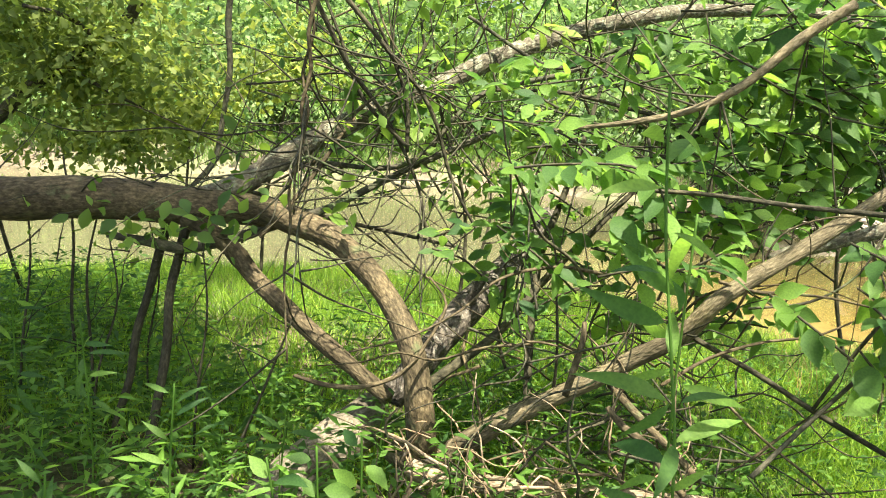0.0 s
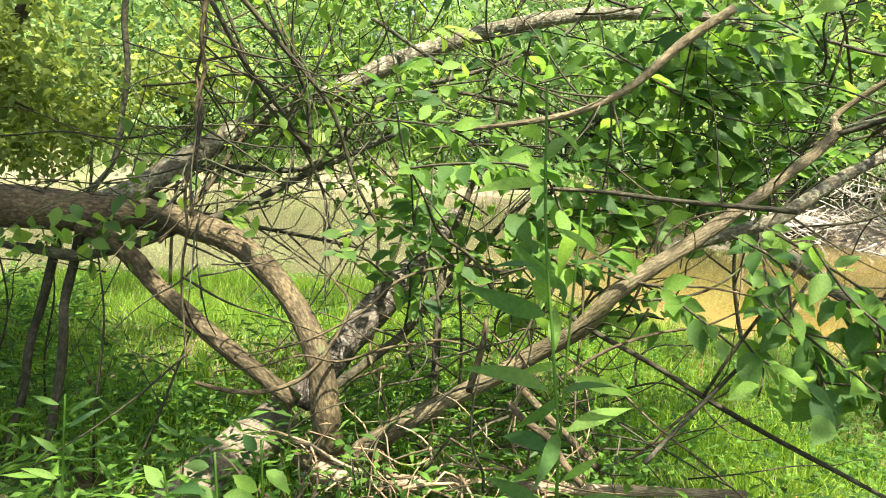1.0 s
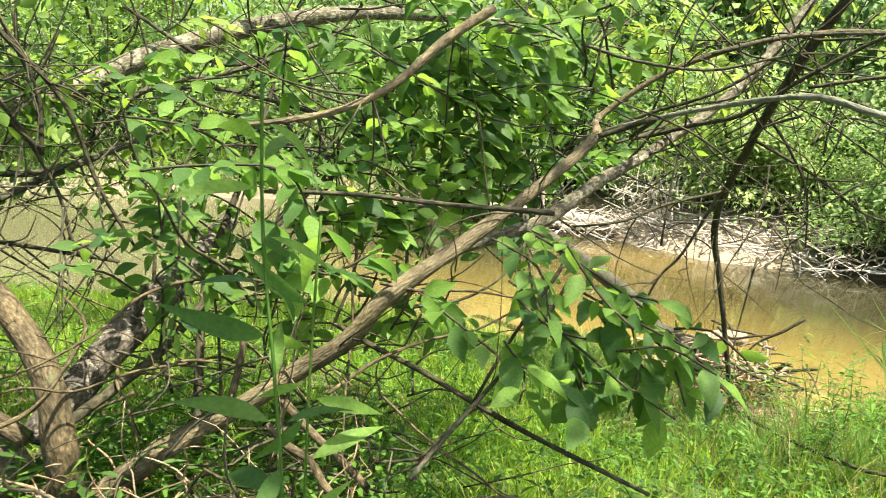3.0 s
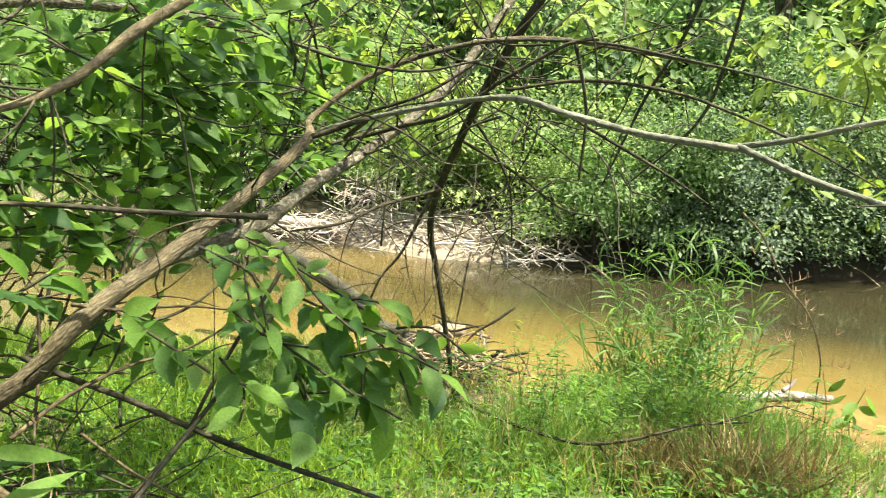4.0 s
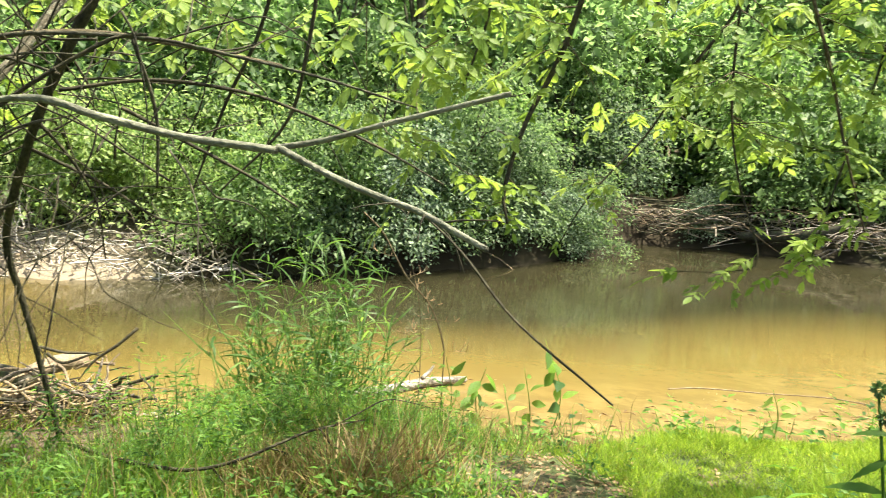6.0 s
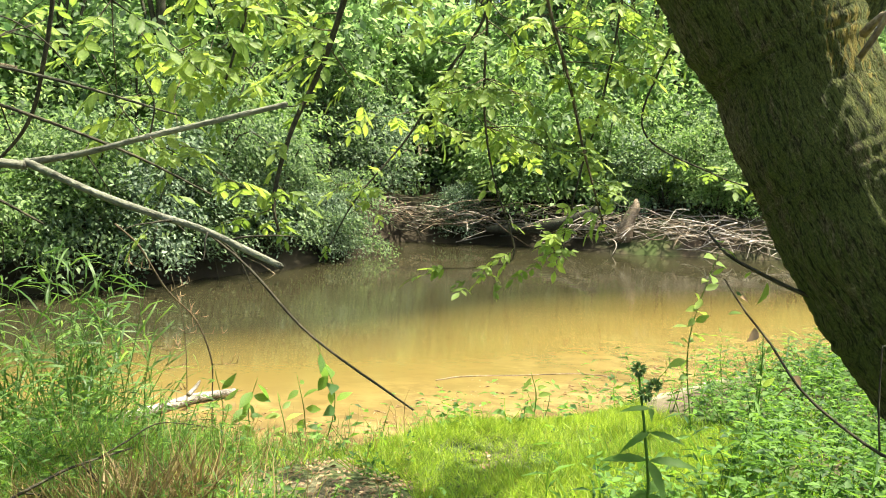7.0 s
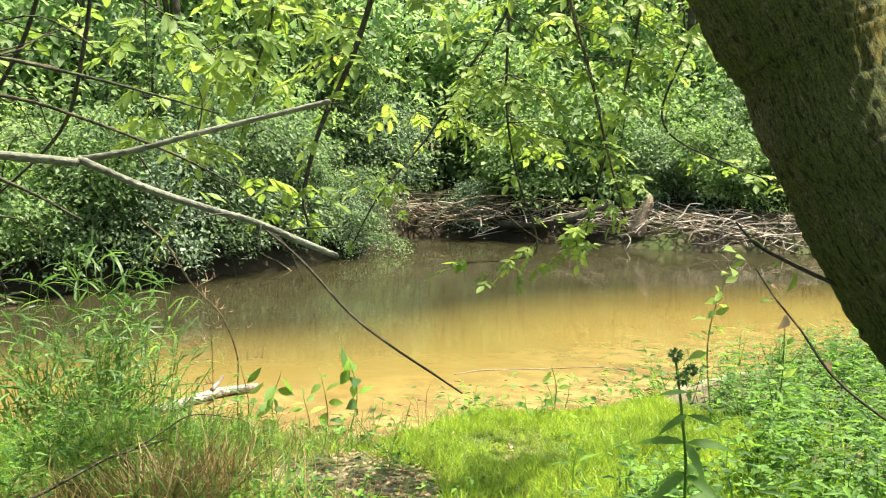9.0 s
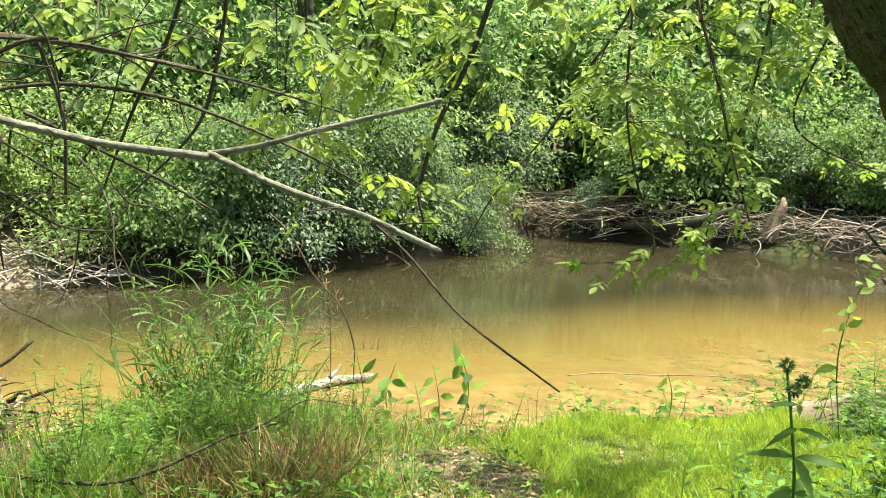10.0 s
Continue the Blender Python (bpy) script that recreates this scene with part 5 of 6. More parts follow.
for n, (owner, name, s, ob) in enumerate(list(grown)):
    if owner is fallen and name in ("trunk", "upper_limb", "side_limb", "low_limb", "forked_limb", "cross_limb", "tall_twig", "back_limb", "thin_limb"):
        many = {"trunk": 6, "upper_limb": 26, "low_limb": 24, "forked_limb": 14}.get(name, 9)
        for pts in twigs(s, many, 0.6, 0.0042, 100 + n):
            limb(fallen, "twig", BARK_DARK if n % 2 else BARK_GREY, pts)
    if owner is stem:
        for pts in twigs(s, 22 if name == "stem" else 5, 0.55, 0.0045, 200 + n, 0.4):
            limb(stem, "twig", BARK_DARK, pts)
    if owner is mudstem:
        for q, pts in enumerate(twigs(s, 9, 0.24, 0.0025, 250 + n, -0.3)):
            limb(mudstem, "twig", BARK_WARM, pts)
            for pod in twigs(grown[-1][2], 5, 0.07, 0.0035, 260 + n * 9 + q, -0.5):
                limb(mudstem, "pod", BARK_TWIG, pod)
    if name == "grey_limb":
        for pts in twigs(s, 5, 0.16, 0.0028, 270 + n, 0.3):
            limb(fallen, "twig", BARK_DARK, pts)
    if name == "hanging_branch":
        fronds(ob, s, 8, 0.13, 300 + n, 0.45, 0.1)
        tall = s[0, 2] > 2
        made = twigs(s[:max(8, int(0.62 * len(s)))], 12, 0.5, 0.0035, 400 + n, 0.05) if tall else []
        made += twigs(s[int(0.72 * len(s)):], 4, 0.2, 0.0025, 450 + n, 0.05)
        for q, pts in enumerate(made):
            tw = limb(bigtree, "leafy_twig", BARK_WARM, pts)
            fronds(tw, grown[-1][2], 4 if q < 12 and tall else 3, 0.15 if q < 12 and tall else 0.115, 500 + n * 9 + q, 0.25, 0.25 if q < 12 and tall else 0.05)
    if name == "leafy_branch":
        fronds(ob, s, 4, 0.17, 330 + n, 0.2)
        for q, pts in enumerate(twigs(s, 6, 0.45, 0.0035, 420 + n, 0.1)):
            tw = limb(bigtree, "leafy_twig", BARK_WARM, pts)
            fronds(tw, grown[-1][2], 4, 0.17, 560 + n * 9 + q, 0.25)


def behind(p):
    """The bush grows up behind the long low limb: twigs on its open side step back through it."""
    x, y, z = p
    d = max(0.0, (2.24 + 0.525 * x - y) / 0.59) if x > 0.55 and y > 2.3 and z > 1.0 else 0.0
    return (x + 0.5 * d, y + 0.85 * d, z)


def spray(parent, pts, n, data, size, seed, mat=None, radius=0.0035, droop=0.1):
    if parent is bush:
        pts = [behind(p) for p in pts]
    ob = limb(parent, "twig", mat or BARK_DARK, [(*p, radius) for p in pts])
    leaf_run(ob, grown[-1][2], n, data, size, seed, 0.0, droop)


spray(bush, [(1.146, 2.32, 1.136), (1.19, 2.212, 1.005), (1.227, 2.1, 0.899), (1.239, 1.983, 0.772)], 13, BROAD, 0.113, 1)
spray(bush, [(1.227, 2.1, 0.899), (1.25, 2.02, 0.83), (1.22, 1.97, 0.74)], 6, BROAD, 0.117, 2, droop=1.2)
spray(bush, [(1.0, 3.083, 1.653), (1.142, 2.920, 1.593), (1.262, 2.807, 1.517), (1.317, 2.717, 1.406)], 35, BROAD, 0.108, 3)
spray(bush, [(1.15, 3.000, 1.75), (1.3, 2.900, 1.62), (1.4, 2.800, 1.5)], 21, BROAD, 0.108, 4)
spray(bush, [(1.354, 2.099, 0.955), (1.406, 1.965, 0.855), (1.447, 1.906, 0.788)], 9, BROAD, 0.108, 5)
spray(bush, [(1.031, 2.834, 1.172), (0.95, 2.802, 1.112), (1.069, 2.743, 1.068)], 16, BROAD, 0.104, 6)
spray(bush, [(0.255, 2.528, 1.317), (0.416, 2.514, 1.336), (0.587, 2.426, 1.257), (0.644, 2.352, 1.19)], 32, BROAD, 0.099, 7)
spray(bush, [(1.101, 2.936, 1.384), (1.229, 2.874, 1.34), (1.006, 2.966, 1.276)], 24, BROAD, 0.095, 8)
spray(bush, [(0.742, 2.756, 1.306), (0.975, 2.683, 1.263), (1.174, 2.596, 1.201)], 29, BROAD, 0.090, 9)
spray(bush, [(0.084, 2.272, 1.329), (0.268, 2.251, 1.352), (0.451, 2.161, 1.349), (0.513, 2.076, 1.227)], 27, BROAD, 0.095, 10)
spray(bush, [(0.439, 2.188, 1.145), (0.558, 2.143, 1.093), (0.685, 2.113, 1.163)], 18, BROAD, 0.099, 11)
spray(bush, [(0.999, 1.892, 0.903), (1.084, 1.819, 0.854), (1.128, 1.755, 0.777)], 9, BROAD, 0.108, 12)
spray(bush, [(0.5, 2.9, 1.0), (0.75, 2.85, 0.95), (1.0, 2.75, 0.9), (1.2, 2.65, 0.8)], 32, BROAD, 0.081, 13)
spray(bush, [(0.3, 3.1, 1.2), (0.6, 3.0, 1.25), (0.9, 2.95, 1.35), (1.2, 2.9, 1.45)], 37, BROAD, 0.077, 14)
spray(bush, [(0.2, 3.0, 1.55), (0.5, 2.95, 1.6), (0.8, 2.9, 1.65), (1.1, 2.8, 1.8)], 35, BROAD, 0.077, 15)
spray(bush, [(1.2, 2.4, 1.0), (1.3, 2.3, 0.92), (1.35, 2.2, 0.8)], 11, BROAD, 0.108, 16)

spray(bush, [(0.995, 2.935, 1.605), (1.157, 2.871, 1.575), (1.275, 2.758, 1.524)], 18, BROAD, 0.090, 20)
spray(bush, [(0.978, 2.828, 1.321), (1.098, 2.777, 1.295), (1.21, 2.725, 1.297)], 16, BROAD, 0.086, 21)
spray(bush, [(1.159, 2.224, 1.191), (1.275, 2.147, 1.119), (1.404, 1.976, 1.014)], 14, BROAD, 0.090, 22)
spray(bush, [(1.17, 2.099, 0.934), (1.213, 1.985, 0.852), (1.237, 1.919, 0.734)], 11, BROAD, 0.099, 23)
spray(bush, [(1.382, 2.046, 0.988), (1.476, 1.944, 0.886), (1.469, 1.835, 0.776)], 11, BROAD, 0.099, 24)
spray(bush, [(0.885, 2.728, 1.127), (0.951, 2.698, 1.097), (1.035, 2.669, 1.122)], 16, BROAD, 0.090, 25)
spray(bush, [(1.232, 2.531, 1.781), (1.365, 2.465, 1.765), (1.464, 2.418, 1.664)], 18, BROAD, 0.090, 26)
spray(bush, [(0.071, 2.597, 1.453), (0.261, 2.47, 1.432), (0.428, 2.427, 1.326)], 21, BROAD, 0.086, 27)
spray(bush, [(0.43, 2.824, 1.294), (0.639, 2.709, 1.314), (0.843, 2.574, 1.367)], 32, BROAD, 0.081, 28)
spray(bush, [(0.866, 2.894, 1.702), (0.968, 2.740, 1.622), (1.053, 2.582, 1.522)], 24, BROAD, 0.090, 29)
spray(bush, [(0.85, 2.687, 1.48), (0.933, 2.532, 1.433), (1.029, 2.470, 1.342)], 27, BROAD, 0.090, 30)
spray(bush, [(0.385, 2.218, 1.224), (0.446, 2.184, 1.124), (0.477, 2.153, 1.024)], 13, BROAD, 0.117, 31)
spray(bush, [(0.807, 2.138, 1.038), (0.893, 2.017, 0.969), (0.959, 1.962, 0.915)], 21, BROAD, 0.090, 32)
spray(bush, [(0.131, 2.658, 1.109), (0.263, 2.521, 1.03), (0.367, 2.479, 0.936)], 21, BROAD, 0.081, 33)
spray(bush, [(0.591, 2.756, 1.143), (0.791, 2.680, 1.148), (0.959, 2.605, 1.184)], 24, BROAD, 0.081, 34)
spray(bush, [(0.609, 2.888, 1.579), (0.765, 2.836, 1.618), (0.923, 2.774, 1.541)], 18, BROAD, 0.081, 35)
spray(bush, [(1.004, 2.129, 1.184), (1.09, 2.016, 1.126), (1.088, 1.928, 1.008)], 11, BROAD, 0.090, 36)
spray(bush, [(1.18, 2.035, 1.185), (1.226, 1.92, 1.069), (1.264, 1.814, 1.006)], 9, BROAD, 0.090, 37)

spray(bush, [(1.29, 2.106, 1.029), (1.375, 1.983, 0.98), (1.464, 1.844, 0.935)], 8, BROAD, 0.11, 1100, droop=0.25)
spray(bush, [(1.196, 2.07, 0.935), (1.253, 1.961, 0.878), (1.295, 1.855, 0.831)], 8, BROAD, 0.11, 1101, droop=0.25)
spray(bush, [(1.4, 2.024, 0.968), (1.381, 1.936, 0.856), (1.314, 1.874, 0.757)], 8, BROAD, 0.11, 1102, droop=0.25)
spray(bush, [(1.123, 2.179, 0.997), (1.184, 2.076, 0.936), (1.239, 1.987, 0.931)], 8, BROAD, 0.11, 1103, droop=0.25)
spray(bush, [(1.481, 1.965, 0.951), (1.521, 1.848, 0.885), (1.529, 1.754, 0.838)], 8, BROAD, 0.11, 1104, droop=0.25)
spray(bush, [(1.037, 2.077, 0.91), (1.06, 1.988, 0.846), (1.019, 1.927, 0.795)], 8, BROAD, 0.11, 1105, droop=0.25)

# leaves high on the bush, behind the limbs
spray(bush, [(1.30, 3.18, 1.77), (1.42, 3.08, 1.77), (1.54, 2.97, 1.70)], 12, BROAD, 0.115, 1200, droop=0.25)
spray(bush, [(1.43, 3.08, 1.61), (1.57, 2.99, 1.62), (1.71, 2.90, 1.55)], 12, BROAD, 0.115, 1201, droop=0.25)
spray(bush, [(1.26, 3.17, 1.50), (1.37, 3.07, 1.48), (1.48, 2.97, 1.39)], 10, BROAD, 0.115, 1202, droop=0.25)
spray(bush, [(1.64, 3.10, 1.75), (1.78, 3.00, 1.75), (1.93, 2.91, 1.67)], 10, BROAD, 0.115, 1203, droop=0.25)
spray(bush, [(1.77, 3.00, 1.58), (1.89, 2.92, 1.56), (2.01, 2.85, 1.47)], 8, BROAD, 0.115, 1204, droop=0.25)
spray(bush, [(1.39, 3.14, 1.34), (1.52, 3.02, 1.34), (1.65, 2.91, 1.27)], 9, BROAD, 0.115, 1205, droop=0.25)
spray(bush, [(0.97, 2.82, 1.74), (1.09, 2.73, 1.74), (1.21, 2.64, 1.65)], 14, BROAD, 0.115, 1206, droop=0.25)
spray(bush, [(1.26, 2.83, 1.62), (1.38, 2.74, 1.61), (1.50, 2.65, 1.53)], 14, BROAD, 0.115, 1207, droop=0.25)
spray(bush, [(1.02, 2.85, 1.43), (1.16, 2.76, 1.43), (1.31, 2.66, 1.35)], 12, BROAD, 0.115, 1208, droop=0.25)
spray(bush, [(1.60, 2.75, 1.59), (1.73, 2.68, 1.60), (1.86, 2.62, 1.52)], 10, BROAD, 0.115, 1209, droop=0.25)
spray(bush, [(1.39, 2.95, 1.81), (1.54, 2.85, 1.82), (1.70, 2.76, 1.76)], 12, BROAD, 0.115, 1210, droop=0.25)
spray(bush, [(1.82, 2.85, 1.83), (1.94, 2.76, 1.82), (2.06, 2.67, 1.73)], 10, BROAD, 0.115, 1211, droop=0.25)
spray(bush, [(1.56, 2.61, 1.80), (1.63, 2.51, 1.83), (1.70, 2.41, 1.77)], 9, BROAD, 0.105, 1230, droop=0.25)
spray(bush, [(1.70, 2.57, 1.72), (1.78, 2.46, 1.74), (1.85, 2.36, 1.67)], 9, BROAD, 0.105, 1231, droop=0.25)
spray(bush, [(1.56, 2.57, 1.61), (1.61, 2.49, 1.61), (1.66, 2.40, 1.52)], 8, BROAD, 0.105, 1232, droop=0.25)
spray(bush, [(1.83, 2.60, 1.88), (1.90, 2.50, 1.89), (1.96, 2.41, 1.82)], 8, BROAD, 0.105, 1233, droop=0.25)
spray(bush, [(1.31, 2.09, 1.00), (1.40, 2.00, 1.04), (1.50, 1.92, 1.01)], 8, BROAD, 0.105, 1240, droop=0.3)
spray(bush, [(1.32, 1.96, 0.90), (1.42, 1.87, 0.93), (1.51, 1.78, 0.88)], 8, BROAD, 0.105, 1241, droop=0.3)
spray(bush, [(1.23, 1.98, 0.81), (1.32, 1.89, 0.82), (1.41, 1.80, 0.76)], 8, BROAD, 0.105, 1242, droop=0.3)
spray(bush, [(1.51, 1.97, 0.95), (1.58, 1.90, 0.96), (1.66, 1.84, 0.89)], 6, BROAD, 0.105, 1243, droop=0.3)

r = np.random.default_rng(77)
for k in range(30):
    a = np.array([r.uniform(0.15, 1.35), r.uniform(2.55, 3.3), r.uniform(0.75, 1.85)])
    d = unit(r.standard_normal(3) * np.array([1, 0.5, 0.35])) * r.uniform(0.2, 0.42)
    spray(bush, [tuple(a), tuple(a + d * 0.5 + np.array([0, 0, 0.03])), tuple(a + d)], 15, BROAD, 0.085, 900 + k)

for k in range(14):
    a = np.array([r.uniform(0.95, 1.6), r.uniform(2.4, 3.2), r.uniform(1.0, 1.95)])
    d = unit(r.standard_normal(3) * np.array([1, 0.5, 0.35])) * r.uniform(0.2, 0.42)
    spray(bush, [tuple(a), tuple(a + d * 0.5 + np.array([0, 0, 0.03])), tuple(a + d)], 15, BROAD, 0.09, 1000 + k)
for k in range(12):
    a = np.array([r.uniform(0.55, 1.3), r.uniform(2.75, 3.2), r.uniform(0.7, 1.15)])
    d = unit(r.standard_normal(3) * np.array([1, 0.5, 0.35])) * r.uniform(0.2, 0.4)
    spray(bush, [tuple(a), tuple(a + d * 0.5 + np.array([0, 0, 0.03])), tuple(a + d)], 11, BROAD, 0.1, 1070 + k, droop=0.2)
for k in range(34):
    a = np.array([r.uniform(-0.5, 1.6), r.uniform(3.0, 4.2), r.uniform(1.25, 2.2)])
    d = unit(r.standard_normal(3) * np.array([1, 0.5, 0.35])) * r.uniform(0.2, 0.45)
    spray(bush, [tuple(a), tuple(a + d * 0.5 + np.array([0, 0, 0.03])), tuple(a + d)], 12, BROAD if k % 3 else YOUNG, 0.085, 950 + k)
for k in range(12):
    a = np.array([r.uniform(1.15, 1.7), r.uniform(2.65, 3.0), r.uniform(1.2, 1.9)])
    d = unit(r.standard_normal(3) * np.array([1, 0.5, 0.35])) * r.uniform(0.15, 0.3)
    spray(bush, [tuple(a), tuple(a + d * 0.5 + np.array([0, 0, 0.03])), tuple(a + d)], 9, BROAD, 0.115, 1050 + k, droop=0.2)


def tangle(parent, n, lo, hi, length, radius, mats, seed, rise=0.4, bend=0.19):
    """Crooked thin twigs grown through one another."""
    r = np.random.default_rng(seed)
    for k in range(n):
        p = r.uniform(lo, hi)
        d = unit(r.standard_normal(3) * np.array([1, 0.6, rise]) + np.array([0, 0, 0.15]))
        ln, rr = length * r.uniform(0.4, 1.3), radius * r.uniform(0.5, 1.4)
        pts = [(*p, rr)]
        for q in range(5):
            d = unit(d + r.standard_normal(3) * bend)
            p = p + d * ln / 5
            pts.append((*p, rr * (0.9 - 0.13 * q)))
        limb(parent, "twig", mats[k % len(mats)], pts)


tangle(bush, 110, (0.05, 2.3, 0.2), (1.1, 3.0, 1.0), 0.75, 0.0048, (BARK_WARM, BARK_DARK, BARK_WARM, BARK_GREY), 171, 0.4, 0.28)
tangle(fallen, 85, (-0.9, 3.0, 1.0), (0.9, 3.9, 2.0), 0.95, 0.0042, (BARK_DARK, BARK_GREY, BARK_DARK, BARK_WARM), 172, 0.8)
tangle(fallen, 40, (0.9, 2.8, 1.2), (2.2, 3.8, 2.1), 0.9, 0.0055, (BARK_DARK, BARK_GREY), 173, 0.6)
tangle(fallen, 34, (2.0, 2.0, 1.3), (2.9, 3.0, 2.2), 0.8, 0.0042, (BARK_DARK, BARK_GREY), 177, 0.9, 0.24)
tangle(fallen, 26, (-1.5, 2.9, 0.85), (-0.4, 3.1, 1.2), 0.35, 0.003, (BARK_DARK,), 176)
tangle(stem, 36, (2.4, 3.2, 0.7), (3.6, 3.8, 1.9), 0.9, 0.005, (BARK_DARK,), 174, 0.7)

for k, (pts, n, size) in enumerate([([(0.298, 1.537, 1.561), (0.293, 1.469, 1.311), (0.306, 1.405, 1.077), (0.313, 1.355, 0.842), (0.32, 1.34, 0.05)], 26, 0.14),
                                    ([(0.45, 1.75, 1.3), (0.43, 1.72, 1.0), (0.42, 1.7, 0.6), (0.42, 1.7, 0.05)], 18, 0.14),
                                    ([(-1.3, 2.1, 0.75), (-1.28, 2.1, 0.5), (-1.3, 2.1, 0.05)], 24, 0.10),
                                    ([(-1.0, 1.9, 0.6), (-1.02, 1.9, 0.3), (-1.0, 1.9, 0.05)], 22, 0.10),
                                    ([(-0.78, 2.2, 0.72), (-0.8, 2.2, 0.4), (-0.78, 2.2, 0.05)], 22, 0.09),
                                    ([(-1.15, 2.5, 0.8), (-1.13, 2.5, 0.4), (-1.15, 2.5, 0.05)], 24, 0.10),
                                    ([(-0.5, 2.35, 0.55), (-0.52, 2.35, 0.3), (-0.5, 2.35, 0.05)], 20, 0.09),
                                    ([(-1.5, 2.8, 0.85), (-1.5, 2.8, 0.4), (-1.48, 2.8, 0.05)], 24, 0.10)]):
    weed = thing("tall_weed", "tall green weed with long narrow pointed leaves", "weed", group="tall weeds in the thicket")
    ob = limb(weed, "stem", LEAF_HERB, [(*p, 0.003) for p in pts])
    leaf_run(ob, grown[-1][2][::-1], n, LANCE, size, 700 + k, 0.1, 0.3)

for k, (x, y, top, lean, rad) in enumerate([(-1.42, 3.25, 1.05, 0.06, 0.007), (-1.34, 3.0, 0.98, 0.1, 0.005), (-0.93, 2.9, 1.0, 0.05, 0.005), (-1.55, 3.5, 1.2, -0.05, 0.008), (-0.82, 2.75, 0.75, 0.28, 0.006),
                                            (-1.25, 3.4, 1.0, 0.02, 0.005), (-1.75, 3.3, 1.1, 0.08, 0.006)]):
    bare = thing("bare_stem", "thin dark bare stem standing among the herbs", "stem", group="bare stems under the fallen tree")
    r = np.random.default_rng(730 + k)
    z0, w = height_at(x, y) - 0.02, r.uniform(-0.05, 0.05, 4)
    ob = limb(bare, "stem", BARK_DARK, [(x, y, z0, rad), (x + lean * 0.3 + w[0], y + w[1], z0 + (top - z0) * 0.35, rad * 0.9), (x + lean * 0.7 + w[2], y + w[3], z0 + (top - z0) * 0.7, rad * 0.75), (x + lean, y, top, rad * 0.5)])
    for pts in twigs(grown[-1][2], 3, 0.3, 0.003, 735 + k):
        limb(bare, "twig", BARK_DARK, pts)

sprout = thing("sprout", "low sprout with broad green leaves by the log", "sprout")
for k, pts in enumerate([[(-0.42, 2.0, 0.1), (-0.46, 1.98, 0.4), (-0.49, 1.97, 0.62)], [(-0.33, 2.02, 0.1), (-0.36, 2.0, 0.4), (-0.37, 2.0, 0.64)],
                         [(-0.22, 2.04, 0.1), (-0.25, 2.02, 0.4), (-0.258, 2.02, 0.66)]]):
    ob = limb(sprout, "stem", LEAF_HERB, [(*p, 0.003) for p in pts])
    leaf_run(ob, grown[-1][2], 6, BROAD, 0.085, 720 + k, 0.5, 0.2)

# the flowering weed and the leafy weeds at the shore
bloom = thing("flowering_weed", "dark-headed flowering weed with drooping toothed leaves", "weed")
zb = height_at(2.1, -0.06)
ob = limb(bloom, "stem", LEAF_HERB, [(2.146, -0.026, 1.10, 0.0025), (2.11, -0.042, 0.975, 0.003), (2.102, -0.053, 0.83, 0.0035), (2.11, -0.05, 0.4, 0.004), (2.12, -0.05, zb, 0.005)])
WEED = leaf_data("weed_leaf", 1.0, 0.22, 0.4, LEAF_HERB, 0.10)
rw = np.random.default_rng(740)
for k, z in enumerate((1.04, 0.99, 0.93, 0.86, 0.80, 0.73, 0.65, 0.56, 0.46, 0.36)):
    for q in range(4 if k > 1 else 3):
        a = k * 0.8 + q * 1.57 + rw.uniform(-0.3, 0.3)
        hang_leaf(WEED, ob, (2.105, -0.05, z), (np.cos(a), np.sin(a), rw.uniform(-0.35, 0.3)), (-0.55, 0, 0.85), (0.055, 0.07, 0.1, 0.12, 0.13, 0.14, 0.14, 0.14, 0.13, 0.12)[k] * rw.uniform(0.8, 1.15))
for c in ((2.146, -0.026, 1.11), (2.15, -0.06, 1.075), (2.135, -0.04, 1.06)):
    r = np.random.default_rng(int(c[2] * 1000))
    d = unit(r.standard_normal((90, 3)) + np.array([0, 0, 0.3]))
    v, f = leaves(np.array(c) + d * 0.006, d, r.standard_normal((90, 3)), 0.013, 0.005, BLADE)
    part("flower_head", mesh_from("flower_head", v, f), SEED, bloom, "dark green bristly flower head")
for k, (x, y, top, n, size) in enumerate([(6.1, 1.85, 0.12, 9, 0.12), (6.25, 2.05, -0.15, 6, 0.1), (5.75, -0.75, 0.95, 22, 0.10), (4.72, -0.83, 0.68, 5, 0.06), (5.0, -0.95, 0.5, 6, 0.06),
                                          (5.9, 2.3, -0.1, 9, 0.12), (5.6, 2.0, -0.15, 10, 0.09), (6.2, 0.3, 0.0, 8, 0.08), (5.3, 2.35, 0.1, 9, 0.1)]):
    weed = thing("shore_weed", "upright green weed with broad leaves at the water's edge", "weed", group="weeds at the water's edge")
    z0 = height_at(x, y) - 0.02
    r = np.random.default_rng(750 + k)
    w = r.uniform(-0.1, 0.1, 4)
    ob = limb(weed, "stem", LEAF_HERB, [(x, y, z0, 0.005), (x + w[0], y + w[1], z0 + (top - z0) * 0.5, 0.004), (x + w[2], y + w[3], top, 0.002)])
    leaf_run(ob, grown[-1][2], n, BROAD if k in (0, 1, 5) else LIME, size * 1.3, 760 + k, 0.3, 0.7 if k in (0, 1, 5) else 0.3)
vine_stem = next(q for q in grown if q[0] is vine)
WITHERED = [leaf_data("withered_leaf", 1.0, 0.5, 0.5, DEAD_LEAF)]
leaf_run(vine_stem[3], vine_stem[2], 4, WITHERED, 0.045, 790, 0.5, 0.3)
leaf_run(vine_stem[3], vine_stem[2], 2, BROAD, 0.04, 792, 0.88, 0.3)
low = next(q for q in grown if q[1] == "low_twig")
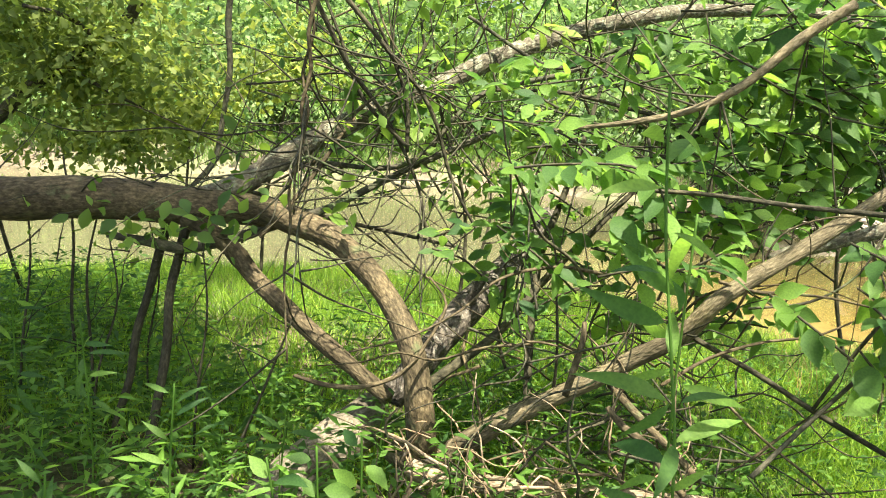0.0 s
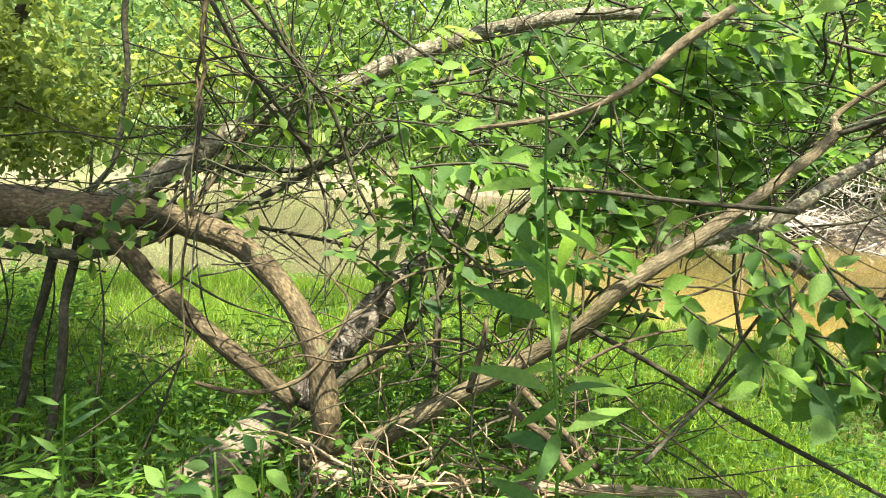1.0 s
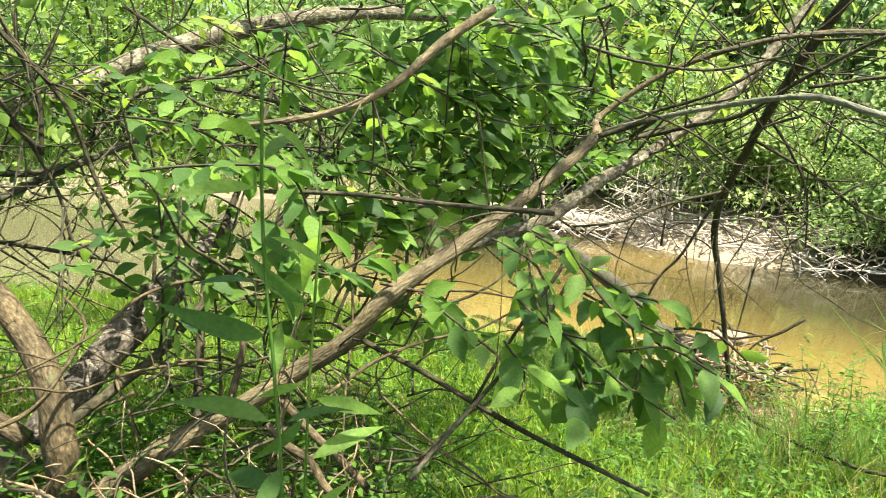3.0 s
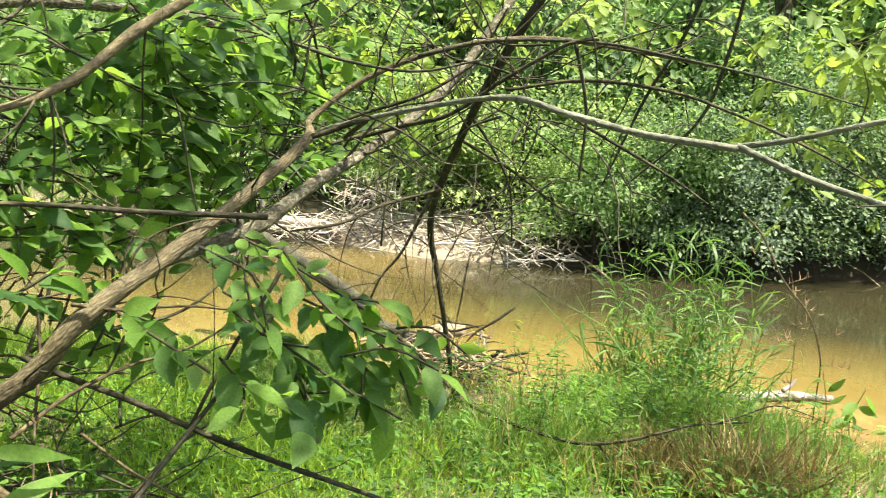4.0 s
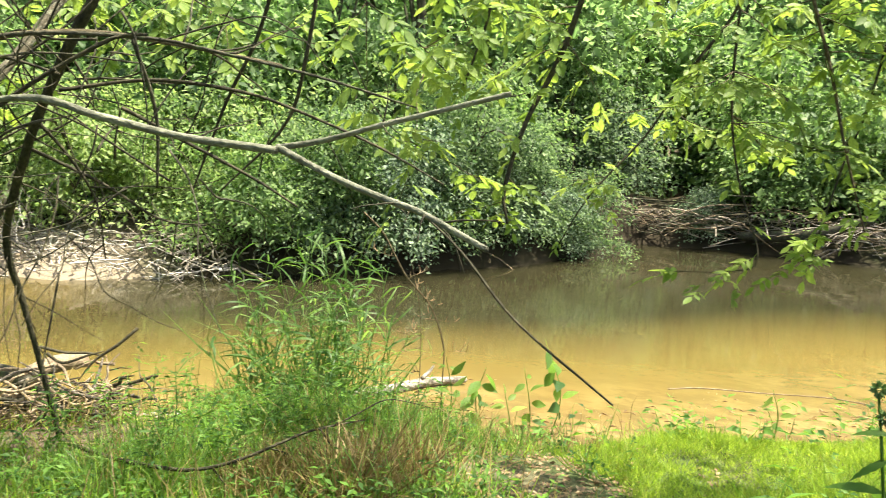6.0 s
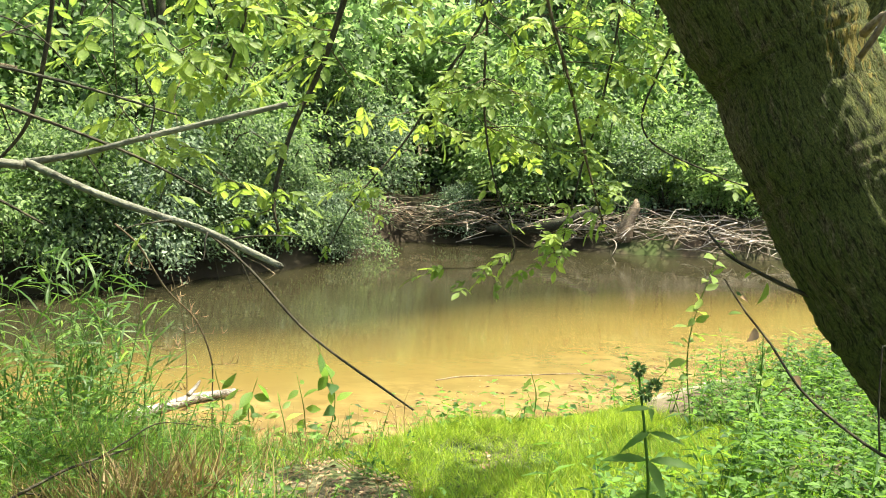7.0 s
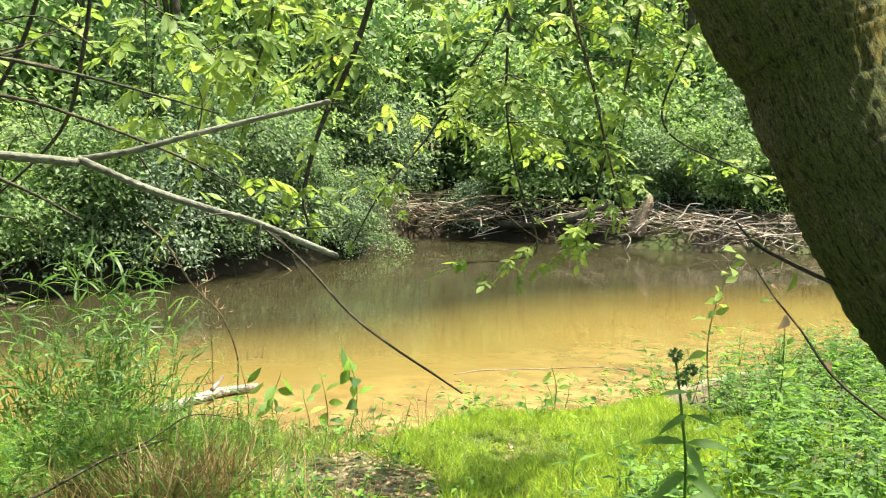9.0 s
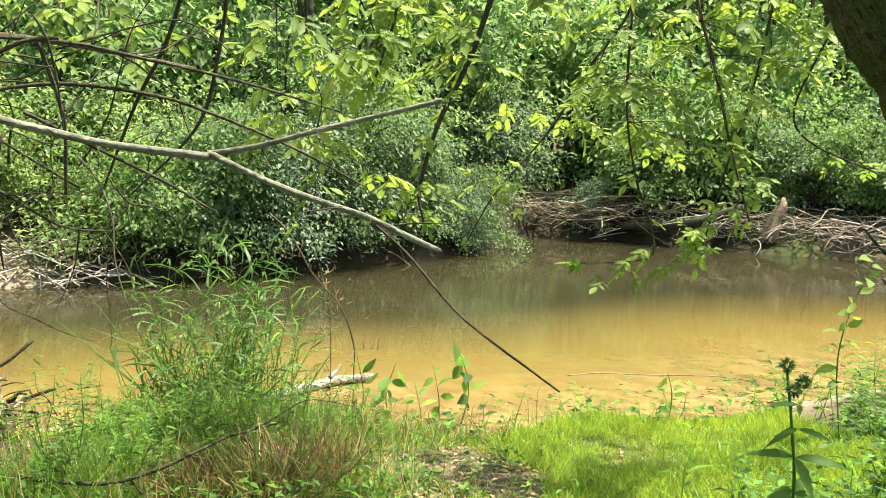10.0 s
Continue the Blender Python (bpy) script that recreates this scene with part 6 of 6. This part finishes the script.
leaf_run(low[3], low[2], 4, LIME, 0.055, 791, 0.3, 0.3)
for k in range(14):
    r = np.random.default_rng(800 + k)
    p = np.array((2.43, -0.66, 1.98)) + r.uniform(-0.07, 0.07, 3)
    hang_leaf(WITHERED[0], bigtree, p, r.standard_normal(3), r.standard_normal(3), 0.05)

# unseen crown of the big tree, overhead, clumps placed to shade the near bank
r = np.random.default_rng(41)
for k, (end, rad) in enumerate([((-0.8, 1.6, 5.2), 0.10), ((2.0, -1.5, 5.6), 0.11), ((0.2, 0.2, 5.4), 0.09), ((4.6, -1.6, 5.0), 0.07), ((-2.0, 3.2, 5.6), 0.08)]):
    limb(bigtree, "limb", BARK_GREY, [(1.7, -0.12, 2.9, rad), (1.6 + (end[0] - 1.6) * 0.4, (end[1]) * 0.4, 3.7 + (end[2] - 3.7) * 0.4, rad * 0.8), (*end, rad * 0.35)])
made = [crown_arrays(r, c, q, m, 26, 0.13, 0.24, 0.5, FAR, 0.05) for c, q, m in [((-1.6, 0.6, 5.6), (1.7, 1.4, 0.7), 200), ((-1.2, 0.7, 5.9), (1.3, 1.1, 0.5), 160), ((-2.2, 3.4, 5.8), (1.7, 1.4, 0.6), 120), ((1.0, -0.15, 5.5), (0.5, 0.4, 0.4), 10), ((1.95, 1.4, 5.5), (0.6, 0.42, 0.3), 9), ((2.1, 0.45, 5.4), (0.55, 0.45, 0.3), 12), ((-2.6, 2.0, 4.6), (1.6, 1.5, 0.7), 190), ((-1.9, 1.1, 4.2), (1.2, 0.9, 0.5), 120), ((-1.3, 1.6, 5.3), (1.2, 0.9, 0.6), 110), ((-0.75, 1.75, 5.4), (0.7, 0.95, 0.4), 90), ((0.6, -1.6, 5.8), (1.5, 1.3, 0.9), 50), ((2.6, -2.2, 5.6), (1.3, 1.2, 0.7), 40),
                                                                             ((5.9, -1.7, 5.2), (1.2, 1.0, 0.6), 5)]]
v, f = joined(made)
part("crown", mesh_from("crown", v, f), LEAF_TREE, bigtree)

# ---- saplings and thicket of the near bank ----
SAPLINGS = [((-2.7, 5.4), 1.2, 2.9, 4000, 0.07, LEAF_OLIVE), ((-3.6, 4.2), 0.9, 2.6, 2600, 0.07, LEAF_OLIVE), ((-1.3, 6.2), 1.1, 3.2, 3600, 0.065, LEAF_SUN), ((0.2, 5.4), 1.0, 3.2, 3000, 0.06, LEAF_THICKET),
            ((1.4, 5.6), 1.0, 3.2, 3000, 0.065, LEAF_SUN), ((2.6, 4.7), 0.9, 3.4, 1700, 0.075, LEAF_THICKET), ((0.4, 7.2), 1.2, 3.8, 3400, 0.07, LEAF_SUN), ((2.3, 6.6), 1.0, 3.6, 2200, 0.075, LEAF_SUN), ((-2.2, 7.4), 1.2, 3.6, 2400, 0.085, LEAF_SUN)]
for k, ((x, y), wide, tall, count, size, mat) in enumerate(SAPLINGS):
    r = np.random.default_rng(60 + k)
    z0 = height_at(x, y) - 0.03
    sap = thing("sapling", "slim sapling with small green leaves in the bank thicket", "sapling", (x, y, z0), "saplings in the thicket")
    limb(sap, "trunk", BARK_DARK, [(x, y, z0, 0.013), (x + r.uniform(-0.2, 0.2), y + r.uniform(-0.2, 0.2), z0 + tall * 0.25, 0.012), (x + r.uniform(-0.5, 0.5), y + r.uniform(-0.2, 0.2), z0 + tall * 0.6, 0.01), (x + r.uniform(-0.7, 0.7), y, z0 + tall, 0.005)])
    for pts in twigs(grown[-1][2], 12, wide * 1.3, 0.007, 70 + k):
        limb(sap, "branch", BARK_DARK, pts)
    v, f = crown_arrays(r, (0, 0, tall * 0.6), (wide, wide, tall * 0.37), count // 12, 12, size, 0.1, 0.4, MID, 0.2)
    part("crown", mesh_from("crown", v, f), mat, sap)

r = np.random.default_rng(66)
made = [crown_arrays(r, c, q, m, 14, 0.055, 0.09, 0.4, MID, 0.1) for c, q, m in [((-2.15, 4.2, 1.75), (0.65, 0.5, 0.5), 110), ((-1.75, 4.1, 1.5), (0.6, 0.35, 0.4), 170), ((-1.6, 4.0, 1.2), (0.65, 0.3, 0.14), 70), ((-1.35, 4.3, 1.3), (0.5, 0.3, 0.25), 70), ((-0.85, 4.4, 1.55), (0.45, 0.3, 0.35), 60), ((-2.6, 4.0, 1.25), (0.5, 0.4, 0.3), 50), ((-1.5, 4.0, 1.95), (0.35, 0.4, 0.3), 34), ((-1.3, 3.9, 1.5), (0.3, 0.3, 0.3), 16)]]
v, f = joined(made)
part("crown", mesh_from("crown", v, f), LEAF_OLIVE, leftbush)
made = [crown_arrays(r, c, q, m, 6, 0.07, 0.08, 0.3, OVATE, 0.1) for c, q, m in [((-0.6, 3.7, 1.2), (0.4, 0.3, 0.15), 14), ((0.05, 3.6, 1.1), (0.4, 0.3, 0.2), 16), ((-1.3, 3.05, 1.0), (0.35, 0.15, 0.12), 7), ((-0.9, 3.0, 0.98), (0.3, 0.15, 0.15), 7), ((-0.6, 2.95, 1.15), (0.25, 0.2, 0.2), 5), ((-0.2, 3.3, 1.45), (0.5, 0.4, 0.3), 22), ((0.4, 3.6, 1.35), (0.5, 0.4, 0.3), 20), ((-0.2, 3.3, 1.9), (0.6, 0.4, 0.2), 16)]]
v, f = joined(made)
tagged(part("foliage", mesh_from("foliage", v, f), LEAF_THICKET, fallen), kind="stuff")

r = np.random.default_rng(67)
made = [crown_arrays(r, c, q, m, 4, 0.12, 0.11, 0.4, OVATE, 0.1) for c, q, m in [((1.2, 3.05, 1.66), (0.3, 0.16, 0.28), 6), ((1.55, 3.2, 1.63), (0.3, 0.18, 0.3), 9), ((1.95, 3.35, 1.72), (0.3, 0.18, 0.26), 11)]]
v, f = joined(made)
tagged(part("foliage", mesh_from("foliage", v, f), LEAF_BUSH, bush), kind="stuff")

# ---- wood on the banks ----


def heap(name, label, n, where, spread, length, radius, mats, seed, rise=0.25):
    """A heap of loose sticks, every stick a part."""
    r = np.random.default_rng(seed)
    ob = thing(name, label, "driftwood")
    for k in range(n):
        t = r.uniform(0, 1)
        c = np.array(where[0]) * (1 - t) + np.array(where[1]) * t + r.standard_normal(3) * np.array(spread)
        c[2] = max(c[2], max(WATER_Z, height_at(c[0], c[1])) + 0.02)
        a, e = r.uniform(0, 6.28), r.normal(0, rise)
        d = np.array([np.cos(a) * np.cos(e), np.sin(a) * np.cos(e), np.sin(e)]) * length * r.uniform(0.4, 1.3) / 2
        rr = radius * r.uniform(0.4, 1.5)
        b1, b2 = r.standard_normal((2, 3)) * length * 0.05
        limb(ob, "stick", mats[k % len(mats)], [(*(c - d), rr), (*(c - d * 0.3 + b1), rr * 0.9), (*(c + d * 0.3 + b2), rr * 0.75), (*(c + d), rr * 0.35)], coarse=c[0] > 6)
    return ob


heap("driftwood_pile", "heap of bleached driftwood sticks against the far bank", 340, ((8.2, 12.4, -0.42), (10.3, 8.5, -0.48)), (0.4, 0.35, 0.14), 1.0, 0.011, (BARK_WHITE, BARK_DRIFT, BARK_WHITE), 5, 0.3)
heap("driftwood_pile", "scatter of bleached sticks at the foot of a pale snag", 110, ((6.9, 13.3, -0.45), (8.3, 12.3, -0.4)), (0.35, 0.3, 0.1), 1.0, 0.011, (BARK_WHITE, BARK_DRIFT), 7, 0.3)
heap("root_wad", "upturned pale roots sticking up from the driftwood", 80, ((8.3, 12.3, 0.2), (8.7, 11.2, 0.15)), (0.22, 0.25, 0.28), 0.75, 0.010, (BARK_WHITE, BARK_DRIFT), 6, 0.9)
heap("debris_pile", "small heap of dry sticks caught at the shore", 120, ((3.5, 4.5, -0.1), (4.15, 4.15, -0.15)), (0.18, 0.15, 0.1), 0.5, 0.0095, (BARK_DRY, BARK_MOTTLED, BARK_DRY, BARK_DARK), 8, 0.3)
heap("root_tangle", "tangle of exposed pale roots under the far bank", 230, ((18.5, -5.2, -0.12), (19.5, 0.7, -0.05)), (0.3, 0.6, 0.17), 1.7, 0.011, (BARK_DRY, BARK_DRIFT, BARK_WHITE, BARK_DRIFT, BARK_WARM), 9, 0.22)
heap("root_tangle", "tangle of grey roots under the far bank", 150, ((19.9, 1.0, 0.05), (19.6, 4.6, 0.15)), (0.3, 0.45, 0.2), 1.9, 0.012, (BARK_DRY, BARK_GREY, BARK_DRIFT), 10, 0.12)
heap("root_tangle", "thin dark roots hanging under the far bank", 90, ((10.4, 8.5, -0.3), (16.8, 4.5, -0.3)), (0.35, 0.3, 0.2), 1.2, 0.014, (BARK_GREY, BARK_DARK, BARK_DRY), 12, 0.5)
twig_heap = thing("twig_heap", "heap of pale crooked dry twigs under the fallen tree", "twigs")
tangle(twig_heap, 150, (-0.2, 2.15, 0.1), (0.75, 2.5, 0.45), 0.34, 0.0045, (BARK_TWIG, BARK_DRY, BARK_TWIG, BARK_WARM), 175, 0.9, 0.55)

# ---- grass, herbs and litter ----


def scatter(r, n, x0, x1, y0, y1, keep):
    x, y = r.uniform(x0, x1, n), r.uniform(y0, y1, n)
    ok = keep(x, y) & ~in_river(x, y)
    x, y = x[ok], y[ok]
    return np.stack([x, y, height(x, y)], 1)


def patchy(x, y, scale=1.0):
    return np.sin(x * 1.9 * scale + 1.1 * np.sin(y * 1.3 * scale)) + np.sin(y * 2.3 * scale + 0.7 * x * scale)


def muddy(x, y):
    """The bare mud patch and the strip along the bleached log."""
    return (np.hypot((x - 4.35) / 0.5, (y - 1.4) / 0.42) < 1 + 0.2 * patchy(x, y, 4)) | (to_line(x, y, [(4.5, 4.2), (5.9, 3.45), (6.6, 3.0)]) < 0.32)


BLADE_LONG = (np.array([(0, 0.5, 0), (0, -0.5, 0), (0.35, 0.5, 0.05), (0.35, -0.5, 0.05), (0.68, 0.36, 0.02), (0.68, -0.36, 0.02), (0.95, 0, -0.17)]),
              np.array([(0, 1, 3), (0, 3, 2), (2, 3, 5), (2, 5, 4), (4, 5, 6)]))


BLADE_ARCH = (np.array([(0, 0.3, 0), (0, -0.3, 0), (0.3, 0.5, 0.07), (0.3, -0.5, 0.07), (0.6, 0.45, 0.0), (0.6, -0.45, 0.0), (0.82, 0.28, -0.16), (0.82, -0.28, -0.16), (0.95, 0, -0.36)]),
              np.array([(0, 1, 3), (0, 3, 2), (2, 3, 5), (2, 5, 4), (4, 5, 7), (4, 7, 6), (6, 7, 8)]))


def grass(name, pos, lo, hi, width, mat, label, seed, lean=0.45, shape=BLADE, parent=None):
    r = np.random.default_rng(seed)
    n = len(pos)
    axis = unit(np.array([0, 0, 1.0]) + r.standard_normal((n, 3)) * np.array([lean, lean, 0.1]))
    length = r.uniform(lo, hi, n) * (0.85 + 0.2 * patchy(pos[:, 0], pos[:, 1], 2.3))
    v, f = leaves(pos - np.array([0, 0, 0.01]), axis, r.standard_normal((n, 3)), length, width * r.uniform(0.7, 1.3, n), shape)
    ob = part(name, mesh_from(name, v, f), mat, parent)
    return tagged(ob, label, "grass", kind="stuff") if parent is None else ob


r = np.random.default_rng(90)
lawn = scatter(r, 92000, -6, 6, 2.4, 9, lambda x, y: (~muddy(x, y) | (r.uniform(0, 1, x.shape) < 0.15)) & (to_line(x, y, NEAR_SHORE) < 5.4) & (np.hypot(x - 3.8, y - 4.15) > 0.75))
grass("lawn_grass", lawn, 0.10, 0.26, 0.006, GRASS, "bright green grass on the river bank", 91)
lawn = scatter(r, 130000, 3.2, 7.2, -1.6, 2.2, lambda x, y: (np.hypot((x - 5.35) / 1.7, (y - 0.15) / 1.2) < 1.0 + 0.12 * patchy(x, y, 2.0)) & (patchy(x, y, 4.3) > -1.1 - r.uniform(0, 1.2, x.shape)))
grass("lawn_grass", lawn, 0.04, 0.125, 0.0045, GRASS_SHORT, "short sunlit grass beside the water", 92, 0.8)
wild = scatter(r, 38000, 1.2, 6.5, 1.4, 5.6, lambda x, y: (~muddy(x, y) | (r.uniform(0, 1, x.shape) < 0.12)) & (x + 0.4 * y > 4.0) & (patchy(x, y, 1.6) > -1.1) & (~((x > 3.8) & (y < 2.1)) | (r.uniform(0, 1, x.shape) < 0.3)) & (np.hypot(x - 3.8, y - 4.15) > 0.75))
grass("wild_grass", wild, 0.12, 0.38, 0.006, GRASS_TALL, "rank grass with pale stalks on the bank", 93, 0.6, BLADE_LONG)
edge = scatter(r, 11000, -8, 10, -6, 9, lambda x, y: (~muddy(x, y) | (r.uniform(0, 1, x.shape) < 0.15)) & (to_line(x, y, NEAR_SHORE) < 0.35))
grass("shore_grass", edge, 0.10, 0.35, 0.006, GRASS_TALL, "loose grass fringe along the waterline", 94, 0.6, BLADE_LONG)
near = scatter(r, 52000, -8, 6, -7, 4.5, lambda x, y: ~muddy(x, y) & (patchy(x, y) > -0.6 - r.uniform(0, 1, x.shape)) & (np.hypot(x, y - 1) < 6.5) & ((x > 1.2) | (y < 1.5) | (r.uniform(0, 1, x.shape) < 0.25)))
grass("bank_grass", near, 0.08, 0.25, 0.006, GRASS, "shaded grass among the herbs", 95, 0.6)

stalks = scatter(r, 3600, 1.6, 6.2, 0.9, 5.2, lambda x, y: ~muddy(x, y) & (x + 0.4 * y > 3.6) & (np.hypot((x - 5.35) / 1.6, (y - 0.15) / 1.1) > 1.0))
grass("dry_stalks", stalks, 0.15, 0.5, 0.004, STRAW, "thin dry grass stalks among the green", 99, 0.55, BLADE_LONG)
far = scatter(r, 46000, -14, 8, 14.5, 23, lambda x, y: to_line(x, y, FAR_SHORE) < 3.5)
grass("far_grass", far, 0.3, 0.9, 0.02, GRASS_TALL, "tall pale grass on the opposite bank", 89, 0.5)

reeds = thing("reed_clump", "tall clump of arching green reed grass at the shore", "grass")
r = np.random.default_rng(96)
pos = np.array((5.25, 3.3, 0)) + r.standard_normal((230, 3)) * np.array([0.34, 0.28, 0])
pos[:, 2] = np.maximum(height(pos[:, 0], pos[:, 1]), WATER_Z)
grass("blade_mass", pos, 0.3, 1.05, 0.012, REED, "", 97, 0.55, BLADE_LONG, reeds)
for k in range(57):
    p = pos[k * 4]
    top = p + np.array([*r.uniform(-0.28, 0.28, 2), r.uniform(0.5, 1.3)])
    limb(reeds, "stalk", REED, [(*p, 0.004), (*((p + top) / 2 + r.uniform(-0.05, 0.05, 3)), 0.003), (*top, 0.002)])
    line = grown[-1][2]
    at = line[(np.linspace(0.2, 0.99, 11) * (len(line) - 1)).astype(int), :3]
    v, f = leaves(at, unit(r.standard_normal((11, 3)) * np.array([1, 1, 0.3]) + np.array([0, 0, 0.5])), np.array([0, 0, 1.0]) + 0.5 * r.standard_normal((11, 3)), r.uniform(0.16, 0.38, 11), r.uniform(0.009, 0.02, 11), BLADE_ARCH)
    part("stalk_leaves", mesh_from("stalk_leaves", v, f), REED, reeds)
tuft = thing("dry_grass_tuft", "dry brown grass tuft on the bank", "grass")
for k in range(13):
    c = np.array((3.62, 2.05, 0)) + np.array([*r.uniform(-0.3, 0.3, 2), 0])
    pos = c + r.standard_normal((130, 3)) * np.array([0.08, 0.08, 0])
    pos[:, 2] = height(pos[:, 0], pos[:, 1])
    grass("blade_clump", pos, 0.16, 0.48, 0.006, STRAW, "", 980 + k, 0.7, BLADE_LONG, tuft)



def herbs(name, pos, tall, pairs, size, mat, label, seed, slim=0.45):
    """Leafy herbs: upright stems with leaves in pairs."""
    r = np.random.default_rng(seed)
    n = len(pos)
    h = tall * r.uniform(0.5, 1.2, n)
    lean = r.standard_normal((n, 2)) * 0.12
    k = np.tile(np.repeat(np.linspace(0.35, 1.0, pairs), 2), n)
    who = np.repeat(np.arange(n), pairs * 2)
    p = pos[who] + np.stack([lean[who, 0] * k, lean[who, 1] * k, h[who] * k], 1)
    a = r.uniform(0, 6.28, n)[who] + np.tile(np.repeat(np.arange(pairs) * 1.57, 2), n) + np.tile(np.array([0, np.pi]), n * pairs) + r.normal(0, 0.3, len(who))
    axis = np.stack([np.cos(a), np.sin(a), r.uniform(-0.35, 0.45, len(who))], 1)
    ln = size * r.uniform(0.6, 1.2, len(who)) * (1.15 - 0.4 * k)
    v1, f1 = leaves(p, axis, np.array([0, 0, 1.0]) + 0.3 * r.standard_normal((len(who), 3)), ln, ln * slim, MID)
    v2, f2 = leaves(pos, np.stack([lean[:, 0], lean[:, 1], h], 1), r.standard_normal((n, 3)), np.hypot(h, 0.1), 0.008, BLADE)
    v, f = joined([(v1, f1), (v2, f2)])
    return tagged(part(name, mesh_from(name, v, f), mat), label, "herbs", kind="stuff")


r = np.random.default_rng(110)
herbs("lance_herbs", scatter(r, 420, -4, 0.6, 1.5, 4.6, lambda x, y: x + 0.35 * y < 1.4), 0.42, 6, 0.13, LEAF_HERB, "narrow-leaved green herbs under the fallen tree", 115, 0.2)
herbs("lance_herbs", scatter(r, 260, 2.6, 8, -4, 0.2, lambda x, y: (np.hypot((x - 5.35) / 1.6, (y - 0.15) / 1.1) > 1.0)), 0.42, 6, 0.12, LEAF_HERB, "narrow-leaved green herbs below the leaning tree", 116, 0.22)
herbs("bank_herbs", scatter(r, 2700, -5, 1.8, 1.5, 5.6, lambda x, y: (x + 0.35 * y < 2.0) & ((y < 3.9 + 0.3 * patchy(x, y, 2)) | (x < -1.6)) & (patchy(x, y, 1.3) > -1.3) & (np.hypot((x + 1.6) / 3.5, (y - 3.4) / 2.4) < 1 + 0.15 * patchy(x, y, 3))), 0.34, 5, 0.075, LEAF_HERB, "dense green herbs in the shade of the fallen tree", 111)
herbs("bank_herbs", scatter(r, 2700, 2.0, 9.5, -5, 0.6, lambda x, y: (np.hypot((x - 5.35) / 1.6, (y - 0.15) / 1.1) > 1.0) & (y < -0.1 - 0.10 * (x - 4)) & ((x < 6.6) | (to_line(x, y, NEAR_SHORE) > 0.9)) & (np.hypot((x - 5.6) / 4.2, (y + 2) / 3.4) < 1 + 0.12 * patchy(x, y, 3))), 0.3, 5, 0.072, LEAF_HERB, "lush green herbs below the leaning tree", 112, 0.5)
herbs("bank_herbs", scatter(r, 2500, 2.0, 9.5, -5, 0.6, lambda x, y: (np.hypot((x - 5.35) / 1.6, (y - 0.15) / 1.1) > 1.0) & (y < -0.1 - 0.10 * (x - 4)) & ((x < 6.6) | (to_line(x, y, NEAR_SHORE) > 0.9)) & (np.hypot((x - 5.6) / 4.2, (y + 2) / 3.4) < 1 + 0.12 * patchy(x, y, 3))), 0.36, 5, 0.06, LEAF_HERB, "small-leaved green herbs below the leaning tree", 118, 0.55)
herbs("bank_herbs", scatter(r, 1500, 0.6, 5.4, 0.9, 5.0, lambda x, y: ~muddy(x, y) & (x + y > 3) & (~((x > 3.8) & (y < 2.1)) | (r.uniform(0, 1, x.shape) < 0.4)) & (np.hypot(x - 3.8, y - 4.15) > 0.75)), 0.2, 4, 0.06, LEAF_HERB, "low green herbs among the grass", 113)
herbs("shore_herbs", scatter(r, 110, 5.0, 7.4, -1.6, 2.3, lambda x, y: to_line(x, y, NEAR_SHORE) < 0.7), 0.3, 4, 0.1, LEAF_HERB, "broad-leaved green herbs at the grass edge", 117, 0.5)
herbs("shore_herbs", scatter(r, 700, -4, 9, -3, 8.6, lambda x, y: to_line(x, y, NEAR_SHORE) < 0.6), 0.16, 3, 0.06, LEAF_HERB, "small green herbs along the waterline", 114)
weeds = scatter(np.random.default_rng(119), 150, 3.0, 5.1, 2.0, 4.0, lambda x, y: ~muddy(x, y) & (x + 0.4 * y > 4.2) & (patchy(x, y, 2.2) > -0.5))
herbs("tall_herbs", weeds, 0.46, 8, 0.09, LEAF_HERB, "tall narrow-leaved weeds among the rank grass", 120, 0.24)
fallen_leaves = scatter(r, 5200, -3, 5.6, 0.5, 5, lambda x, y: (patchy(x, y, 2) > 0.3) | ((x > 3.6) & (y > 0.9) & (y < 2.3)))
mud = scatter(r, 1100, 3.5, 5.2, 0.7, 2.2, lambda x, y: np.hypot((x - 4.35) / 0.75, (y - 1.4) / 0.6) < 1)
fallen_leaves = np.vstack([fallen_leaves, mud])
v, f = leaves(fallen_leaves + np.array([0, 0, 0.012]), r.standard_normal((len(fallen_leaves), 3)) * np.array([1, 1, 0.15]), np.array([0, 0, 1.0]) + 0.3 * r.standard_normal((len(fallen_leaves), 3)), 0.045, 0.022, MID)
tagged(part("leaf_litter", mesh_from("leaf_litter", v, f), DEAD_LEAF), "dry brown leaf litter on bare mud", "leaf litter", kind="stuff")
x, y = r.uniform(5.6, 9.5, 2200), r.uniform(-2.0, 3.2, 2200)
shore = to_line(x, y, NEAR_SHORE)
ok = in_river(x, y) & (shore < 1.5 * r.uniform(0.1, 1, 2200)) & (patchy(x, y, 1.8) > -0.3)
sunk = np.stack([x[ok], y[ok], np.full(ok.sum(), WATER_Z + 0.003)], 1)
v, f = leaves(sunk, r.standard_normal((len(sunk), 3)) * np.array([0.6, 1, 0.02]), np.array([0, 0, 1.0]) + 0.05 * r.standard_normal((len(sunk), 3)), r.uniform(0.02, 0.11, len(sunk)), r.uniform(0.006, 0.02, len(sunk)), FAR)
tagged(part("floating_litter", mesh_from("floating_litter", v, f), DEAD_LEAF), "brown plant scraps floating in the shallows", "leaf litter", kind="stuff")
